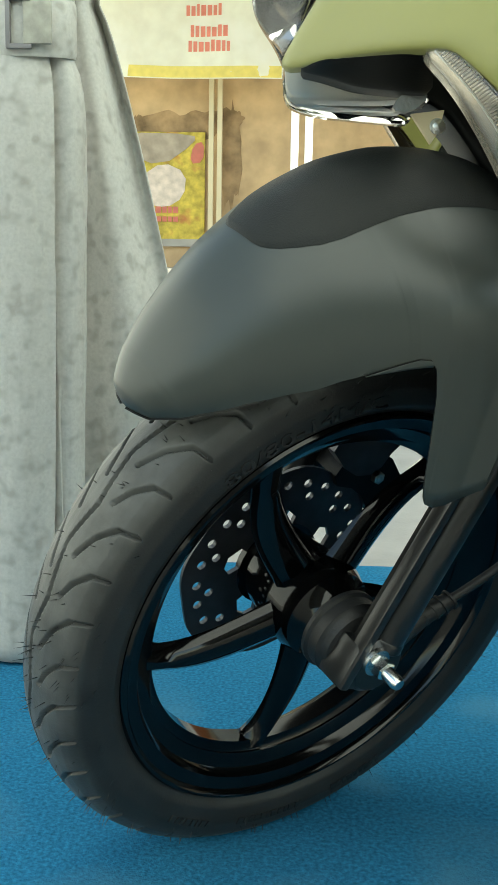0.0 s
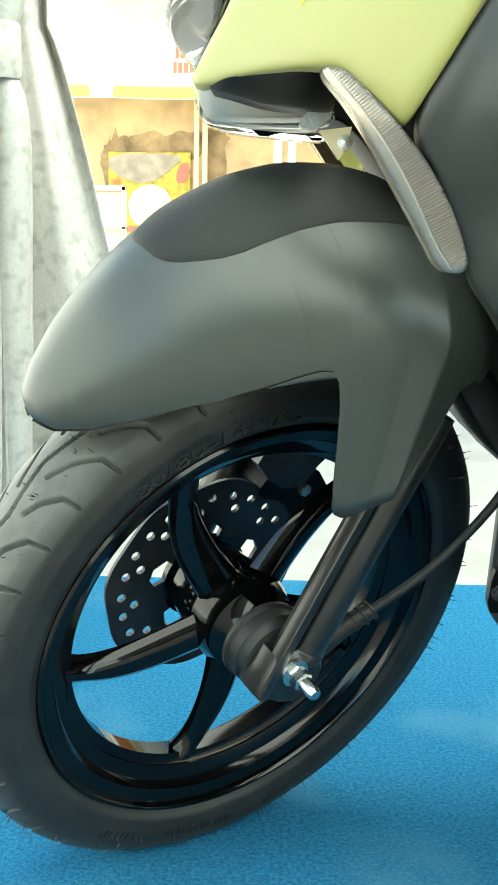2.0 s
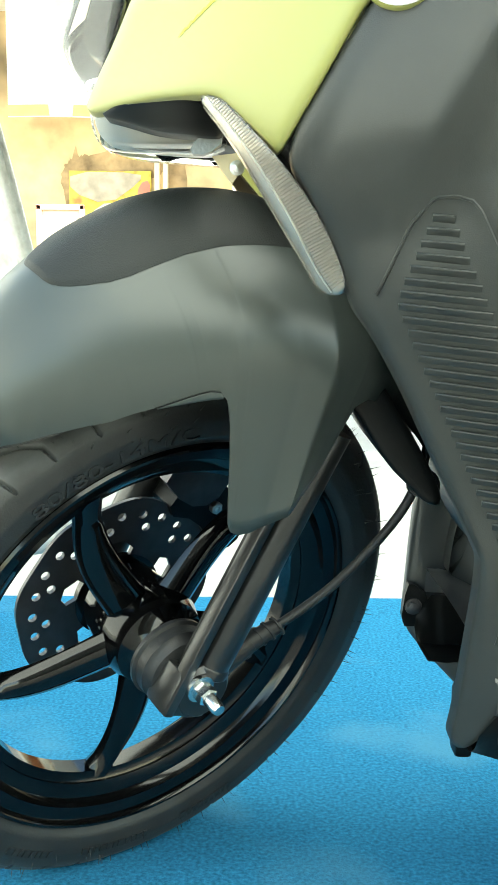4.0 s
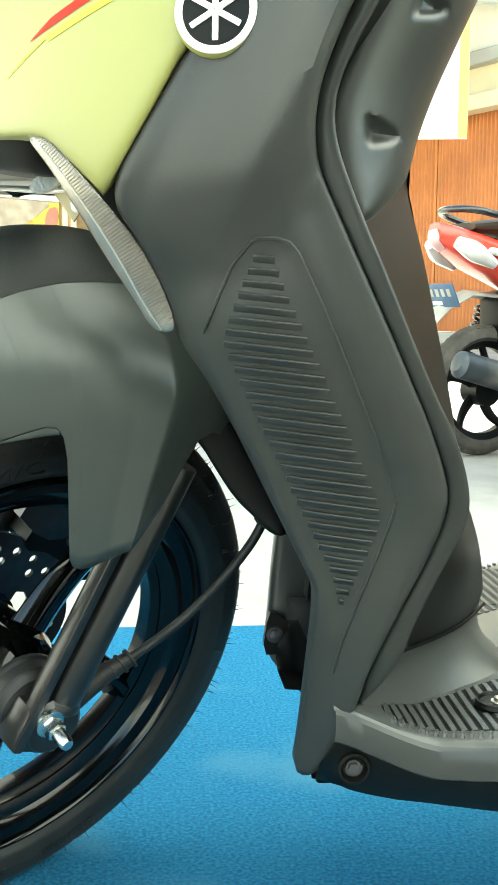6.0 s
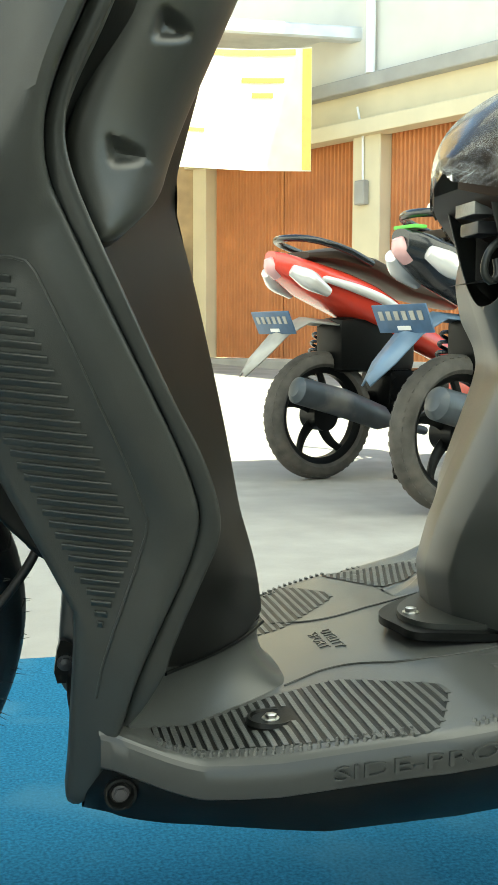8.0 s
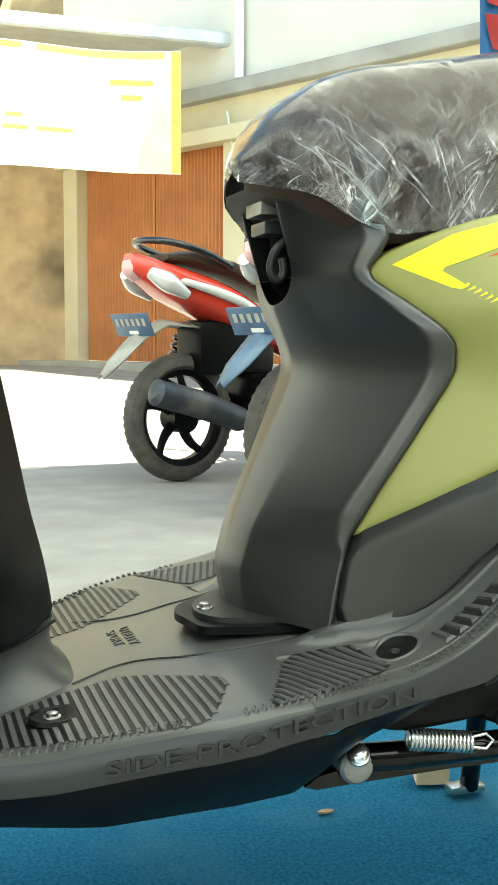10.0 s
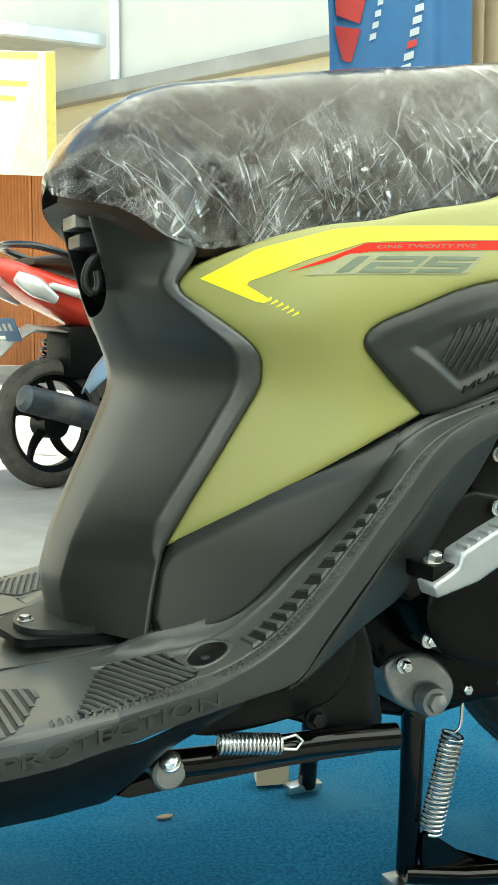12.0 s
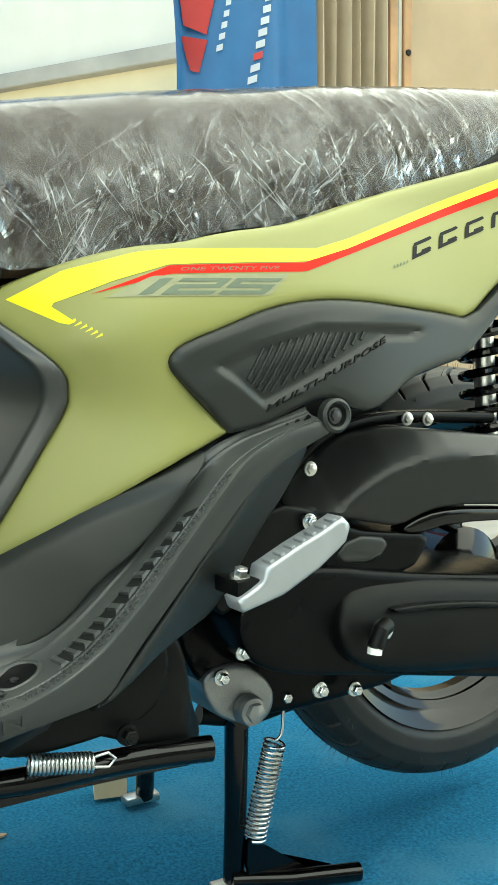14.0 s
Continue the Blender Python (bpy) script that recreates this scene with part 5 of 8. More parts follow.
panel("lamp_core", pairs("0.175,0.70 0.20,0.672 0.245,0.655 0.268,0.648 0.300,0.605 0.33,0.56 0.37,0.60 0.40,0.72 0.24,0.76"), lambda P: np.full(len(P), -0.045), M_black, scooter, "black inner core behind the lamp", edge=0.004, depth=0.09, step=0.015)
part("lamp_bracket", poly_bm(soften([(0.226, 0.641), (0.232, 0.652), (0.242, 0.656), (0.254, 0.651), (0.240, 0.640)], 1), 0.072, 0.084), M_alu, scooter, "grey moulded lamp bracket", True, Matrix.Rotation(radians(90), 4, "X"))
part("bracket_fin", poly_bm([(0.243, 0.642), (0.267, 0.645), (0.264, 0.630), (0.258, 0.621)], 0.052, 0.060), M_plaster, scooter, "pale cream bracket fin", True, Matrix.Rotation(radians(90), 4, "X"))
bolt("bracket_screw", (0.262, -0.064, 0.633), 0.004, 0.004, scooter, M_steel)
# dark under-cowl and headlight
UNDER = skin([(.15, -.055, .672), (.24, -.165, .666), (.25, -.09, .650), (.17, -.05, .650), (.20, -.09, .66)])
for sd in (1, -1):
    panel("under_cowl", pairs("0.155,0.671 0.184,0.673 0.218,0.670 0.240,0.667 0.256,0.652 0.240,0.651 0.205,0.656 0.179,0.663"), UNDER, M_black, scooter, "black under-cowl", edge=0.003, depth=0.03, step=0.006, side=sd)
LAMP = skin([(.146, -.02, .658), (.15, -.055, .68), (.125, -.02, .735), (.23, -.06, .65), (.145, -.03, .70), (.17, -.07, .74)])
for sd in (1, -1):
    hl = panel("headlight", pairs("0.150,0.690 0.150,0.664 0.160,0.655 0.229,0.652 0.250,0.655 0.24,0.664 0.18,0.672"), lambda P: LAMP(P) + 0.012, M_reflector, scooter, "headlight with a clear angular lens", edge=0.002, depth=0.03, step=0.006, side=sd)
    ob = panel("lens", pairs("0.150,0.690 0.147,0.660 0.160,0.649 0.229,0.646 0.256,0.646 0.252,0.658 0.233,0.656 0.205,0.660 0.179,0.668 0.156,0.672"), LAMP, M_clear, hl, "clear plastic lens", edge=0.003, depth=0.02, step=0.006, side=sd)
    ob.visible_shadow = False
    ob = panel("lens", pairs("0.20,0.80 0.15,0.78 0.132,0.752 0.122,0.735 0.126,0.718 0.144,0.696 0.149,0.683 0.163,0.712 0.18,0.755"), lambda P: LAMP(P), M_clear, hl, "clear plastic lens", edge=0.004, depth=0.02, step=0.006, side=sd)
    ob.visible_shadow = False
    panel("lamp_housing", pairs("0.20,0.80 0.16,0.78 0.145,0.752 0.138,0.738 0.142,0.726 0.158,0.716 0.18,0.752"), lambda P: LAMP(P) + 0.014, M_engine, hl, "dark lamp housing", edge=0.004, depth=0.02, step=0.006, side=sd)
# emblem
ec, en = Vector((0.359, float(FRONT([(0.359, 0.729)])[0]) - 0.002, 0.729)), Vector((-0.30, -0.95, 0.06)).normalized()
EM = Matrix.Translation(ec) @ Matrix.Scale(1.17, 4) @ Vector((0, -1, 0)).rotation_difference(en).to_matrix().to_4x4()
emblem = part("round_badge", lathe_bm([(0.004, 0.0228), (-0.001, 0.0228), (-0.003, 0.0220), (-0.0035, 0.0215)], 48), M_lime, scooter, "round silver and black badge", matrix=EM)
part("ring", lathe_bm([(-0.001, 0.0218), (-0.0045, 0.0214), (-0.0052, 0.0202), (-0.0045, 0.0176), (-0.001, 0.0170)], 48), M_white, emblem, "white ring")
part("disc", lathe_bm([(-0.001, 0.0175), (-0.0038, 0.0175), (-0.004, 0.016)], 48), M_black, emblem)
for k in range(3):
    part("bar", box_bm((0.030, 0.0016, 0.0032), (0, -0.0046, 0), 0.0006), M_white, emblem, "", True, Matrix.Rotation(radians(90 + 60 * k), 4, "Y"))

# --- lower front: black belly behind the wheel, clip
FAR_BELLY = pairs("0.475,0.44 0.462,0.40 0.448,0.36 0.441,0.318 0.435,0.236 0.432,0.202 0.451,0.176 0.476,0.150 0.497,0.128 0.51,0.125 0.56,0.20 0.56,0.44")
panel("belly_cover", FAR_BELLY, lambda P: np.full(len(P), 0.17), M_floor, scooter, "dark grey inner belly cover", edge=0.006, depth=0.012, step=0.012)
part("cover_foot", box_bm((0.018, 0.03, 0.07), (0.489, 0.13, 0.115), 0.005), M_black, scooter, "black lower foot of the cover")
part("cable_clip", poly_bm(soften([(0.428, 0.203), (0.434, 0.247), (0.442, 0.247), (0.456, 0.236), (0.455, 0.214), (0.446, 0.203)], 1), -0.168, -0.156), M_black, scooter, "black fixing tab", True, Matrix.Rotation(radians(90), 4, "X"))
bolt("clip_bolt", (0.441, 0.156, 0.224), 0.006, 0.005, scooter, M_disc)
bm = bmesh.new()
tp = [(0.416 + 0.012 * math.cos(a), -0.03 + 0.004 * math.sin(2 * a), 0.385 + 0.010 * math.sin(a)) for a in (2 * math.pi * k / 18 for k in range(19))]
part("cable_guide", tube_bm(tp, 0.0022, 8, bm), M_hose, scooter, "black wire cable guide")
panel("wheel_well", pairs("0.33,0.50 0.36,0.50 0.42,0.40 0.43,0.37 0.415,0.372 0.40,0.388 0.385,0.402 0.370,0.425 0.355,0.450 0.332,0.47"), lambda P: np.full(len(P), -0.055), M_black, scooter, "black wheel well cover", edge=0.004, depth=0.2, step=0.012)
panel("wheel_well", pairs("0.285,0.66 0.30,0.64 0.36,0.575 0.42,0.45 0.455,0.34 0.49,0.30 0.52,0.32 0.49,0.70 0.30,0.72"), lambda P: np.full(len(P), -0.10), M_black, scooter, "black wheel well cover", edge=0.004, depth=0.2, step=0.02)

# --- footboard
FLOOR_Z = ([.44, .466, .485, .50, .513, .525, .552, .579, .617, .67, .73, .80, .86, .89, .95], [.268, .264, .2575, .252, .248, .2455, .247, .2505, .2590, .2715, .2835, .2915, .2965, .301, .312])
FLOOR_Y = ([.441, .462, .466, .485, .50, .525, .552, .579, .617, .69, .72, .80, .835, .86, .89], [.152, .158, .162, .169, .173, .179, .187, .197, .210, .238, .245, .251, .253, .254, .255])


def floor_z(x):
    return float(np.interp(x, *FLOOR_Z))


def floor_y(x):
    return float(np.interp(x, *FLOOR_Y))


xs = np.linspace(0.452, 0.888, 92)
V, F = [], []
vs = np.r_[-1, -0.985, np.linspace(-0.95, 0.95, 29), 0.985, 1]
for x in xs:
    for v in vs:
        y = v * min(floor_y(x), 0.14 + 6.0 * max(0.0, 0.790 - x))
        V.append((x, y, floor_z(x) - (0.004 if abs(v) == 1 else 0.0012 if abs(v) == 0.985 else 0) + 0.003 * max(0, 1 - (y / 0.12) ** 2)))
n = len(vs)
F = [(j * n + i, j * n + i + 1, (j + 1) * n + i + 1, (j + 1) * n + i) for j in range(len(xs) - 1) for i in range(n - 1)]
footboard = mesh_object("footboard", V, F, M_floor, scooter, "dark grey ribbed plastic footboard")
# side bands and black underside
for sd in (-1, 1):
    V, F = [], []
    prof = [(0.000, -0.003), (0.003, -0.006), (0.004, -0.016), (0.002, -0.027), (-0.004, -0.030)]
    xb = np.linspace(0.453, 0.776, 66)
    for x in xb:
        for o, dz in prof:
            V.append((x, sd * (floor_y(x) + o * float(np.interp(x, [0.71, 0.776], [1.0, 0.45]))), floor_z(x) + dz * (1 - 0.2 * max(0.0, (x - 0.72) / 0.056))))
    m = len(prof)
    F = [(j * m + i, j * m + i + 1, (j + 1) * m + i + 1, (j + 1) * m + i) for j in range(len(xb) - 1) for i in range(m - 1)]
    band = mesh_object("side_band", V, F, M_step, footboard, "smooth dark grey side band")
    V, F = [], []
    low = ([.441, .474, .503, .55, .60, .72, .767, .785, .811, .90], [.1960, .190, .187, .1855, .186, .1890, .193, .203, .225, .268])
    xk = np.r_[np.linspace(0.441, 0.452, 8), np.linspace(0.453, 0.862, 84)]
    for x in xk:
        zb = float(np.interp(x, *low))
        zt = min(floor_z(x) - 0.027 + 0.020 * float(np.clip((x - 0.776) / 0.09, 0, 1)), float(np.interp(x, [0.441, 0.443, 0.457, 0.464, 0.468], [0.208, 0.217, 0.237, 0.240, 0.40])))
        for u in (0, 0.15, 0.5, 0.85, 1.0):
            V.append((x, sd * (floor_y(x) - 0.006 - max(0.022, floor_y(x) - 0.188) * u ** 1.6), zt + (zb - zt) * u))
        V.append((x, sd * (floor_y(x) - 0.09), zb + 0.004))
    F = [(j * 6 + i, j * 6 + i + 1, (j + 1) * 6 + i + 1, (j + 1) * 6 + i) for j in range(len(xk) - 1) for i in range(5)]
    mesh_object("under_skirt", V, F, M_black, footboard, "black under skirt")


def side_words(text, x0, x1, height, drop, parent):
    """Raised lettering along the footboard's side band."""
    W, G = words(text, 1.0, 0.0)
    W = W[:, :2] - W[:, :2].min(0)
    W = W / W.max(0)
    VV = []
    for lay in (0.0066, 0.0028):
        for u, v in W:
            x = x0 + (x1 - x0) * u
            VV.append((x, -(floor_y(x) + lay), floor_z(x) - drop + 0.0115 * float(np.clip((x - 0.70) / 0.13, 0, 1)) - height / 2 + height * v))
    k = len(W)
    GG = list(G) + [tuple(i + k for i in g) for g in G] + [(a, b, b + k, a + k) for a, b in rim_edges(G)]
    return mesh_object("side_lettering", VV, GG, M_step, parent, "raised lettering", False)


side_words("SIDE-PROTECTION", 0.613, 0.833, 0.0105, 0.0150, footboard)
# ribs
M_rib = material("rib_rubber", (0.058, 0.061, 0.060), 0.36, vary=0.12, scale=40, grain=0.2, grain_scale=600)


def rib(x, ya, yb, wdt=0.0058, h=0.0013, tilt=0.0):
    bm = bmesh.new()
    lo = []
    for u in np.linspace(0, 1, 5):
        y = ya + (yb - ya) * u
        xx = x + tilt * (y - ya)
        z0 = floor_z(xx) + 0.003 * max(0, 1 - (y / 0.12) ** 2)
        e = 0.6 if u in (0, 1) else 1.0
        lo.append([bm.verts.new((xx + a * wdt, y, z0 + b * e)) for a, b in ((-0.5, -0.002), (-0.36, h), (0.36, h), (0.5, -0.002))])
    for A, B in zip(lo, lo[1:]):
        for k in range(3):
            bm.faces.new((A[k], A[k + 1], B[k + 1], B[k]))
    bm.faces.new(lo[0])
    bm.faces.new(lo[-1][::-1])
    return part("rib", bm, M_rib, footboard)


ZONES = [np.array(z) for z in (
    [(.494, -.115), (.524, -.107), (.579, -.082), (.604, -.080), (.650, -.083), (.670, -.100), (.709, -.136), (.723, -.156), (.690, -.222), (.674, -.226), (.60, -.183), (.5645, -.166), (.5226, -.157), (.499, -.150), (.492, -.1427)],)]
# a black sheet under the ribs paints shade into their grooves
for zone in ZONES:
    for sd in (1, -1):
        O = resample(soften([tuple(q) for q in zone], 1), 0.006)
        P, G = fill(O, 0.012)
        mesh_object("rib_bed", [(q[0], sd * q[1], floor_z(q[0]) + 0.003 * max(0, 1 - (q[1] / 0.12) ** 2) + 0.0003) for q in P], G, M_black, footboard, "black sheet painted as shade between the ribs")
ys = np.linspace(-0.27, 0.0, 400)
for zone in ZONES:
    for sd in (1, -1):
        x = zone[:, 0].min() + 0.004
        while x < zone[:, 0].max() - 0.003:
            q = np.stack([np.full(400, x), ys], 1)
            ok = inside(q, zone) & (np.hypot((q[:, 0] - 0.588), (q[:, 1] + 0.122)) > 0.021)
            runs, start = [], None
            for i, o in enumerate(ok):
                if o and start is None:
                    start = i
                if (not o or i == 399) and start is not None:
                    if ys[i - 1] - ys[start] > 0.006:
                        runs.append((ys[start], ys[i - 1]))
                    start = None
            for a, b in runs:
                rib(x, sd * a, sd * b, 0.0056)
            x += 0.0076
# rows of small studs along the edge
bm = bmesh.new()
for x in np.arange(0.495, 0.672, 0.0062):
    for r in (0.011, 0.018):
        for sd in (-1, 1):
            y = sd * (floor_y(x) - r)
            q = bmesh.ops.create_cone(bm, cap_ends=True, segments=4, radius1=0.0026, radius2=0.0012, depth=0.004)
            bmesh.ops.transform(bm, matrix=Matrix.Translation((x + 0.002 * (r > 0.012), y, floor_z(x) + 0.0006)), verts=q["verts"])
for x in np.arange(0.712, 0.782, 0.0062):
    for r in (0.010, 0.016):
        q = bmesh.ops.create_cone(bm, cap_ends=True, segments=4, radius1=0.0025, radius2=0.001, depth=0.004)
        bmesh.ops.transform(bm, matrix=Matrix.Translation((x, -(floor_y(x) - r), floor_z(x) + 0.0006)), verts=q["verts"])
tagged(part("edge_studs", bm, M_rib, footboard, "rows of small moulded studs", False), kind="stuff")
bm = bmesh.new()
for x in list(np.arange(0.655, 0.735, 0.0066)) + list(np.arange(0.765, 0.782, 0.0066)):
    box_bm((0.0030, 0.007, 0.004), (x, floor_y(x) - 0.003, floor_z(x) - 0.0006), 0.0008, bm, segments=1)
tagged(part("edge_teeth", bm, M_rib, footboard, "row of moulded teeth", False), kind="stuff")
# recessed screws
for sx, sy in ((0.588, -0.122), (0.588, 0.122)):
    m = Matrix.Translation((sx, sy, floor_z(sx) + 0.0005))
    part("screw_cup", lathe_bm([(0.0005, 0.0155), (0.0026, 0.0168), (0.0026, 0.0185), (-0.001, 0.0200), (-0.002, 0.0195), (-0.002, 0.0145), (0.0006, 0.0142)], 32, axis="z", closed=True), M_black, footboard, "dark screw recess", matrix=m)
    part("cup_floor", lathe_bm([(0.0004, 0.0150), (0.0009, 0.0149)], 24, axis="z"), M_black, footboard, matrix=m)
    bolt("floor_screw", (sx, sy, floor_z(sx) + 0.001), 0.005, 0.004, footboard, M_steel, (0, 0, 1))
# small raised words on the floor
for text, x0 in (("SPORT", 0.661), ("UTILITY", 0.673)):
    W, G = words(text, 0.0165, 0.0006)
    VV = [(x0 + b * 0.8, 0.040 - a, floor_z(x0 + b * 0.8) + 0.0034 + c) for a, b, c in W]
    mesh_object("floor_lettering", VV, G, M_floor, footboard, "small raised lettering", False)
# moulded borders on the floor
for pth in ([(.613, -.066), (.661, -.052), (.725, -.098), (.842, -.092)], [(.640, .112), (.679, .072), (.737, .078), (.80, .105)]):
    q = resample(soften(pth, 2, False), 0.008, False)
    part("floor_border", tube_bm([(a, b, floor_z(a) + 0.003 * max(0, 1 - (b / 0.12) ** 2) + 0.0002) for a, b in q], 0.0012, 6), M_matt, footboard)
# tunnel foot where the inner shield meets the floor
V, F = [], []
foot = soften([(0.476, -0.140), (0.510, -0.112), (0.560, -0.084), (0.614, -0.066), (0.622, -0.060), (0.624, 0.0), (0.622, 0.060), (0.614, 0.066), (0.560, 0.084), (0.510, 0.112), (0.476, 0.140)], 1, False)
top = soften([(0.492, -0.150), (0.515, -0.120), (0.545, -0.085), (0.575, -0.050), (0.603, -0.016), (0.607, 0.0), (0.603, 0.016), (0.575, 0.050), (0.545, 0.085), (0.515, 0.120), (0.492, 0.150)], 2, False)
ft, tp2 = resample(foot, 0.008, False), resample(top, 0.008, False)
k = 40
ft = np.stack([np.interp(np.linspace(0, 1, k), np.linspace(0, 1, len(ft)), ft[:, i]) for i in (0, 1)], 1)
tp2 = np.stack([np.interp(np.linspace(0, 1, k), np.linspace(0, 1, len(tp2)), tp2[:, i]) for i in (0, 1)], 1)
for u in np.linspace(0, 1, 8):
    for a, b in zip(ft, tp2):
        x, y = a * (1 - u) + b * u
        x += -0.010 * math.sin(math.pi * u)
        V.append((x, y, floor_z(x) * (1 - u) + 0.306 * u - 0.001))
F = [(j * k + i, j * k + i + 1, (j + 1) * k + i + 1, (j + 1) * k + i) for j in range(7) for i in range(k - 1)]
mesh_object("tunnel_foot", V, F, M_floor, footboard, "grey moulded tunnel foot")
# front lower corner of the footboard
bm = lathe_bm([(0.002, 0.012), (-0.003, 0.012), (-0.0035, 0.010), (0.001, 0.008)], 24)
part("corner_screw", bm, M_black, footboard, "recessed corner screw", matrix=Matrix.Translation((0.467, -0.1575, 0.2185)))
bolt("screw", (0.467, -0.1575, 0.2185), 0.0045, 0.003, footboard, M_disc)
# seat-post bracket on the floor
bk = [(.713, -.007), (.732, .028), (.79, .077), (.85, .09), (.85, -.10), (.75, -.076), (.724, -.069), (.721, -.041)]
part("floor_bracket", poly_bm(soften(bk, 2), 0.2935, 0.3005), M_black, scooter, "black floor bracket")
part("bracket_plate", poly_bm(soften([(.727, -.020), (.745, .02), (.79, .065), (.85, .07), (.85, -.085), (.76, -.07), (.735, -.055)], 2), 0.299, 0.3055), M_matt, scooter)
bolt("bracket_screw", (0.741, -0.021, 0.305), 0.0055, 0.005, scooter, M_steel, (0, 0, 1))

# --- rear body
REAR_C = [(.836, -.132, .383), (.866, -.143, .608), (.908, -.204, .576), (.976, -.231, .558), (1.026, -.237, .5), (.901, -.179, .528), (1.116, -.254, .51), (.974, -.234, .456), (.9, -.19, .40), (1.15, -.235, .62), (1.35, -.215, .70), (1.3, -.23, .6)]
REAR = skin(REAR_C)
LIME = pairs("0.8355,0.383 0.835,0.382 0.835,0.382 0.835,0.383 0.839,0.392 0.853,0.424 0.877,0.472 0.897,0.510 0.903,0.524 0.901,0.543 0.892,0.556 0.870,0.577 0.852,0.597 0.850,0.606 0.859,0.617 0.885,0.630 0.918,0.643 0.951,0.652 0.996,0.656 1.031,0.666 1.086,0.674 1.123,0.683 1.183,0.703 1.255,0.724 1.352,0.750 1.48,0.79 1.50,0.73 1.396,0.673 1.336,0.629 1.293,0.594 1.265,0.600 1.214,0.605 1.160,0.610 1.111,0.610 1.064,0.602 1.021,0.585 0.990,0.574 0.976,0.565 0.973,0.555 0.981,0.544 1.024,0.4985 1.025,0.498 1.025,0.498 1.025,0.498 1.023,0.497 0.970,0.471 0.929,0.445 0.890,0.418")


def lime_relief(P, d):
    up = np.clip((P[:, 1] - 0.60) / 0.1, 0, 1)
    return 0.010 * up ** 2 + 0.004 * np.exp(-((P[:, 0] - 0.97) / 0.05) ** 2) * np.exp(-((P[:, 1] - 0.52) / 0.04) ** 2)


for sd in (1, -1):
    side_panel = panel("side_panel", LIME, REAR, M_lime, scooter, "olive lime painted side panel", relief=lime_relief, edge=0.006, depth=0.02, step=0.009, lift=0.002, side=sd, times=1)
    if sd == 1:
        near_panel = side_panel


def decal(name, outline, mat, parent, label="", times=0, gap=0.0006):
    """A thin sticker following the side panel."""
    O = resample(soften(outline, times), 0.006)
    P, G = fill(O, 0.008)
    y = REAR(P) - 0.002 + lime_relief(P, None) - gap
    return mesh_object(name, [(a[0], b, a[1]) for a, b in zip(P, y)], G, mat, parent, label)


decal("yellow_stripe", pairs("0.864,0.609 0.901,0.632 0.954,0.647 0.981,0.650 1.118,0.655 1.157,0.666 1.349,0.733 1.41,0.755 1.41,0.747 1.349,0.725 1.155,0.657 1.106,0.643 0.978,0.637 0.933,0.623 0.889,0.604 0.904,0.589 0.897,0.587"), M_yellow, near_panel, "yellow chevron stripe")
for i in range(6):
    x, zt = 0.8985 + 0.0032 * i, 0.5885 - 0.0024 * i
    decal("yellow_tick", [(x, zt), (x + 0.0062, zt + 0.0052), (x + 0.0080, zt + 0.0044), (x + 0.0018, zt - 0.0008)], M_yellow, near_panel)
decal("red_stripe", pairs("0.916,0.612 0.978,0.636 1.104,0.642 1.349,0.7245 1.41,0.7465 1.41,0.740 1.348,0.716 1.103,0.634 0.977,0.629"), M_red, near_panel, "red stripe", gap=0.0004)


def side_decal_words(text, quad, mat, parent, name):
    """Lettering fitted into a leaning box on the side panel: its lower left, lower right, upper left corners."""
    W, G = words(text, 1.0, 0.0)
    W = W[:, :2] - W[:, :2].min(0)
    W = W / W.max(0)
    o, r, u = (np.array(q) for q in quad)
    P = o + W[:, :1] * (r - o) + W[:, 1:] * (u - o)
    y = REAR(P) - 0.002 + lime_relief(P, None) - 0.0009
    return mesh_object(name, [(a[0], b, a[1]) for a, b in zip(P, y)], G, mat, parent, "", False)


decal("number_ground", [(0.926, 0.6095), (0.962, 0.627), (1.086, 0.6315), (1.062, 0.612)], material("grey_fade_decal", (0.24, 0.24, 0.13), 0.4, vary=0.1, scale=60), near_panel, "grey shaded ground")
STROKES = {"1": [(0.55, 0, 0.85, 1)], "2": [(0, 0.78, 1, 1), (0.80, 0.5, 1, 1), (0, 0.39, 1, 0.61), (0, 0, 0.2, 0.5), (0, 0, 1, 0.22)],
           "5": [(0, 0.78, 1, 1), (0, 0.5, 0.2, 1), (0, 0.39, 1, 0.61), (0.80, 0, 1, 0.5), (0, 0, 1, 0.22)]}
for k, ch in enumerate("125"):
    for a0, b0, a1, b1 in STROKES[ch]:
        x0, wd = (0.930, 0.966, 1.014)[k], (0.034, 0.044, 0.044)[k]

        def spot(a, b):
            return (x0 + wd * a + 0.020 * b, 0.6115 + 0.0138 * b + 0.018 * (x0 + wd * a - 0.95))
        decal("number_stroke", [spot(a0, b0), spot(a1, b0), spot(a1, b1), spot(a0, b1)], M_decal, near_panel, gap=0.0010 + 0.0001 * k)
side_decal_words("ONE TWENTY FIVE", ((0.985, 0.6315), (1.075, 0.6350), (0.987, 0.6345)), M_decal, near_panel, "stripe_lettering")
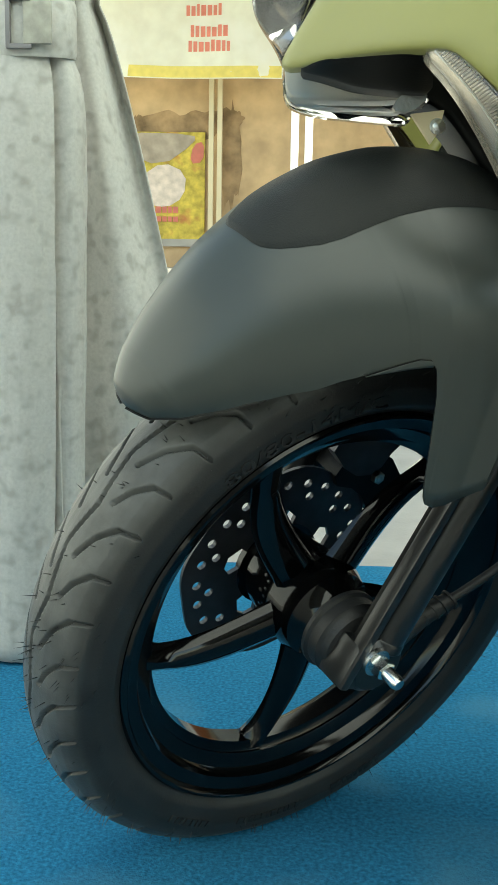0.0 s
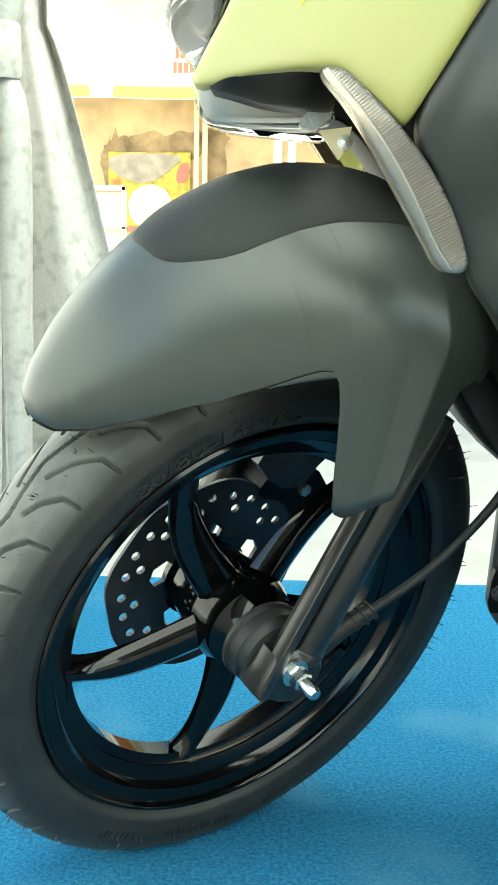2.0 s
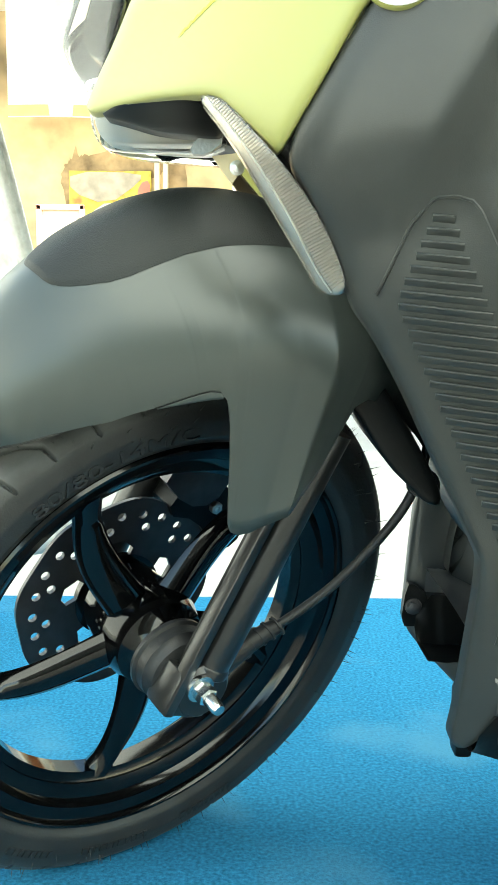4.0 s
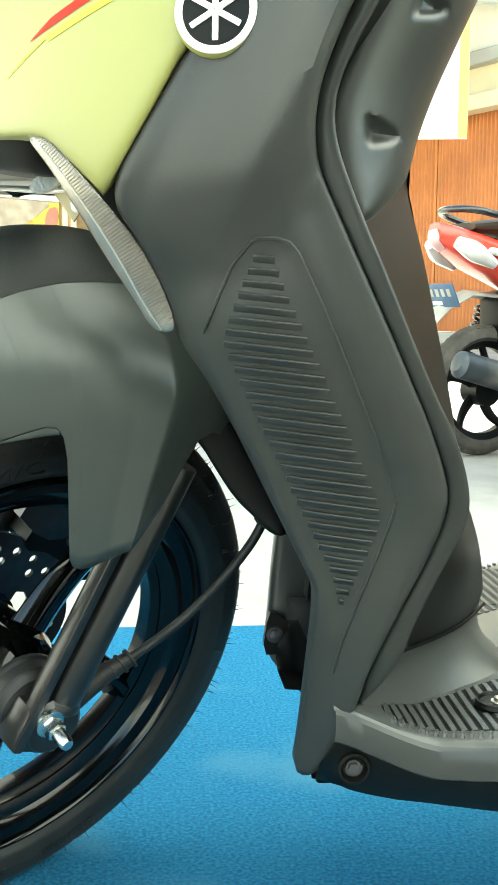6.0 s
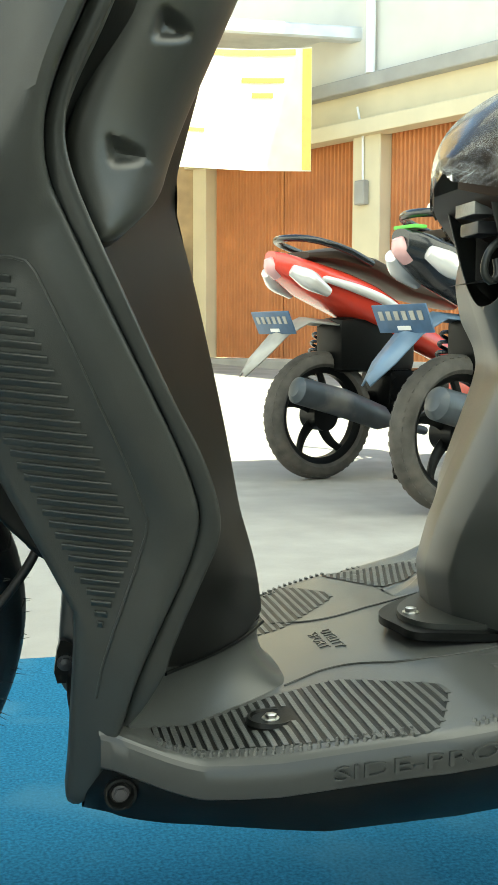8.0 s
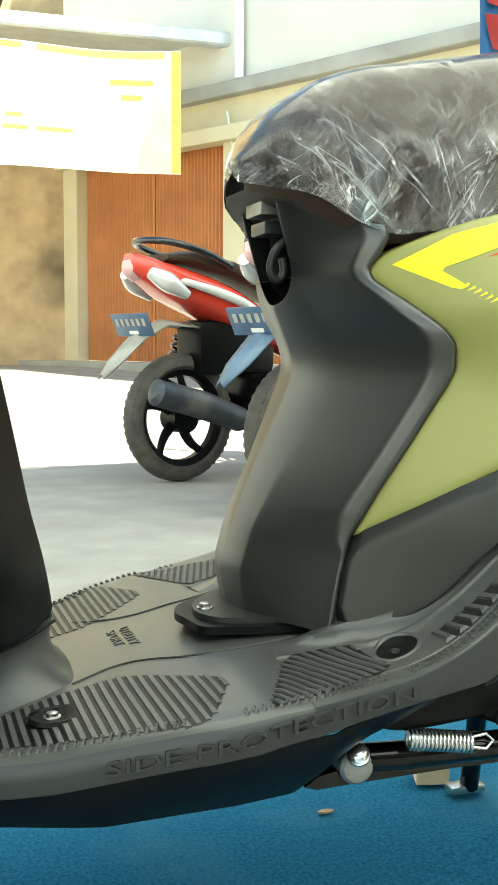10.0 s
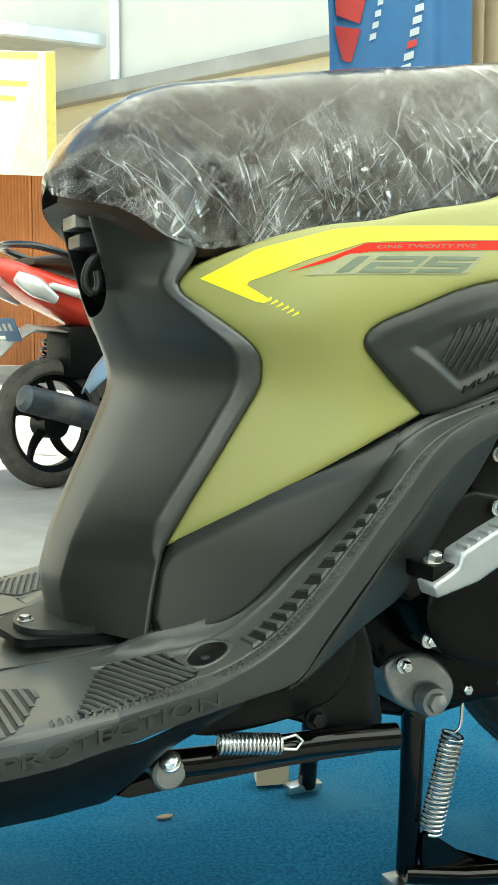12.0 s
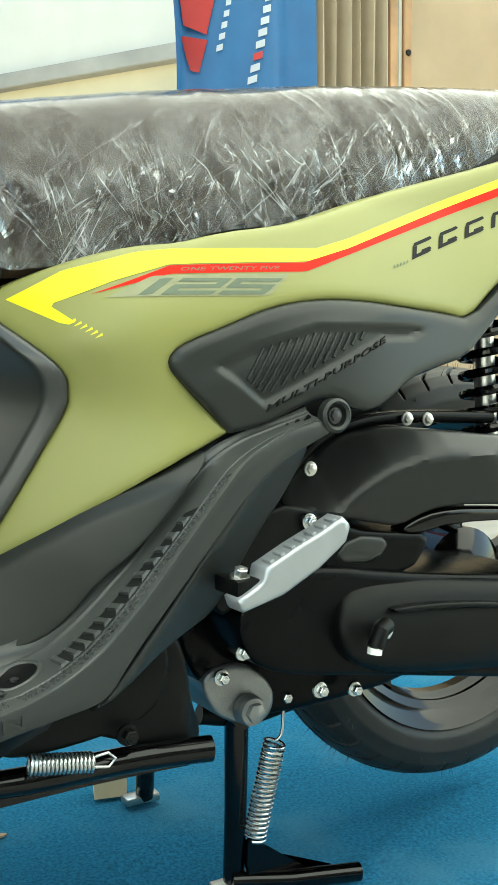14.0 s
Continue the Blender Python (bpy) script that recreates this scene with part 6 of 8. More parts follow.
# a bold name and a small one stand as bars
for i in range(4):
    x, zz = 1.229 + 0.0365 * i, 0.6495 + 0.0118 * i
    for (a0, b0, a1, b1) in (((0.004, 0.012, 0.031, 0.0215), (0.0, 0.0, 0.027, 0.0095), (0.0, 0.0, 0.004, 0.012), (0.012, 0.006, 0.028, 0.0115)) if i != 3 else ((0.004, 0.012, 0.031, 0.0215), (0.0, 0.0, 0.004, 0.012))):
        w = 0.0036
        if abs(a1 - a0) < 0.006:
            decal("name_bar", [(x + a0, zz + b0), (x + a0 + 0.006, zz + b0 + 0.002), (x + a1 + 0.006, zz + b1 + 0.002), (x + a1, zz + b1)], M_black, near_panel)
        else:
            decal("name_bar", [(x + a0, zz + b0), (x + a1, zz + b1), (x + a1 + 0.001, zz + b1 + w), (x + a0 + 0.001, zz + b0 + w)], M_black, near_panel)
for i in range(5):
    x = 1.203 + 0.0044 * i
    decal("small_bar", [(x, 0.6395 + 0.0013 * i), (x + 0.003, 0.6404 + 0.0013 * i), (x + 0.0042, 0.6448 + 0.0013 * i), (x + 0.0012, 0.6440 + 0.0013 * i)], M_decal, near_panel)

# front cowl under the seat: level sections from the side seam round the nose
C_Z = [.303, .316, .341, .382, .424, .472, .510, .524, .543, .556, .578, .597, .606, .617, .632, .655, .675]
C_SEAM = [.822, .824, .828, .836, .855, .880, .899, .904, .902, .894, .873, .854, .851, .859, .866, .862, .852]
C_SEAMY = [.100, .104, .112, .130, .150, .168, .178, .180, .178, .172, .158, .146, .144, .148, .150, .144, .136]
C_FOLD = [.774, .771, .768, .780, .800, .828, .848, .851, .846, .839, .828, .819, .816, .812, .808, .801, .796]
C_FOLDY = [.040, .040, .040, .042, .046, .060, .073, .075, .068, .062, .055, .051, .050, .050, .050, .050, .050]
C_NOSE = [.769, .765, .761, .772, .790, .813, .830, .832, .828, .822, .813, .806, .803, .800, .797, .792, .788]


def along(z, table, blur=0.009):
    """A table over height, its corners eased."""
    o = np.linspace(-2, 2, 13) * blur
    w = np.exp(-(o / blur) ** 2)
    return float((np.interp(z + o, C_Z, table) * w).sum() / w.sum())


OPEN_Z, OPEN_Y = 0.580, 0.047        # the hook opening in the nose: its lower end and half width


def cowl_section(z):
    """One level section of the near half: seam, bevel, hollow, fold, nose; every column keeps its feature."""
    xs_, xf, xn = along(z, C_SEAM, 0.004), along(z, C_FOLD, 0.007), along(z, C_NOSE, 0.009)
    ys_ = min(-float(REAR([(xs_, z)])[0]), along(z, C_SEAMY, 0.006) + 0.012) if z > 0.39 else -float(REAR([(xs_, z)])[0])
    yf = along(z, C_FOLDY, 0.007)
    full = float(np.clip((z - 0.355) / 0.05, 0.25, 1))
    xf = max(xf, xn + 0.004)
    wing = min(0.017, 0.35 * (xs_ - xf)) * full
    nose = [(xn + (xf - xn) * c ** 1.35, -yf * c) for c in np.linspace(1, 0, 27)]
    corners = [(xs_ + 0.001, -ys_ + 0.010, 3), (xs_ - 0.0015, -ys_ - 0.0015 * full, 2), (xs_ - 0.006, -ys_ - 0.002 * full, 4), (xs_ - wing - 0.002, -ys_ + 0.007 * full, 14), (xf, -yf, 0)]
    out = []
    for (x0, y0, k), (x1, y1, _) in zip(corners, corners[1:]):
        out += [(x0 + (x1 - x0) * i / k, y0 + (y1 - y0) * i / k) for i in range(k)]
    out += nose
    P_ = np.array(out)
    P_[1:-1] = 0.06 * P_[:-2] + 0.88 * P_[1:-1] + 0.06 * P_[2:]
    if z > OPEN_Z:
        h = min(1.0, (z - OPEN_Z) / 0.040)
        yo = OPEN_Y * math.sqrt(max(0.0, 1 - (1 - h) ** 2))
        k0 = 24
        tail = P_[k0:]
        d = np.interp(-yo, tail[:, 1], np.arange(len(tail)))
        idx = np.linspace(0, d, len(tail))
        P_[k0:] = np.stack([np.interp(idx, np.arange(len(tail)), tail[:, c]) for c in (0, 1)], 1)
    return P_


zz = np.r_[np.linspace(0.303, OPEN_Z, 72), OPEN_Z + 0.040 * np.linspace(0.02, 1, 22) ** 2, np.linspace(0.626, 0.675, 14)]
rowsP = [cowl_section(z) for z in zz]
NC = len(rowsP[0])
V, F = [], []
for sd in (1, -1):
    k = len(V)
    for z, row in zip(zz, rowsP):
        V += [(x, sd * y, z) for x, y in row]
        x, y = row[-1]
        back = float(np.clip((z - OPEN_Z) / 0.003, 0, 1))
        V += [(x + 0.002 * back, sd * (y - 0.004 * back * 0), z - 0.001 * back), (x + 0.030 * back, sd * (y - 0.012 * back), z)]
    m = NC + 2
    F += [(k + a * m + b, k + a * m + b + 1, k + (a + 1) * m + b + 1, k + (a + 1) * m + b) for a in range(len(zz) - 1) for b in range(NC - 1 + (2 if zz[a] >= OPEN_Z else 0))]
bm = bmesh.new()
vs_ = [bm.verts.new(v) for v in V]
for f in F:
    bm.faces.new([vs_[i] for i in f])
bmesh.ops.remove_doubles(bm, verts=bm.verts, dist=0.00008)
bmesh.ops.dissolve_degenerate(bm, dist=0.00005, edges=bm.edges)
cowl = part("seat_cowl", bm, M_cowl, scooter, "dark grey moulded cowl under the seat")
cowl.data.set_sharp_from_angle(angle=radians(175))
# hook recess
V, F = [], []
for z in np.linspace(0.578, 0.672, 20):
    h = float(np.clip((z - 0.578) / 0.03, 0, 1)) ** 0.5
    for a in np.linspace(-1, 1, 17):
        V.append((0.846 - 0.020 * abs(a) ** 4, a * 0.047, z))
F = [(j * 17 + i, j * 17 + i + 1, (j + 1) * 17 + i + 1, (j + 1) * 17 + i) for j in range(19) for i in range(16)]
mesh_object("hook_recess", V, F, M_black, scooter, "black hollow behind the bag hook")
hp = [(0.818, -0.040, 0.640), (0.800, -0.042, 0.630), (0.793, -0.043, 0.612), (0.797, -0.043, 0.601), (0.804, -0.043, 0.600), (0.808, -0.042, 0.608), (0.806, -0.041, 0.620)]
part("bag_hook", tube_bm(resample(soften(hp, 2, False), 0.004, False), 0.0036, 10), M_matt, scooter, "black bag hook")
part("seat_hinge", box_bm((0.026, 0.044, 0.018), (0.803, -0.008, 0.668), 0.002), M_alu, scooter, "bare metal seat hinge plate")
part("hinge_plate", box_bm((0.024, 0.040, 0.012), (0.806, -0.008, 0.648), 0.003), M_disc, scooter, "black hinge block")
# lower side cover
LOWER = pairs("0.835,0.3845 0.872,0.4110 0.905,0.4335 0.940,0.4515 0.985,0.4745 1.006,0.4865 0.972,0.444 0.945,0.407 0.915,0.378 0.896,0.348 0.877,0.328 0.854,0.316 0.822,0.306")
LOWER_TOP = np.array(LOWER[:6])


def lower_relief(P, d):
    """The cover's upper edge is bevelled towards the body."""
    below = np.interp(P[:, 0], LOWER_TOP[:, 0], LOWER_TOP[:, 1]) - P[:, 1]
    return 0.001 - 0.0075 * np.clip(below / 0.011, 0, 1)


for sd in (1, -1):
    panel("lower_cover", LOWER, lambda P: REAR(P) - 0.001, M_matt, scooter, "dark grey lower side cover", relief=lower_relief, edge=0.0016, depth=0.02, step=0.004, side=sd, times=1)
# swooping rear of the footboard: stations of its inner edge, its ridge and its lower edge
ST_IN = np.array([(.762, -.100, .2882), (.780, -.112, .2910), (.796, -.122, .2965), (.808, -.130, .3050), (.822, -.142, .3150), (.838, -.152, .3185), (.852, -.160, .3235), (.866, -.169, .3315), (.878, -.176, .3400), (.893, -.186, .3530), (.915, -.197, .3760), (.932, -.205, .3945), (.950, -.212, .4180), (.967, -.218, .4400), (.985, -.224, .4660), (1.015, -.232, .4910), (1.055, -.238, .5030), (1.100, -.248, .5200)])
ST_RIDGE = np.array([(.750, -.2478, .2845), (.766, -.2495, .2875), (.786, -.2512, .2911), (.804, -.2528, .2951), (.829, -.2547, .3004), (.850, -.2562, .3082), (.872, -.2584, .3195), (.895, -.2610, .3360), (.910, -.2624, .3510), (.931, -.2643, .3732), (.9555, -.266, .4026), (.968, -.266, .4173), (.9886, -.266, .4407), (1.009, -.266, .4645), (1.025, -.266, .4797), (1.042, -.2654, .4882), (1.071, -.264, .5020), (1.108, -.262, .5080)])
ST_LOW = np.array([(.750, -.2478, .2590), (.766, -.2495, .2640), (.786, -.2512, .2698), (.804, -.2528, .2745), (.829, -.2547, .2801), (.850, -.2562, .2848), (.874, -.2584, .2900), (.899, -.2614, .2961), (.913, -.2625, .3180), (.930, -.2640, .3400), (.955, -.266, .3700), (.970, -.266, .3870), (.992, -.266, .4125), (1.015, -.266, .4391), (1.030, -.266, .4540), (1.045, -.2652, .4673), (1.077, -.2637, .4822), (1.112, -.262, .4970)])
ST_N = len(ST_RIDGE)


def station(table, s):
    """A station table at a place along the step, its corners eased."""
    o = np.linspace(-0.5, 0.5, 7)
    return np.array([np.mean(np.interp(np.clip(s + o, 0, ST_N - 1), np.arange(ST_N), table[:, c])) for c in range(3)])


def step_spot(s, u, up=0.0):
    """A point of the tread: s along its stations, u from the inner edge (0) to the ridge (1), up off the surface."""
    a, b = station(ST_IN, s), station(ST_RIDGE, s)
    t = station(ST_RIDGE, min(s + 0.3, ST_N - 1)) - station(ST_RIDGE, max(s - 0.3, 0))
    nrm = np.cross(t, b - a)
    nrm = nrm / np.linalg.norm(nrm) * (-1 if nrm[1] > 0 else 1)
    sag = 0.0135 * math.sin(math.pi * min(1.0, u) ** 0.62) * float(np.interp(s, [0, 1.5, 3, 4.5, 7, 10, 17], [0, 0.1, 0.5, 1, 0.9, 0.5, 0.3]))
    lip = 0.0012 * math.exp(-((u - 0.20) / 0.03) ** 2) - 0.0010 * math.exp(-((u - 0.755) / 0.012) ** 2)
    return a + (b - a) * u + nrm * (up - sag + lip)


def wall_spot(s, v):
    """A point of the step's smooth outer side: v from the ridge (0) to the lower edge (1)."""
    a, b = station(ST_RIDGE, s), station(ST_LOW, s)
    return a + (b - a) * v + np.array((0, -0.0022 * math.sin(math.pi * v) ** 0.7, 0))


SS = np.linspace(0.5, ST_N - 1, 120)
UU = np.r_[-0.12, np.linspace(0, 0.14, 6), np.linspace(0.16, 0.26, 8), np.linspace(0.30, 0.72, 12), np.linspace(0.73, 0.78, 7), np.linspace(0.80, 0.97, 6)]
for sd in (1, -1):
    V, F = [], []
    for s in SS:
        V += [tuple(step_spot(s, max(u, 0.0)) + (np.array((0, 0.02, -0.004)) if u < 0 else 0)) for u in UU]
        r, w = step_spot(s, 1.0), wall_spot(s, 0.07)
        V += [tuple(r + np.array((0, 0.0008, -0.0004))), tuple(0.45 * r + 0.55 * w + np.array((0, -0.0004, 0.0003))), tuple(w)]
    m = len(UU) + 3
    F = [(j * m + i, j * m + i + 1, (j + 1) * m + i + 1, (j + 1) * m + i) for j in range(len(SS) - 1) for i in range(m - 1)]
    step_top = mesh_object("step_top", [(x, sd * y, z) for x, y, z in V], F, M_floor, footboard, "ribbed upswept rear step")
    V, vv = [], np.r_[np.linspace(0.06, 0.94, 9), 0.98, 1.0]
    for s in SS:
        V += [tuple(wall_spot(s, v)) for v in vv]
        V.append(tuple(wall_spot(s, 1.0) + np.array((0.004, 0.030, 0.006))))
    m = len(vv) + 1
    F = [(j * m + i, j * m + i + 1, (j + 1) * m + i + 1, (j + 1) * m + i) for j in range(len(SS) - 1) for i in range(m - 1)]
    mesh_object("step_side", [(x, sd * y, z) for x, y, z in V], F, M_step, footboard, "smooth upswept step side")
# slanted ribs before the hole, across the footboard's end and the foot of the step
GRID = np.array([step_spot(s, u) for s in np.linspace(0.5, 7, 66) for u in np.linspace(0, 1, 41)])


def tread_z(x, y):
    """The walking surface's height where the footboard runs into the step."""
    y = abs(y)
    if x < 0.771 - 0.091 * (y - 0.106):
        return floor_z(x)
    d = np.hypot(GRID[:, 0] - x, GRID[:, 1] + y)
    near = np.argsort(d)[:14]
    A = np.c_[np.ones(14), GRID[near, 0] - x, GRID[near, 1] + y]
    return float(np.linalg.lstsq(A, GRID[near, 2], rcond=None)[0][0])


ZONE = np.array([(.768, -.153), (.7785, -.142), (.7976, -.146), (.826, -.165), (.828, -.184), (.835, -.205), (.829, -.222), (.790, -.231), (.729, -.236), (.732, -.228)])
# groove shade again, a black sheet laid over the tread
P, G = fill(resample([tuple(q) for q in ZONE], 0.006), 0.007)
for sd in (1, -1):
    mesh_object("rib_bed", [(q[0], sd * q[1], tread_z(*q) + 0.0006) for q in P], G, M_black, footboard, "black sheet painted as shade between the ribs")
for i in range(26):
    x0 = 0.706 + 0.0076 * i
    q = np.array([(x0 - 0.30 * (y + 0.15), y) for y in np.linspace(-0.245, -0.145, 160)])
    ok = np.nonzero(inside(q, ZONE))[0]
    if len(ok) < 10:
        continue
    line = q[ok[0]:ok[-1] + 1][np.linspace(0, ok[-1] - ok[0], 7).astype(int)]
    for sd in (1, -1):
        bm = bmesh.new()
        rows_ = []
        for k, (x, y) in enumerate(line):
            e = 0.5 if k in (0, 6) else 1.0
            rows_.append([bm.verts.new((x + o, sd * y, tread_z(x, y) + h * e)) for o, h in ((-0.0026, -0.001), (-0.0019, 0.0020), (0.0019, 0.0020), (0.0026, -0.001))])
        for R0, R1 in zip(rows_, rows_[1:]):
            for k in range(3):
                bm.faces.new((R0[k], R0[k + 1], R1[k + 1], R1[k]))
        part("rib", bm, M_rib, footboard, "", False)
# oval drain hole, leaning across the tread
def hole_ring(grow, up):
    turn = [2 * math.pi * k / 36 for k in range(36)]
    return [tuple(step_spot(5.14 + 0.87 * grow * math.cos(a), 0.385 + grow * (0.155 * math.sin(a) - 0.055 * math.cos(a)), up)) for a in turn]


def rings(stack):
    return [(j * 36 + k, j * 36 + (k + 1) % 36, (j + 1) * 36 + (k + 1) % 36, (j + 1) * 36 + k) for j in range(len(stack) - 1) for k in range(36)]


stack = [(1.24, 0.0002), (1.12, 0.0014), (1.02, 0.0012), (0.97, 0.0004)]
mesh_object("drain_rim", [p for g, h in stack for p in hole_ring(g, h)], rings(stack), M_floor, footboard, "rounded rim of the drain hole")
stack = [(1.0, 0.0006), (0.5, 0.0006), (0.03, 0.0006)]
mesh_object("drain_hole", [p for g, h in stack for p in hole_ring(g, h)], rings(stack), M_black, footboard, "dark drain hole")
part("drain_screw", lathe_bm([(0.0, 0.004), (0.002, 0.004), (0.003, 0.002)], 10, axis="z"), M_disc, footboard, matrix=Matrix.Translation(tuple(step_spot(4.9, 0.45, 0.001))))
# rungs climbing the tread, with a dark sheet painting shade into their pockets
M_pocket_shade = material("shaded_pocket_plastic", (0.012, 0.0132, 0.0125), 0.55, vary=0.1, scale=40, grain=0.2, grain_scale=600, spec=0.2)
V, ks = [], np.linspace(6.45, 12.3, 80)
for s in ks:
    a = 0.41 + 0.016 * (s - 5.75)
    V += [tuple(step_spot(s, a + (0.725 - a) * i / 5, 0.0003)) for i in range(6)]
mesh_object("rung_shade", V, [(j * 6 + i, j * 6 + i + 1, (j + 1) * 6 + i + 1, (j + 1) * 6 + i) for j in range(len(ks) - 1) for i in range(5)], M_pocket_shade, footboard, "dark sheet painted as shade between the rungs")
for i in range(12):
    s0 = 6.52 + 0.50 * i
    u0 = 0.39 + 0.016 * (s0 - 5.75)
    bm = bmesh.new()
    rows_ = []
    for u, h, a, b, lean in ((u0, 0.0010, -0.10, 0.20, 0.0), (u0 + 0.05, 0.0028, -0.09, 0.18, -0.04), (0.66, 0.0030, -0.09, 0.16, -0.16), (0.70, 0.0030, -0.12, 0.20, -0.22), (0.735, 0.0014, -0.22, 0.24, -0.26)):
        rows_.append([bm.verts.new(tuple(step_spot(s0 + o + lean, u, q))) for o, q in ((a, -0.0006), (a + 0.05, h), (b - 0.05, h), (b, -0.0006))])
    for R0, R1 in zip(rows_, rows_[1:]):
        for k in range(3):
            bm.faces.new((R0[k], R0[k + 1], R1[k + 1], R1[k]))
    bm.faces.new(rows_[0])
    bm.faces.new(rows_[-1][::-1])
    part("step_rib", bm, M_floor, footboard, "", False)
# pairs of small three-sided studs beside the ridge
V, F = [], []
for i in range(60):
    s0 = 1.1 + 0.205 * i
    if 3.8 < s0 < 4.3:
        continue
    for u, d in ((0.83, 0.0), (0.905, 0.06)):
        k = len(V)
        w = 0.085
        V += [tuple(step_spot(s0 + d - w, u - 0.030, 0.0002)), tuple(step_spot(s0 + d + w, u - 0.010, 0.0002)), tuple(step_spot(s0 + d - 0.2 * w, u + 0.034, 0.0002)), tuple(step_spot(s0 + d + 0.3 * w, u - 0.006, 0.0024))]
        F += [(k, k + 1, k + 3), (k + 1, k + 2, k + 3), (k + 2, k, k + 3)]
tagged(mesh_object("step_studs", V, F, M_rib, footboard, "small three-sided studs", False), kind="stuff")
STEP = skin([(.847, -.175, .31), (.905, -.195, .358), (.955, -.215, .411), (1.0, -.228, .46), (1.06, -.238, .502), (1.111, -.25, .527), (.899, -.260, .30), (.943, -.266, .33), (.981, -.268, .365), (1.026, -.266, .421), (1.085, -.262, .48)])
# black bracket behind the step's lower edge
panel("step_bracket", pairs("0.815,0.262 0.850,0.280 0.900,0.292 0.950,0.312 0.985,0.318 0.975,0.262 0.930,0.246 0.860,0.240 0.830,0.244"), lambda P: np.full(len(P), -0.205), M_black, scooter, "black bracket below the step", edge=0.003, depth=0.02, step=0.012)
for i in range(4):
    x, zz = 1.062 + 0.009 * i, 0.494 + 0.0035 * i
    part("step_rib", box_bm((0.0035, 0.0024, 0.015), (0, 0, 0), 0.0006), M_black, footboard, "", True, Matrix.Translation((x, float(STEP([(x, zz)])[0]) - 0.001, zz)) @ Matrix.Rotation(radians(42), 4, "Y"))
part("step_eye", lathe_bm([(0.004, 0.015), (-0.004, 0.015), (-0.006, 0.0125), (-0.004, 0.010), (0.002, 0.0095)], 28), M_matt, footboard, "round screw eye", matrix=Matrix.Translation((1.113, -0.262, 0.510)))
bolt("eye_screw", (1.113, -0.262, 0.510), 0.005, 0.004, footboard, M_disc)
# dark inner wing below the step
panel("step_wing", pairs("0.880,0.284 0.900,0.295 0.925,0.324 0.953,0.357 0.978,0.388 1.005,0.422 1.022,0.443 1.043,0.462 1.072,0.477 1.112,0.490 1.085,0.44 1.058,0.41 1.030,0.365 1.014,0.342 0.985,0.333 0.955,0.322 0.92,0.300"), lambda P: -0.258 + 0.5 * np.clip(P[:, 0] - 0.91 - (P[:, 1] - 0.30) * 0.82, 0, 1), M_matt, scooter, "black wing below the step", edge=0.003, depth=0.02, step=0.008)
# cargo panel with ribs
MP = pairs("0.970,0.555 0.973,0.565 0.987,0.574 1.017,0.585 1.061,0.602 1.107,0.610 1.155,0.610 1.209,0.604 1.259,0.600 1.294,0.595 1.337,0.625 1.37,0.655 1.38,0.63 1.338,0.606 1.300,0.574 1.278,0.558 1.232,0.547 1.202,0.538 1.169,0.516 1.143,0.511 1.121,0.525 1.098,0.523 1.067,0.509 1.046,0.501 1.024,0.497 1.023,0.497 1.023,0.497 1.022,0.498 0.978,0.544")
MPR = np.array(pairs("1.005,0.553 1.037,0.569 1.104,0.588 1.192,0.588 1.236,0.586 1.214,0.575 1.176,0.573 1.052,0.517"))
MPI = np.array(pairs("1.022,0.552 1.053,0.569 1.103,0.581 1.166,0.582 1.052,0.528"))


def mp_relief(P, d):
    e = edge_distance(P, MPR)
    return np.where(inside(P, MPR), 0.0045 * np.clip(e / 0.006, 0, 1), 0.0) - 0.004 * np.exp(-((P[:, 1] - 0.53 - 0.38 * (P[:, 0] - 1.0)) / 0.02) ** 2)


for sd in (1, -1):
    cargo = panel("cargo_panel", MP, lambda P: REAR(P) - 0.006, M_matt, scooter, "black moulded panel with raised ribs", relief=mp_relief, edge=0.006, depth=0.03, step=0.0034 if sd == 1 else 0.012, side=sd, times=1)
    if sd == 1:
        near_cargo = cargo
x = 1.028
while x < 1.165:
    seg = [(x + 0.55 * t, 0.528 + 0.9 * t) for t in np.linspace(0, 0.075, 60)]
    ok = [q for q in seg if inside(np.array([q]), MPI)[0]]
    if len(ok) > 6:
        a, b = np.array(ok[0]), np.array(ok[-1])
        pts = np.array([a + (b - a) * t for t in np.linspace(0, 1, 4)])
        yy = REAR(pts) - 0.006 + mp_relief(pts, None) - 0.0008
        part("rib", tube_bm([(p[0], v, p[1]) for p, v in zip(pts, yy)], 0.0016, 6), M_matt, near_cargo)
    x += 0.0072
W, G = words("MULTI-PURPOSE", 1.0, 0.0)
W = W[:, :2] - W[:, :2].min(0)
W = W / W.max(0)
P = np.array([1.052, 0.5145]) + W[:, :1] * np.array([0.124, 0.058]) + W[:, 1:] * np.array([0.003, 0.0058])
yy = REAR(P) - 0.006 + mp_relief(P, None) - 0.0022
VV = [(a[0], b, a[1]) for a, b in zip(P, yy)] + [(a[0], b + 0.003, a[1]) for a, b in zip(P, yy)]
k = len(P)
mesh_object("panel_lettering", VV, list(G) + [tuple(i + k for i in g) for g in G] + [(a, b, b + k, a + k) for a, b in rim_edges(G)], M_black, near_cargo, "raised lettering", False)

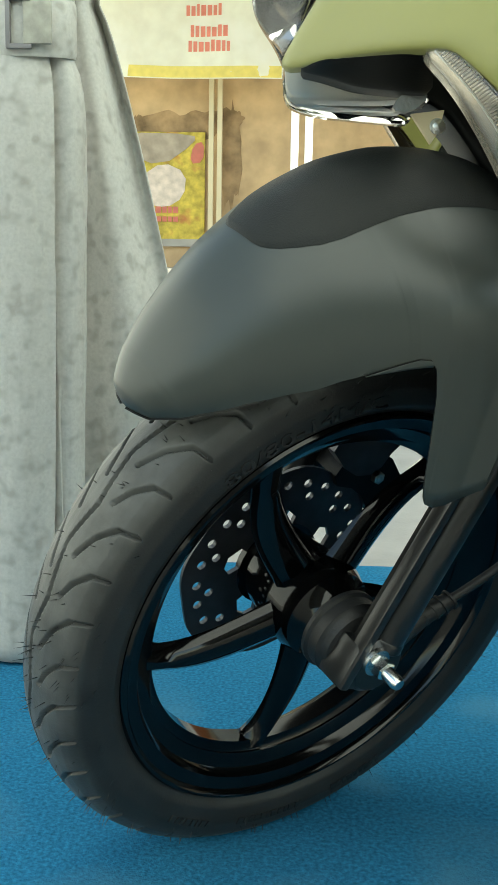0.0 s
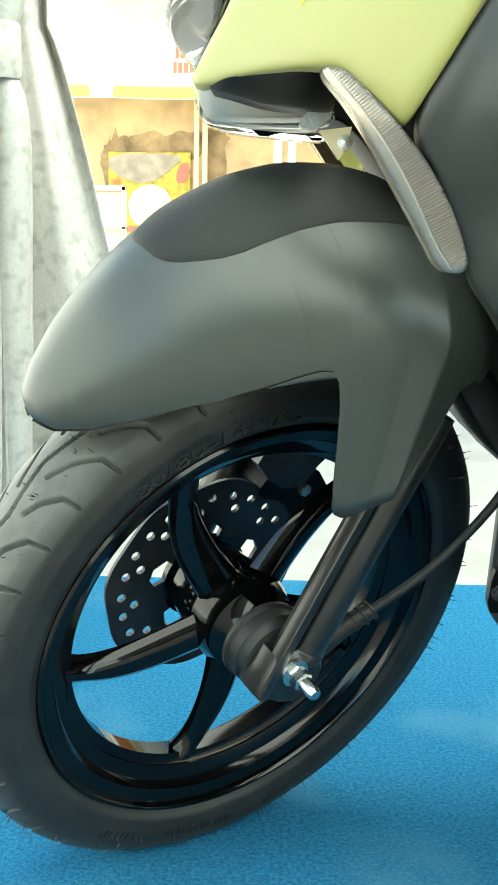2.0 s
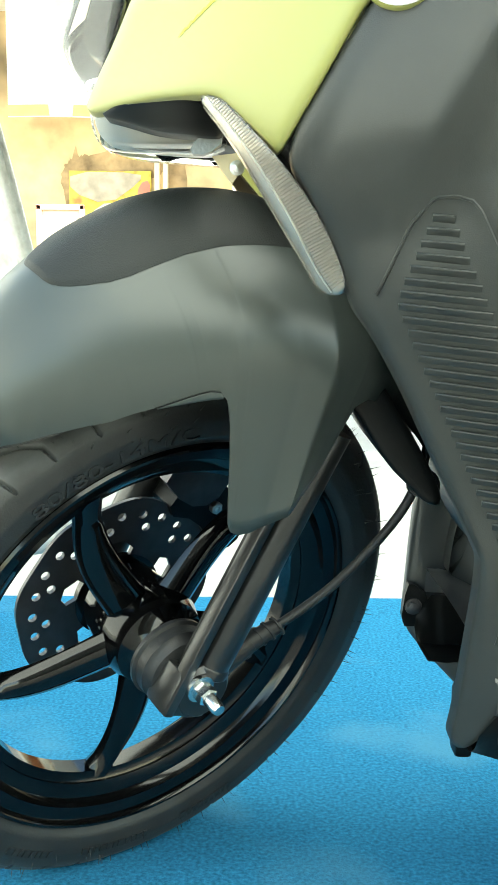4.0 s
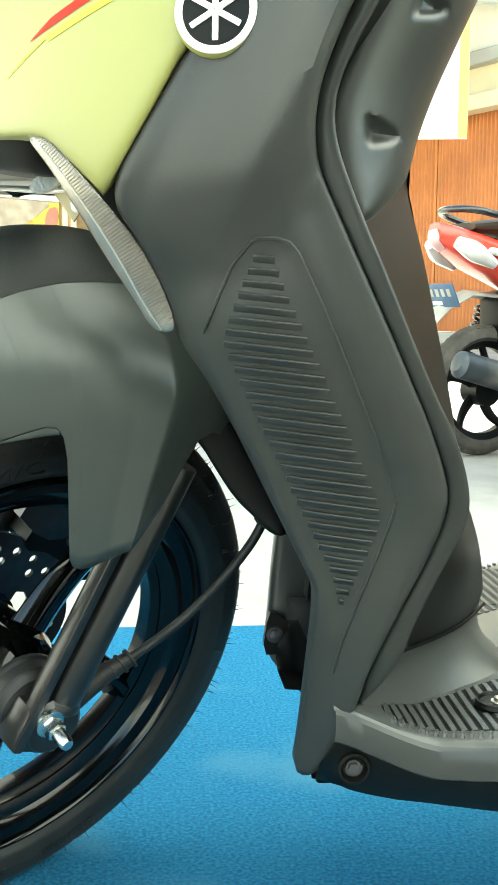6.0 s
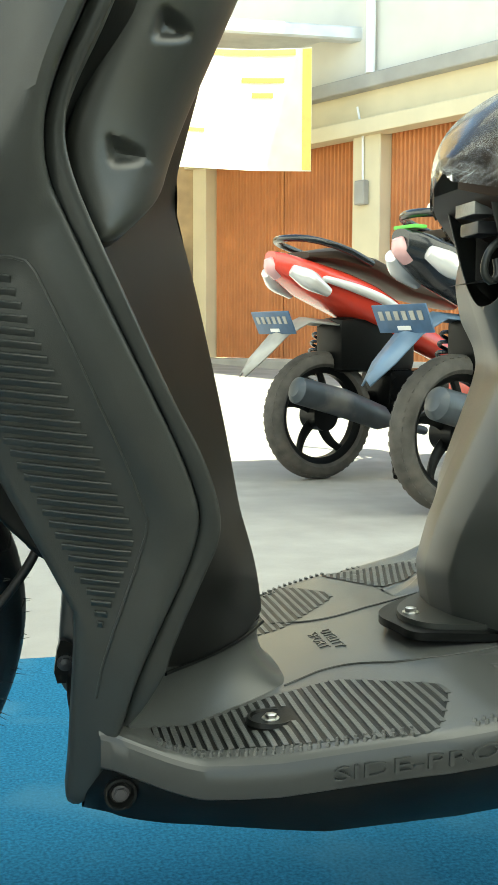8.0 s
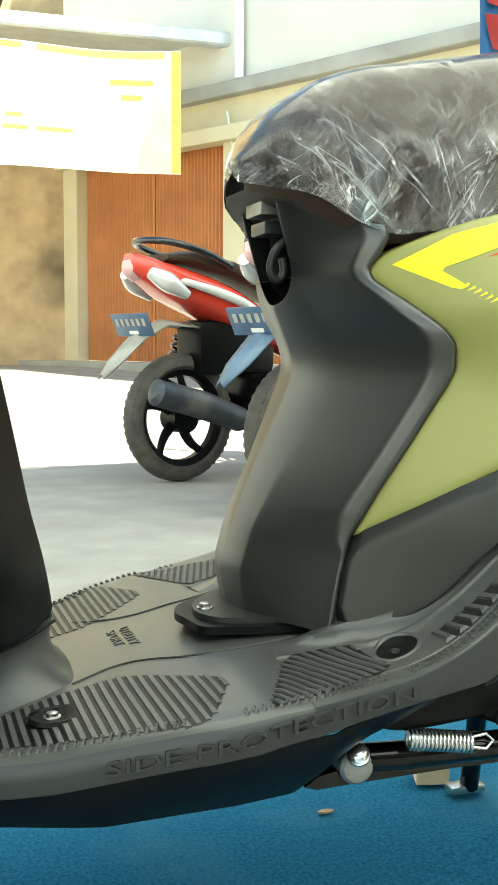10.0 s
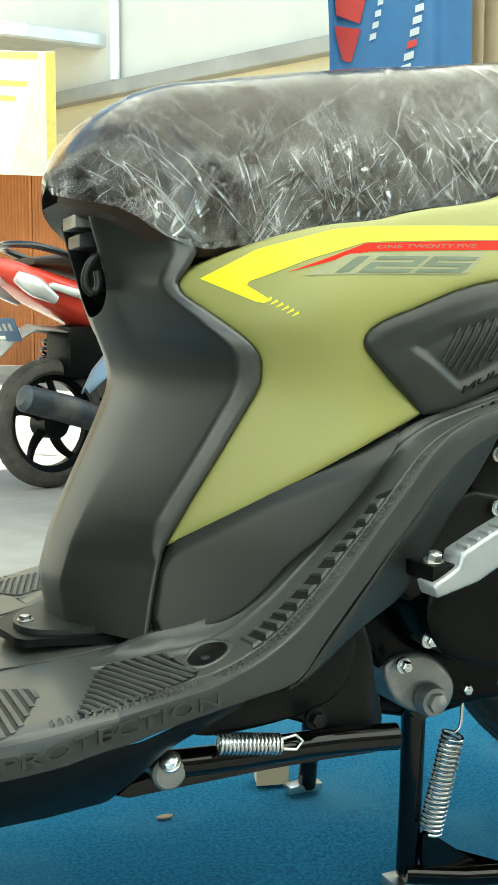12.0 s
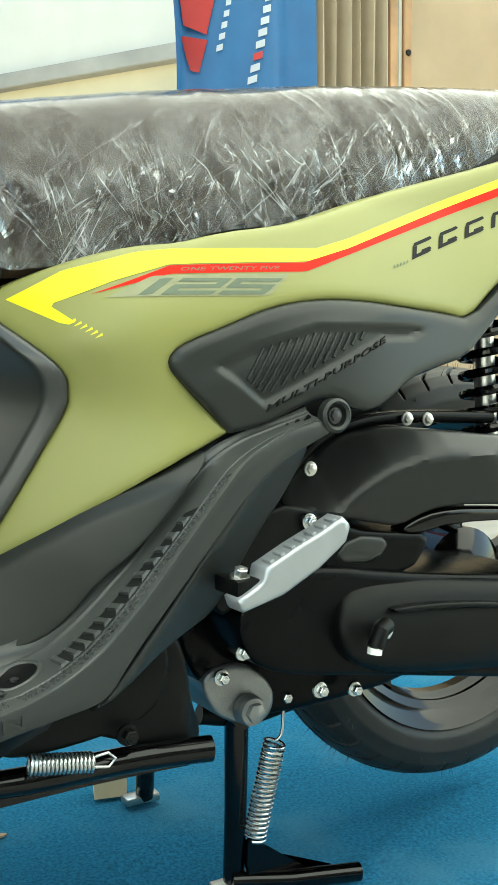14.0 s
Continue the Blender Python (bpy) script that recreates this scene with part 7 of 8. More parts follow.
panel("inner_side", pairs("0.86,0.34 0.88,0.47 0.93,0.53 1.02,0.545 1.12,0.56 1.10,0.505 1.03,0.48 0.985,0.44 0.93,0.37 0.90,0.335"), lambda P: REAR(P) + 0.016, M_black, scooter, "black inner side", edge=0.002, depth=0.06, step=0.012)
panel("inner_body", pairs("0.80,0.30 0.84,0.40 0.87,0.52 0.86,0.62 0.90,0.645 1.10,0.66 1.30,0.70 1.28,0.60 1.15,0.53 1.05,0.48 0.95,0.36"), lambda P: np.full(len(P), -0.085), M_black, scooter, "black inner body", edge=0.002, depth=0.17, step=0.02)

# --- seat and its film
S_X = [.772, .775, .781, .790, .804, .818, .834, .854, .871, .928, 1.005, 1.076, 1.217, 1.31, 1.406, 1.53, 1.56]
S_TOP = [.702, .712, .724, .738, .753, .763, .773, .781, .786, .795, .808, .818, .838, .848, .857, .869, .86]
S_BOT = [.696, .692, .687, .682, .677, .668, .653, .643, .639, .649, .664, .680, .706, .735, .768, .81, .83]
S_W = [.004, .030, .050, .072, .098, .112, .124, .134, .140, .150, .154, .155, .155, .150, .145, .12, .05]


def seat_mesh(name, grow, mat, parent, label, wrinkle=0.0, nx=110, na=56, hang=0.0, seed=1):
    V, F = [], []
    xs_ = 0.772 + 0.788 * np.linspace(0, 1, nx) ** 1.35
    for i, x in enumerate(xs_):
        t, b, w = (float(np.mean(np.interp(x + np.linspace(-0.006, 0.006, 7), S_X, q))) for q in (S_TOP, S_BOT, S_W))
        t, w = t + grow, w + grow
        if i == 0:
            t, b, w = b + 0.004, b + 0.003, 0.0005
        b = b - (hang if i else 0) * (0.6 + 0.8 * noise.noise(Vector((x * 9, 3, seed))))
        for j in range(na + 1):
            a = math.pi * j / na
            c, s = -math.cos(a), math.sin(a)
            y = w * math.copysign(abs(c) ** 0.62, c)
            z = b + (t - b) * s ** 0.58
            if wrinkle:
                sidew = 0.12 + 0.88 * min(1, abs(c) * 1.15) ** 2
                f = 0.0
                for sc, am, sh in ((11, 1.0, 0.0), (23, 0.6, 3.1), (47, 0.30, 7.7)):
                    q = Vector((sc * (x + 0.55 * z) + sh, sc * 0.30 * (z - 0.3 * x), seed + c * 0.8 + sh))
                    rdg = 1 - abs(noise.noise(q)) * 2.4
                    f += am * max(0.0, rdg) ** 3
                f = wrinkle * (f - 0.5) * sidew
                y += math.copysign(f, c) * min(1, abs(c) * 3)
                z += f * s * 0.8
            V.append((x + (-0.004 * wrinkle * 100 * s if i == 0 else 0), y, z))
    F = [(i * (na + 1) + j, i * (na + 1) + j + 1, (i + 1) * (na + 1) + j + 1, (i + 1) * (na + 1) + j) for i in range(nx - 1) for j in range(na)]
    return mesh_object(name, V, F, mat, parent, label)


seat = seat_mesh("seat", 0.0, M_vinyl, scooter, "dark brown-black vinyl seat")
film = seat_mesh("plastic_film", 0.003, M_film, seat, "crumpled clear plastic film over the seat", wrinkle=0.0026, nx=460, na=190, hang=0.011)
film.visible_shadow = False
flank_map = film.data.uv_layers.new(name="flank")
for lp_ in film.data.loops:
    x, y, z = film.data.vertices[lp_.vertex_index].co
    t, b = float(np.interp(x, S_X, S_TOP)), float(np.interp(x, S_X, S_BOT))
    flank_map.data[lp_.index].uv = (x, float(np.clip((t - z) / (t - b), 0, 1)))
V, F = [], []
for x in np.linspace(0.775, 1.5, 80):
    b, w = float(np.interp(x, S_X, S_BOT)), float(np.interp(x, S_X, S_W))
    for y, z in ((-w, b), (-w * 0.9, b - 0.012), (w * 0.9, b - 0.012), (w, b)):
        V.append((x, y, z))
F = [(i * 4 + j, i * 4 + j + 1, (i + 1) * 4 + j + 1, (i + 1) * 4 + j) for i in range(59) for j in range(3)]
mesh_object("seat_base", V, F, M_vinyl, seat, "black seat base")
V = []
for x in np.linspace(0.80, 1.45, 40):
    y = float(REAR([(x, 0.62)])[0]) + 0.02
    V += [(x, y * 0.8, float(np.interp(x, [.8, 1.0, 1.5], [.60, .64, .74]))), (x, -y * 0.8, float(np.interp(x, [.8, 1.0, 1.5], [.60, .64, .74])))]
mesh_object("tank_cover", V, [(2 * i, 2 * i + 1, 2 * i + 3, 2 * i + 2) for i in range(39)], M_black, scooter, "black cover under the seat")
part("grab_rail", tube_bm(resample(soften([(1.36, -0.14, 0.74), (1.41, -0.155, 0.765), (1.46, -0.15, 0.80), (1.52, -0.11, 0.83), (1.56, 0, 0.84), (1.52, 0.11, 0.83), (1.46, 0.15, 0.80), (1.41, 0.155, 0.765)], 2, False), 0.01, False), 0.010, 12), M_black, scooter, "black grab rail")

# --- engine, drive case, air box
def case(name, outline, y0, y1, mat, label="", bevel=0.006, times=1, parent=None):
    O = [tuple(p) for p in outline]
    return panel(name, O, lambda P: np.full(len(P), y0), mat, parent or scooter, label, edge=bevel, depth=y1 - y0, step=0.008, times=times)


drive = case("drive_case", pairs("1.051,0.349 1.045,0.325 1.051,0.300 1.068,0.281 1.111,0.268 1.175,0.258 1.30,0.236 1.48,0.205 1.52,0.23 1.52,0.29 1.46,0.325 1.348,0.335 1.214,0.353 1.148,0.366 1.100,0.368"), -0.215, -0.05, M_engine, "black painted drive case")
panel("drive_cover", pairs("1.163,0.351 1.25,0.345 1.333,0.334 1.45,0.315 1.50,0.28 1.49,0.23 1.40,0.225 1.335,0.238 1.274,0.246 1.163,0.266 1.141,0.310"), lambda P: -0.232 + 0.02 * ((P[:, 1] - 0.29) / 0.06) ** 2, M_black, drive, "black ribbed cover", edge=0.008, depth=0.03, step=0.008)
panel("drive_fin", pairs("1.20,0.325 1.27,0.322 1.36,0.310 1.48,0.285 1.48,0.280 1.36,0.304 1.27,0.316 1.20,0.319"), lambda P: np.full(len(P), -0.238), M_black, drive, edge=0.002, depth=0.012, step=0.006)
part("breather", tube_bm([(1.185, -0.244, 0.312), (1.172, -0.252, 0.310), (1.166, -0.252, 0.296)], 0.008, 14), M_black, drive, "black breather elbow")
part("breather_cap", tube_bm([(1.166, -0.252, 0.296), (1.165, -0.252, 0.290)], 0.007, 14), M_white, drive, "white plastic cap")
bolt("drive_bolt", (1.185, -0.236, 0.306), 0.0075, 0.010, drive, M_zinc, label="zinc bolt")
AIR_TOP = np.array(pairs("1.10,0.42 1.155,0.417 1.181,0.434 1.215,0.450 1.262,0.461 1.29,0.463 1.354,0.458 1.50,0.45"))


def air_y(P):
    crest = np.interp(P[:, 0], AIR_TOP[:, 0], AIR_TOP[:, 1])
    up = np.clip(P[:, 1] - crest, 0, 1)
    return -0.214 + 1.05 * up + 0.10 * np.clip(crest - P[:, 1], 0, 1) + 0.5 * np.clip(1.15 - P[:, 0], 0, 1)


airbox = panel("air_box", pairs("1.105,0.418 1.112,0.432 1.140,0.462 1.180,0.483 1.235,0.491 1.300,0.485 1.373,0.476 1.50,0.465 1.50,0.40 1.42,0.40 1.355,0.407 1.300,0.411 1.264,0.408 1.229,0.395 1.200,0.401 1.155,0.411"), air_y, material("satin_black_cover", (0.009, 0.0098, 0.0098), 0.33, vary=0.1, scale=30, grain=0.05, grain_scale=600, spec=0.3), scooter, "satin black folded air box", edge=0.003, depth=0.10, step=0.006, times=1)
panel("air_box_trim", pairs("1.262,0.404 1.30,0.407 1.355,0.403 1.42,0.397 1.50,0.396 1.50,0.380 1.40,0.388 1.30,0.392 1.25,0.384 1.232,0.392"), lambda P: np.full(len(P), -0.206), M_gloss, airbox, "gloss black lower trim", edge=0.003, depth=0.02, step=0.008, times=1)
part("air_hose", tube_bm(resample(soften([(1.108, -0.17, 0.425), (1.145, -0.165, 0.470), (1.19, -0.16, 0.492), (1.26, -0.155, 0.499), (1.40, -0.15, 0.492)], 2, False), 0.01, False), 0.007, 10), M_engine, airbox, "black moulded flange")
for p in ((1.272, -0.165, 0.496), (1.303, -0.16, 0.494), (1.140, -0.185, 0.455)):
    bolt("air_box_screw", p, 0.005, 0.005, airbox, M_steel)
case("engine_plate", pairs("1.166,0.409 1.176,0.397 1.230,0.389 1.277,0.384 1.245,0.344 1.169,0.352 1.130,0.362"), -0.205, -0.10, M_engine, "black engine bracket", 0.004)
case("engine_pocket", pairs("1.172,0.392 1.222,0.385 1.203,0.362 1.150,0.368"), -0.2075, -0.19, M_matt, "grey recessed bracket face", 0.003)
# foot peg
peg = panel("foot_peg", pairs("1.002,0.367 1.006,0.356 1.045,0.366 1.080,0.384 1.108,0.404 1.113,0.418 1.105,0.426 1.085,0.416 1.059,0.405 1.028,0.390 1.026,0.380 1.016,0.374"), lambda P: np.full(len(P), -0.288), M_silver, scooter, "folded silver passenger foot peg", edge=0.003, depth=0.022, step=0.006, times=0)
for i in range(7):
    u = i / 6
    part("grip_tooth", box_bm((0.004, 0.014, 0.003), (0, 0, 0), 0.0008), M_silver, peg, "", True, Matrix.Translation((1.035 + 0.062 * u, -0.278, 0.395 + 0.028 * u)) @ Matrix.Rotation(-0.42, 4, "Y"))
part("peg_clevis", box_bm((0.024, 0.040, 0.014), (1.016, -0.262, 0.374), 0.003, m=None), M_black, peg, "black peg clevis")
bolt("peg_pin", (1.014, -0.268, 0.380), 0.006, 0.010, peg, M_steel, (0, -0.3, 1))
case("peg_bracket", pairs("1.020,0.372 1.045,0.402 1.090,0.428 1.13,0.420 1.15,0.408 1.10,0.37 1.05,0.34 1.03,0.33"), -0.205, -0.15, M_black, "black peg bracket", 0.003)
for p in ((1.122, -0.208, 0.410), (1.056, -0.200, 0.296), (1.142, -0.135, 0.222), (1.210, -0.160, 0.225), (1.140, -0.20, 0.247), (1.056, -0.16, 0.262)):
    bolt("engine_bolt", p, 0.0054, 0.010, scooter, M_zinc, label="flanged zinc bolt")
case("engine_lump", pairs("1.03,0.36 1.05,0.35 1.06,0.29 1.10,0.265 1.20,0.25 1.30,0.235 1.30,0.215 1.16,0.205 1.09,0.21 1.045,0.25 1.02,0.30"), -0.14, 0.10, M_engine, "black engine block", 0.006)
alu = panel("crankcase", pairs("1.040,0.262 1.085,0.270 1.115,0.250 1.128,0.226 1.115,0.202 1.083,0.207 1.055,0.222"), lambda P: np.full(len(P), -0.146), M_alu, scooter, "grey cast aluminium crankcase", edge=0.004, depth=0.06, step=0.008)
part("drain_plug", lathe_bm([(0.0, 0.0155), (-0.008, 0.015), (-0.010, 0.0135)], 28), M_alu, alu, matrix=Matrix.Translation((1.092, -0.148, 0.222)))
bolt("plug", (1.092, -0.158, 0.222), 0.0095, 0.010, alu, M_alu, label="hexagon drain plug")
panel("engine_guard", pairs("0.84,0.27 0.88,0.258 0.926,0.241 0.96,0.226 1.020,0.212 1.028,0.222 1.010,0.255 1.000,0.300 0.99,0.325 0.93,0.31 0.88,0.29"), lambda P: -0.20 + 0.9 * np.clip(P[:, 0] - 1.0, 0, 1), M_black, scooter, "black lower frame guard", edge=0.004, depth=0.05, step=0.010)

# --- stands
stand = part("centre_stand", tube_bm([(1.105, -0.105, 0.205), (1.106, -0.100, 0.10), (1.108, -0.092, 0.022)], [0.0125, 0.0115, 0.0115], 18), M_gloss, scooter, "gloss black centre stand")
part("leg", tube_bm([(1.105, 0.105, 0.205), (1.118, 0.135, 0.10), (1.130, 0.168, 0.012)], [0.0125, 0.0115, 0.0115], 18), M_gloss, stand)
part("cross_tube", tube_bm([(1.105, -0.12, 0.203), (1.105, 0.12, 0.203)], 0.013, 16), M_gloss, stand)
part("stand_foot", box_bm((0.05, 0.03, 0.012), (1.112, -0.090, 0.012), 0.003), M_steel, stand, "worn bare metal foot")
part("stand_foot", box_bm((0.045, 0.022, 0.010), (1.125, 0.170, 0.010), 0.003), M_steel, stand, "worn bare metal foot")
part("tread_lever", poly_bm(soften([(1.115, 0.078), (1.14, 0.055), (1.22, -0.0), (1.235, 0.006), (1.22, 0.016), (1.13, 0.025), (1.113, 0.03)], 1), 0.104, 0.110), M_gloss, stand, "black stepped lever", True, Matrix.Rotation(radians(90), 4, "X"))
part("lever_pad", tube_bm([(1.10, -0.10, 0.026), (1.16, -0.115, 0.018), (1.24, -0.13, 0.012)], 0.010, 14), M_gloss, stand)
part("support_arm", tube_bm([(1.07, -0.09, 0.203), (1.12, -0.095, 0.192), (1.17, -0.105, 0.204), (1.20, -0.11, 0.22)], 0.010, 14), M_black, stand, "black stand bracket")
spring = part("stand_spring", tube_bm(spring_path((1.1345, -0.130, 0.176), (1.1150, -0.122, 0.076), 0.0105, 21), 0.0017, 8), M_zinc, stand, "zinc plated return spring")
part("hook", tube_bm(resample(soften([(1.1345, -0.130, 0.176), (1.1420, -0.132, 0.180), (1.1425, -0.133, 0.205), (1.1435, -0.136, 0.222), (1.137, -0.138, 0.229), (1.131, -0.138, 0.222), (1.132, -0.138, 0.215)], 2, False), 0.004, False), 0.0018, 8), M_zinc, spring, "bent wire hook")
kick = part("side_stand", tube_bm(resample(soften([(0.815, -0.185, 0.217), (0.86, -0.195, 0.218), (0.95, -0.205, 0.222), (1.015, -0.215, 0.220)], 1, False), 0.02, False), 0.0115, 16), M_gloss, scooter, "gloss black folded side stand")
part("stand_blade", poly_bm(soften([(0.767, 0.197), (0.83, 0.199), (0.93, 0.201), (1.030, 0.198), (1.030, 0.219), (0.986, 0.224), (0.93, 0.217), (0.85, 0.209), (0.79, 0.212)], 1), 0.178, 0.192), M_gloss, kick, "", True, Matrix.Rotation(radians(90), 4, "X"))
part("pivot_lug", lathe_bm([(0.012, 0.0145), (-0.006, 0.0145), (-0.009, 0.012), (-0.0095, 0.006)], 24), M_alu, kick, "bare metal pivot lug", matrix=Matrix.Translation((0.815, -0.190, 0.214)))
bolt("pivot_bolt", (0.813, -0.203, 0.226), 0.0065, 0.008, kick, M_zinc, (-0.3, -0.6, 0.6))
sp2 = part("side_spring", tube_bm(spring_path((0.850, -0.212, 0.238), (0.905, -0.214, 0.230), 0.0078, 16), 0.0014, 8), M_zinc, kick, "zinc plated side stand spring")
part("hook", tube_bm([(0.905, -0.214, 0.234), (0.918, -0.215, 0.236), (0.924, -0.216, 0.230), (0.918, -0.216, 0.224), (0.906, -0.215, 0.226)], 0.0015, 8), M_zinc, sp2)
bolt("side_stand_bolt", (0.935, -0.215, 0.248), 0.0065, 0.012, scooter, M_black)
part("stand_rod", tube_bm([(0.822, -0.19, 0.212), (0.87, -0.195, 0.214), (0.93, -0.2, 0.217)], 0.0035, 8), M_zinc, kick, "bare metal rod")

# --- rear wheel
RW = pose(1.455, 0.0, 0.292)
rear_wheel = part("rear_wheel", lathe_bm([(-0.040, 0.184), (-0.044, 0.190), (-0.040, 0.192), (-0.034, 0.180), (-0.02, 0.160), (0.02, 0.160), (0.034, 0.180), (0.040, 0.192), (0.044, 0.190), (0.040, 0.183), (0.034, 0.173), (0.02, 0.166), (0.008, 0.152), (-0.008, 0.152), (-0.02, 0.166), (-0.034, 0.173)], 96, closed=True), M_gloss, scooter, "gloss black cast rear wheel", matrix=RW)
tyre_mesh("tyre", 0.253, 0.050, 0.188, rear_wheel, None, 40, "black rear road tyre", 5)
for k in range(5):
    a = radians(20 + 72 * k)
    part("spoke", spoke_bm(a - 0.3, a, 0.04, 0.156, 0.05, 0.026, 0.0, 0.0, 0.016, bmesh.new(), -0.06), M_gloss, rear_wheel)
part("hub", lathe_bm([(-0.07, 0.03), (-0.05, 0.06), (0.05, 0.06), (0.07, 0.03)], 32), M_gloss, rear_wheel)
panel("rear_hugger", pairs("1.140,0.505 1.21,0.545 1.26,0.555 1.295,0.547 1.296,0.512 1.288,0.496 1.24,0.490 1.20,0.488"), lambda P: np.full(len(P), -0.10), M_black, scooter, "black inner mudguard", edge=0.006, depth=0.19, step=0.012)
shock = part("rear_shock", tube_bm([(1.405, -0.125, 0.66), (1.42, -0.13, 0.40)], 0.012, 14), M_steel, scooter, "rear shock absorber with a black coil spring")
part("coil_spring", tube_bm(spring_path((1.406, -0.125, 0.645), (1.418, -0.13, 0.47), 0.026, 8.5, 18), 0.0052, 8), M_gloss, shock, "black coil spring")
part("lower_cup", lathe_bm([(0, 0.03), (0.012, 0.03), (0.016, 0.02)], 24, axis="z"), M_black, shock, matrix=Matrix.Translation((1.418, -0.13, 0.455)))


# ---------------------------------------------------------------- parked motorcycles
M_bike_red = material("red_bike_paint", (0.62, 0.05, 0.03), 0.25, vary=0.05, coat=0.5)
M_bike_white = material("white_bike_paint", (0.7, 0.7, 0.68), 0.3, vary=0.05, coat=0.4)
M_bike_black = material("black_bike_paint", (0.012, 0.014, 0.016), 0.25, vary=0.1, coat=0.4)
M_flap = material("dusty_grey_plastic", (0.34, 0.33, 0.30), 0.6, vary=0.2, scale=12)
M_flap_blue = material("blue_grey_plastic", (0.10, 0.16, 0.24), 0.45, vary=0.15, scale=12)
M_muffler = material("dusty_muffler", (0.05, 0.06, 0.07), 0.5, 0.4, vary=0.2, scale=14, second=(0.25, 0.23, 0.2), patch=6, patch_amount=0.5)
M_lens_clear = material("pale_lamp_lens", (0.72, 0.70, 0.68), 0.12, 0.3, vary=0.08, coat=0.6)
M_lens_pink = material("pale_pink_lamp_lens", (0.62, 0.36, 0.36), 0.15, vary=0.1, coat=0.6)
M_plate = material("blue_black_number_plate", (0.05, 0.10, 0.18), 0.4, vary=0.2, scale=20)
M_dust_tyre = material("dusty_tyre", (0.06, 0.055, 0.048), 0.8, vary=0.3, scale=25, grain=0.3, grain_scale=200, second=(0.16, 0.13, 0.10), patch=5, patch_amount=0.5)
M_green = material("green_sticker", (0.12, 0.5, 0.06), 0.4)


def smooth_tube(path, radii, n=14):
    """A bar whose bends and swellings are eased."""
    P = np.array(path, float)
    d = np.r_[0, np.cumsum(np.linalg.norm(np.diff(P, axis=0), axis=1))]
    t = np.linspace(0, d[-1], 24)
    o = np.linspace(-1, 1, 9) * d[-1] * 0.13
    Q = [[float(np.mean(np.interp(np.clip(s + o, 0, d[-1]), d, P[:, c]))) for c in range(3)] for s in t]
    R = [float(np.mean(np.interp(np.clip(s + o, 0, d[-1]), d, radii))) for s in t]
    R[0], R[-1] = R[0] * 0.6, R[-1] * 0.6
    return tube_bm(Q, R, n)


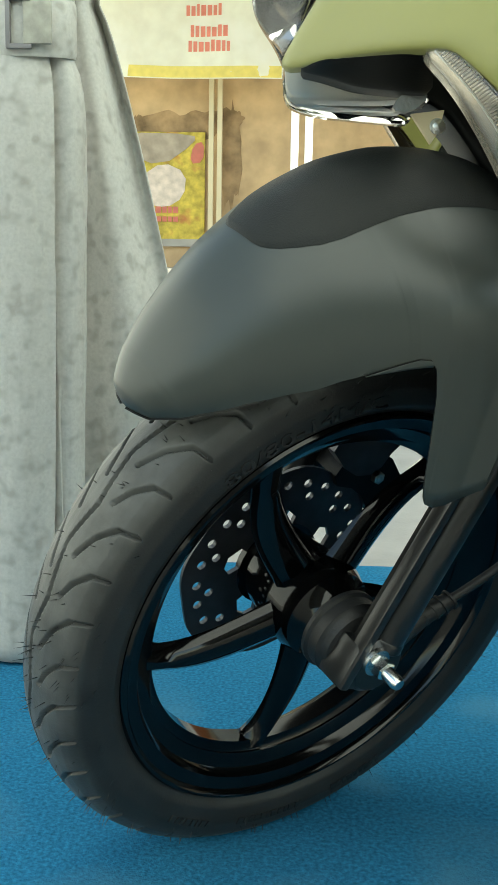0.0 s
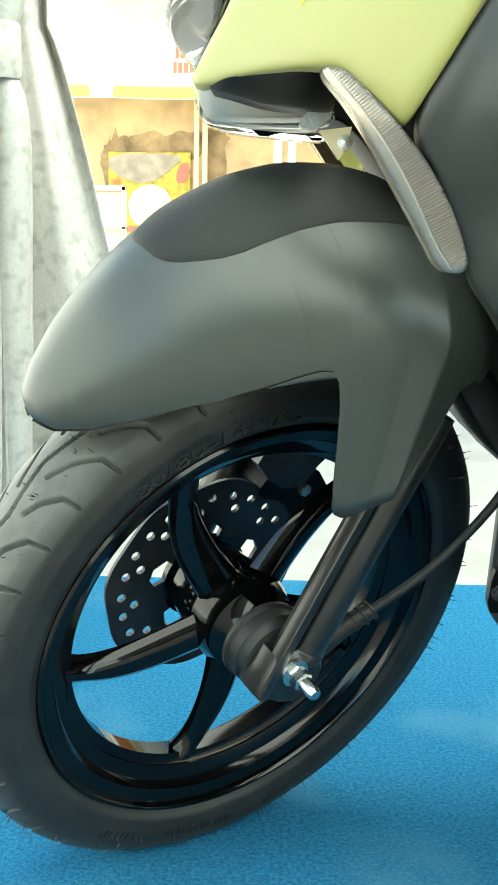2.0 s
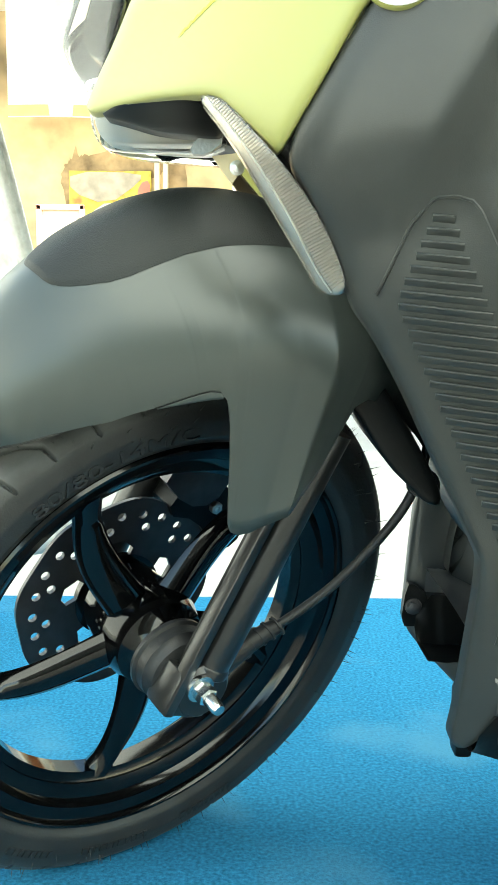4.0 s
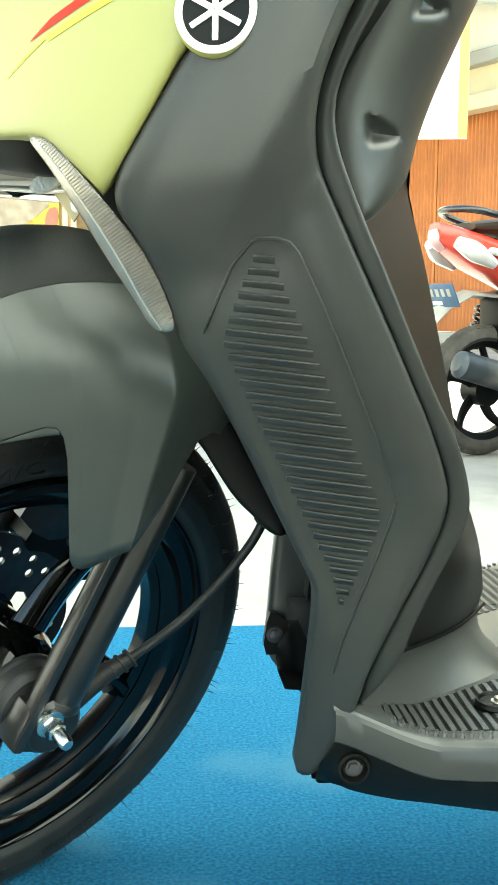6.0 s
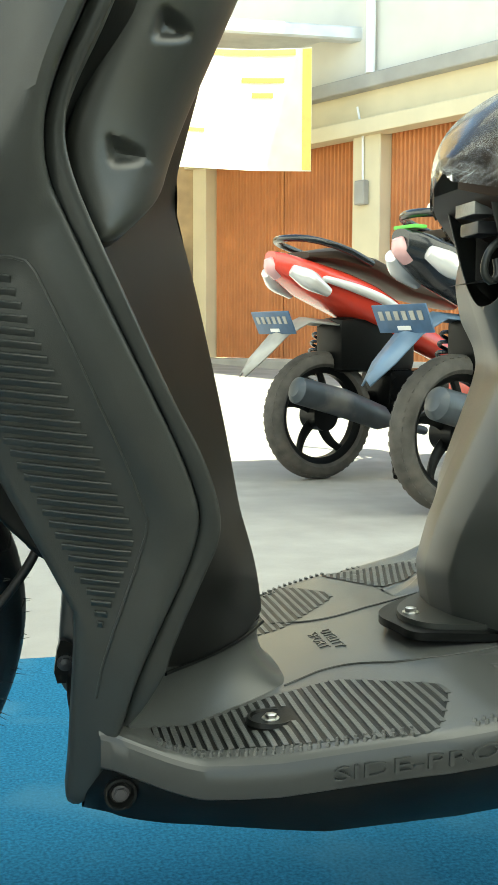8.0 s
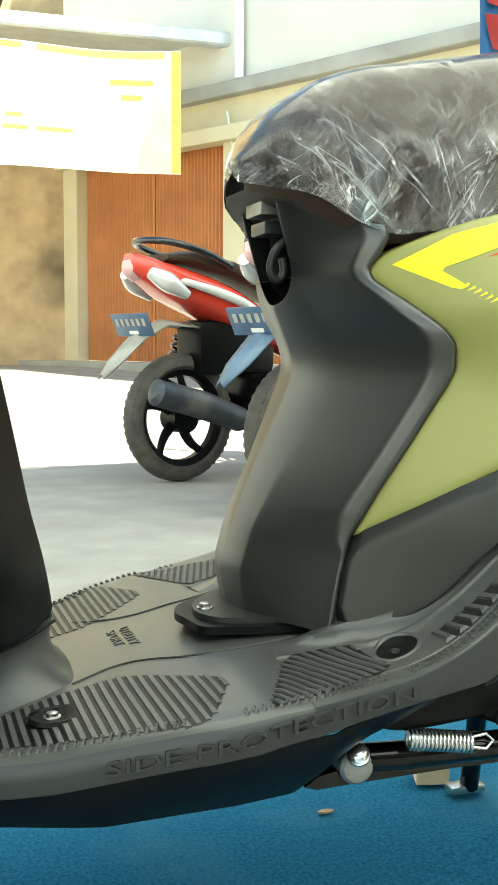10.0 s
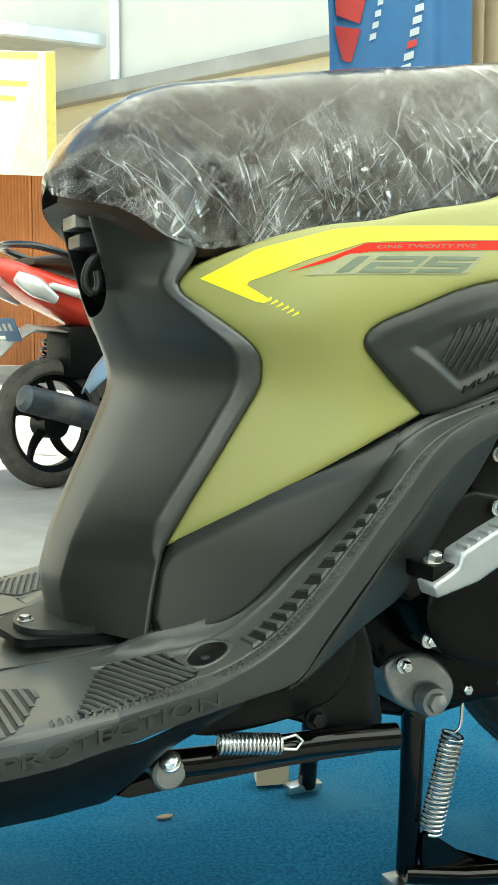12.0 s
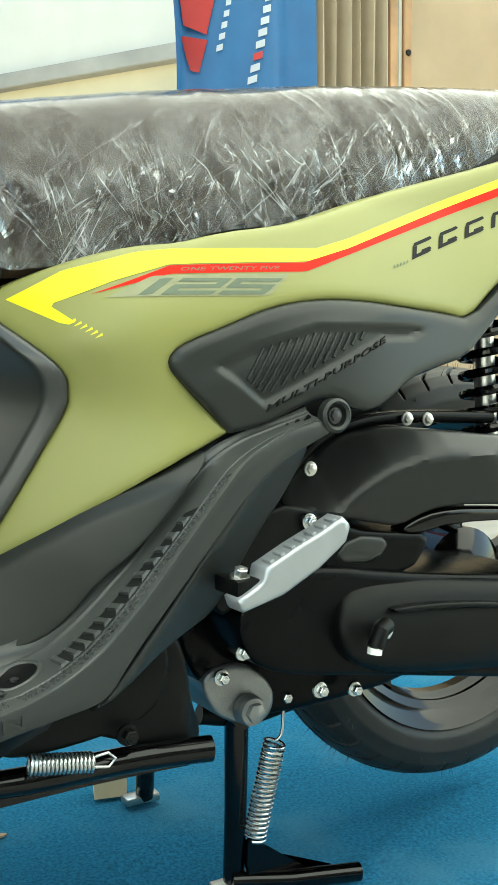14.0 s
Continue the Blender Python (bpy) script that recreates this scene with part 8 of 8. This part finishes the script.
def parked_bike(label, m, paint, side_paint, flap, lens, accents, lamp):
    """A step-through motorcycle; local x forward, y left, z up, rear axle over the origin."""
    r = root("motorcycle", label, "motorcycle", "parked motorcycles")
    r.matrix_basis = m
    for nm, x in (("rear_wheel", 0.0), ("front_wheel", 1.23)):
        w = part(nm, lathe_bm([(-0.03, 0.185), (-0.034, 0.195), (-0.02, 0.178), (0.02, 0.178), (0.034, 0.195), (0.03, 0.185), (0.015, 0.170), (-0.015, 0.170)], 48, closed=True), M_black, r, "black cast wheel", matrix=Matrix.Translation((x, 0, 0.258)))
        prof = [(-0.030, 0.190), (-0.044, 0.208), (-0.043, 0.228), (-0.030, 0.247), (-0.012, 0.257), (0.012, 0.257), (0.030, 0.247), (0.043, 0.228), (0.044, 0.208), (0.030, 0.190)]
        bm = lathe_bm(prof, 64, closed=True)
        for i in range(48):
            a = 2 * math.pi * i / 48
            for sd in (-1, 1):
                box_bm((0.016, 0.020, 0.004), (0, sd * 0.022, 0.2472), 0.001, bm, Matrix.Rotation(a + sd * 0.03, 4, "Y"), segments=1)
        part("tyre", bm, M_dust_tyre, w, "dusty treaded tyre")
        for k in range(5):
            part("spoke", spoke_bm(2 * math.pi * k / 5, 2 * math.pi * k / 5 + 0.35, 0.03, 0.175, 0.05, 0.03, 0, 0, 0.014, bmesh.new()), M_black, w)
        part("hub", lathe_bm([(-0.06, 0.02), (-0.05, 0.06), (0.05, 0.06), (0.06, 0.02)], 28), M_black, w)
    # tail, seat, rails
    V, F = [], []
    sec = [(-0.24, 0.83, 0.90, 0.03), (-0.20, 0.795, 0.895, 0.080), (-0.08, 0.725, 0.868, 0.115), (0.08, 0.665, 0.83, 0.130), (0.22, 0.61, 0.785, 0.132), (0.34, 0.56, 0.725, 0.13), (0.42, 0.53, 0.65, 0.12)]
    sx = [q[0] for q in sec]
    fine = np.linspace(sx[0], sx[-1], 34)
    sec = [(x, *(float(np.mean(np.interp(x + np.linspace(-0.03, 0.03, 9), sx, [q[c] for q in sec]))) for c in (1, 2, 3))) for x in fine]
    for x, b, t, w in sec:
        for a in range(20):
            c, s = math.cos(2 * math.pi * a / 20), math.sin(2 * math.pi * a / 20)
            V.append((x, w * math.copysign(abs(c) ** 0.7, c), (b + t) / 2 + (t - b) / 2 * math.copysign(abs(s) ** 0.7, s)))
    for j in range(len(sec) - 1):
        for a in range(20):
            F.append((j * 20 + a, j * 20 + (a + 1) % 20, (j + 1) * 20 + (a + 1) % 20, (j + 1) * 20 + a))
    F += [tuple(range(20))[::-1], tuple(range((len(sec) - 1) * 20, len(sec) * 20))]
    tail = mesh_object("tail_body", V, F, paint, r, "painted tail body")
    for sd in (-1, 1):
        part("side_stripe", smooth_tube([(-0.10, sd * 0.128, 0.80), (0.08, sd * 0.139, 0.76), (0.25, sd * 0.139, 0.71), (0.40, sd * 0.126, 0.62)], [0.012, 0.02, 0.02, 0.01], 10), side_paint, tail)
        part("turn_lens", smooth_tube([(-0.21, sd * 0.08, 0.83), (-0.14, sd * 0.112, 0.79), (-0.04, sd * 0.128, 0.735)], [0.020, 0.042, 0.016], 14), lens, tail, "pale turn lamp lens")
    part("tail_lamp", smooth_tube([(-0.252, 0, 0.875), (-0.236, 0, 0.84), (-0.20, 0, 0.80)], [0.016, 0.034, 0.022], 16), lamp, tail, "tail lamp")
    V, F = [], []
    sec = [(-0.12, 0.87, 0.90, 0.09), (0.0, 0.86, 0.92, 0.115), (0.2, 0.82, 0.89, 0.125), (0.4, 0.74, 0.82, 0.12), (0.62, 0.70, 0.79, 0.10), (0.70, 0.69, 0.75, 0.06)]
    for x, b, t, w in sec:
        for a in range(16):
            c, s = math.cos(2 * math.pi * a / 16), math.sin(2 * math.pi * a / 16)
            V.append((x, w * math.copysign(abs(c) ** 0.6, c), (b + t) / 2 + (t - b) / 2 * math.copysign(abs(s) ** 0.7, s)))
    for j in range(len(sec) - 1):
        F += [(j * 16 + a, j * 16 + (a + 1) % 16, (j + 1) * 16 + (a + 1) % 16, (j + 1) * 16 + a) for a in range(16)]
    F += [tuple(range(16))[::-1], tuple(range((len(sec) - 1) * 16, len(sec) * 16))]
    mesh_object("seat", V, F, M_vinyl, r, "black seat")
    rail = [(0.16, -0.13, 0.86), (0.02, -0.145, 0.91), (-0.14, -0.12, 0.945), (-0.20, 0.0, 0.95), (-0.14, 0.12, 0.945), (0.02, 0.145, 0.91), (0.16, 0.13, 0.86)]
    part("grab_rail", tube_bm(resample(soften(rail, 2, False), 0.02, False), 0.014, 10), M_bike_black, r, "black grab rail")
    # flap, plate
    bm = bmesh.new()
    V = []
    for x, z, w in ((0.05, 0.62, 0.07), (-0.10, 0.63, 0.07), (-0.20, 0.58, 0.065), (-0.30, 0.49, 0.055), (-0.37, 0.42, 0.02)):
        V += [(x, -w, z), (x, 0, z + 0.02), (x, w, z)]
    F = [(j * 3 + i, j * 3 + i + 1, (j + 1) * 3 + i + 1, (j + 1) * 3 + i) for j in range(4) for i in range(2)]
    fl = mesh_object("mud_flap", V, F, flap, r, "plastic rear mud flap")
    fl.modifiers.new("thickness", "SOLIDIFY").thickness = 0.006
    pm = Matrix.Translation((-0.225, 0, 0.625)) @ Matrix.Rotation(radians(-25), 4, "Y")
    pl = part("number_plate", box_bm((0.006, 0.25, 0.095), (0, 0, 0), 0.002), M_plate, r, "dark number plate with blank bars", matrix=pm)
    for i in range(6):
        part("plate_bar", box_bm((0.002, 0.020, 0.030), (-0.0045, 0.09 - 0.036 * i, 0.012), 0), M_flap, pl, "", False)
    part("plate_bar", box_bm((0.002, 0.06, 0.014), (-0.0045, 0, -0.03), 0), M_bike_white, pl, "", False)
    # muffler, shock, engine, frame
    part("muffler", tube_bm([(-0.24, -0.16, 0.375), (-0.225, -0.16, 0.37), (0.0, -0.15, 0.315), (0.20, -0.14, 0.25), (0.26, -0.13, 0.23), (0.5, -0.08, 0.18)], [0.030, 0.052, 0.056, 0.05, 0.022, 0.018], 20), M_muffler, r, "dusty dark muffler")
    part("shock", tube_bm(spring_path((0.02, 0.13, 0.30), (0.10, 0.12, 0.60), 0.028, 9), 0.007, 7), M_bike_black, r, "coil spring shock")
    part("swing_arm", box_bm((0.45, 0.05, 0.07), (0.24, 0.10, 0.27), 0.01), M_black, r)
    part("engine", box_bm((0.34, 0.20, 0.22), (0.46, 0, 0.33), 0.03), M_engine, r, "dark engine")
    part("chain_guard", box_bm((0.40, 0.04, 0.10), (0.20, 0.09, 0.30), 0.02), M_black, r)
    part("underseat", box_bm((0.40, 0.18, 0.22), (0.24, 0, 0.54), 0.04), M_black, r, "black inner body")
    part("frame_spine", tube_bm([(0.45, 0, 0.6), (0.7, 0, 0.50), (0.95, 0, 0.62), (1.05, 0, 0.88)], 0.06, 14), paint, r, "painted body spine")
    part("leg_shield", poly_bm(soften([(0.80, 0.30), (0.98, 0.34), (1.10, 0.62), (1.06, 0.80), (0.96, 0.78), (0.92, 0.55)], 2), -0.17, 0.17), paint, r, "painted leg shield", True, Matrix.Rotation(radians(90), 4, "X"))
    part("front_fork", tube_bm([(1.23, 0.07, 0.26), (1.12, 0.07, 0.62)], 0.02, 10), M_steel, r)
    part("front_fork", tube_bm([(1.23, -0.07, 0.26), (1.12, -0.07, 0.62)], 0.02, 10), M_steel, r)
    part("front_guard", tube_bm([(1.43, 0, 0.46), (1.30, 0, 0.55), (1.15, 0, 0.56), (1.0, 0, 0.47)], [0.03, 0.06, 0.06, 0.05], 12), paint, r, "painted front mudguard")
    part("head_cowl", tube_bm([(1.12, 0, 0.88), (1.06, 0, 0.96), (0.98, 0, 1.0)], [0.10, 0.12, 0.06], 16), paint, r, "handlebar cowl")
    part("handlebar", tube_bm([(0.90, -0.33, 0.99), (1.0, -0.15, 1.0), (1.02, 0, 0.98), (1.0, 0.15, 1.0), (0.90, 0.33, 0.99)], 0.014, 10), M_black, r)
    for sd in (-1, 1):
        mir = part("mirror", tube_bm([(0.96, sd * 0.26, 1.0), (0.97, sd * 0.27, 1.10), (0.96, sd * 0.32, 1.16)], 0.006, 8), M_black, r, "rear view mirror")
        part("mirror_glass", lathe_bm([(0.004, 0.055), (0.0, 0.065), (-0.016, 0.05)], 20), M_reflector, mir, "mirror glass", matrix=Matrix.Translation((0.955, sd * 0.36, 1.18)) @ Matrix.Rotation(radians(90), 4, "Z") @ Matrix.Diagonal((1.0, 1.0, 0.62, 1)))
    part("prop_stand", tube_bm([(0.30, 0.10, 0.22), (0.25, 0.24, 0.02), (0.22, 0.26, 0.005)], 0.011, 8), M_black, r, "side stand")
    part("stand_bar", tube_bm([(0.30, -0.14, 0.22), (0.27, -0.16, 0.03), (0.25, -0.19, 0.012)], 0.012, 8), M_black, r)
    for nm, (x, y, z), (sx, sy, sz), mat in accents:
        part(nm, box_bm((sx, sy, sz), (x, y, z), min(sx, sy, sz) * 0.3), mat, r)
    return r


def bike_pose(x, y, heading):
    return Matrix.Translation((x, y, ground_height(x, y))) @ Matrix.Rotation(radians(heading), 4, "Z")


parked_bike("red and white motorcycle with a dusty rear wheel parked on concrete", bike_pose(1.578, 3.24, 21.5), M_bike_red, M_bike_white, M_flap, M_lens_clear, [], M_lens_pink)
parked_bike("black motorcycle with a blue-grey mud flap parked beside the red one", bike_pose(1.775, 2.34, 21.5), M_bike_black, M_bike_black, M_flap_blue, M_lens_clear,
            [("lamp_top", (-0.20, 0.0, 0.905), (0.05, 0.10, 0.012), M_green)], M_lens_pink)

# ---------------------------------------------------------------- right side of the tent: flag, curtain, boards
M_flag = cloth_material("blue_flag_cloth", (0.025, 0.12, 0.29), 0.2)
M_flag_red = cloth_material("red_flag_print", (0.48, 0.035, 0.035), 0.2)
M_flag_white = cloth_material("white_flag_print", (0.48, 0.53, 0.58), 0.2)
flag = root("feather_flag", "blue cloth flag with red and white print on a pole", "flag")


def flag_place(u, v):
    x = 1.673 + 0.334 * u + 0.018 * v * math.sin(6 * u + 1) + 0.010 * math.sin(9 * v) * (1 - u)
    y = 1.10 + 0.05 * math.sin(3.4 * u + 0.8) + 0.035 * math.sin(8 * u + 2 * v) * (0.4 + v) + 0.012 * math.sin(17 * u - 3 * v)
    return x, y, 0.95 + 0.02 * u + 1.2 * v


n, k = 28, 30
V = [flag_place(i / n, j / k) for j in range(k + 1) for i in range(n + 1)]
F = [(j * (n + 1) + i, j * (n + 1) + i + 1, (j + 1) * (n + 1) + i + 1, (j + 1) * (n + 1) + i) for j in range(k) for i in range(n)]
mesh_object("cloth", V, F, M_flag, flag)


def flag_patch(name, corners, mat):
    W = []
    for u in np.linspace(0, 1, 5):
        for w in (0, 1):
            a = np.array(corners[0]) * (1 - u) + np.array(corners[1]) * u
            b = np.array(corners[3]) * (1 - u) + np.array(corners[2]) * u
            p = flag_place(*(a if w == 0 else b))
            W.append((p[0], p[1] - 0.006, p[2]))
    mesh_object(name, W, [(2 * i, 2 * i + 1, 2 * i + 3, 2 * i + 2) for i in range(4)], mat, flag)


flag_patch("red_block", [(0.03, 0.46), (0.12, 0.278), (0.26, 0.259), (0.42, 0.46)], M_flag_red)
flag_patch("red_block", [(0.09, 0.257), (0.165, 0.196), (0.215, 0.192), (0.265, 0.249)], M_flag_red)
for j in range(8):
    u, v = 0.31 + 0.016 * j, 0.226 + 0.020 * j
    flag_patch("white_bar", [(u, v), (u + 0.040, v + 0.003), (u + 0.044, v + 0.014), (u + 0.004, v + 0.011)], M_flag_white)
for j in range(11):
    u, v = 0.525 + 0.016 * j, 0.165 + 0.021 * j
    flag_patch("white_bar", [(u, v), (u + 0.050, v + 0.004), (u + 0.053, v + 0.017), (u + 0.003, v + 0.013)], M_flag_red if j == 2 else M_flag_white)
part("flag_pole", tube_bm([(1.815, 1.20, 0.02), (1.815, 1.20, 1.2), (1.815, 1.20, 2.4)], 0.012, 10), M_steel, flag, "steel flag pole")
part("flag_base", lathe_bm([(0.0, 0.16), (0.03, 0.16), (0.05, 0.12), (0.06, 0.03)], 24, axis="z"), M_black, flag, "black flag base", matrix=Matrix.Translation((1.815, 1.20, 0.0)))

M_drape = cloth_material("beige_drape", (0.33, 0.27, 0.19), 0.1, (0.24, 0.20, 0.15), 4.0, 0.5)
M_ply = material("plywood", (0.29, 0.21, 0.125), 0.6, vary=0.12, scale=5, second=(0.29, 0.20, 0.105), patch=3, patch_amount=0.5, grain=0.1, grain_scale=150)
M_post = material("brown_timber", (0.30, 0.17, 0.08), 0.6, vary=0.25, scale=10)
V, F = [], []
for i in range(121):
    u = i / 120
    for z in (0.0, 0.6, 1.2, 1.8, 2.45):
        V.append((2.43 + 0.51 * u, 2.02 + 0.030 * math.sin(u * 62) + 0.012 * math.sin(u * 23 + z), z))
F = [(i * 5 + j, i * 5 + j + 1, (i + 1) * 5 + j + 1, (i + 1) * 5 + j) for i in range(120) for j in range(4)]
tagged(mesh_object("pleated_drape", V, F, M_drape), "beige pleated drape hanging beside the boards", "curtain")
boards = root("board_wall", "plywood board partition with brown timber posts", "partition")
part("knot", lathe_bm([(0.0, 0.011), (-0.004, 0.010)], 14), M_black, boards, "dark knot hole", matrix=Matrix.Translation((3.022, 1.979, 1.585)))
for x0, x1, mat, y in ((2.948, 2.982, M_post, 1.985), (2.986, 3.004, M_band, 1.99), (3.006, 3.040, M_post, 1.98), (3.045, 4.3, M_ply, 2.0), (4.305, 5.1, M_ply, 2.0)):
    part("board", bm_block((x0, y, 0.0), (x1, y + 0.03, 2.5), 0.003), mat, boards, "", False)
# scraps on the carpet
tagged(part("cardboard_scrap", poly_bm([(1.078, 0.205), (1.118, 0.195), (1.128, 0.225), (1.090, 0.238)], 0.004, 0.030), material("cardboard", (0.62, 0.50, 0.32), 0.8, vary=0.12), None, "", False, None), "small pale cardboard scrap on the carpet", "scrap")
tagged(part("leaf_scrap", poly_bm(soften([(0.930, 0.170), (0.943, 0.164), (0.956, 0.170), (0.943, 0.176)], 1), 0.003, 0.005), M_ply, None, "", False), "tiny tan scrap on the blue carpet", "scrap")
# pink-framed stall rack near the curtain
rack = root("display_rack", "pale display rack with a faded pink frame", "rack")
M_pink = material("faded_pink_paint", (0.70, 0.36, 0.28), 0.5, vary=0.12)
for lo, hi in (((-1.30, 7.2, 0.0), (-1.26, 7.24, 1.12)), ((-0.98, 7.2, 0.0), (-0.94, 7.24, 1.12)), ((-1.30, 7.2, 1.08), (-0.94, 7.24, 1.12)), ((-1.30, 7.2, 0.80), (-0.94, 7.24, 0.83))):
    part("frame_bar", bm_block(lo, hi, 0.006), M_pink, rack, "", False)
part("back_panel", bm_block((-1.27, 7.23, 0.1), (-0.97, 7.25, 1.08), 0.004), M_plaster, rack, "", False)


# ---------------------------------------------------------------- unseen cloth walls of the tent behind the camera, added to darken reflections
M_side = cloth_material("grey_side_cloth", (0.13, 0.13, 0.125), 0.05, (0.10, 0.10, 0.095), 1.0, 0.4)
M_dark_cloth = cloth_material("dark_grey_cloth", (0.07, 0.068, 0.062), 0.05, (0.045, 0.043, 0.04), 2.0, 0.5)
V, F = [], []
for i in range(241):
    u = i / 240
    for z in (0.0, 0.35, 0.7, 1.05):
        V.append((-0.3 + 5.6 * u, -4.5 + 0.04 * math.sin(u * 190) + 0.02 * math.sin(u * 71 + z), z))
F = [(i * 4 + j, i * 4 + j + 1, (i + 1) * 4 + j + 1, (i + 1) * 4 + j) for i in range(240) for j in range(3)]
tagged(mesh_object("unseen_back_wall", V, F, M_dark_cloth), "unseen dark grey cloth wall behind the camera, added to darken reflections", "tent wall", kind="structure")
V, F = [], []
for i in range(241):
    u = i / 240
    for z in (1.08, 1.5, 2.0, 2.6):
        V.append((-0.3 + 5.6 * u, -4.55 + 0.04 * math.sin(u * 150) + 0.02 * math.sin(u * 61 + z), z))
F = [(i * 4 + j, i * 4 + j + 1, (i + 1) * 4 + j + 1, (i + 1) * 4 + j) for i in range(240) for j in range(3)]
tagged(mesh_object("unseen_side_cloth", V, F, M_side), "unseen dark grey cloth above the low wall, added to dim the fill light", "tent wall", kind="structure")
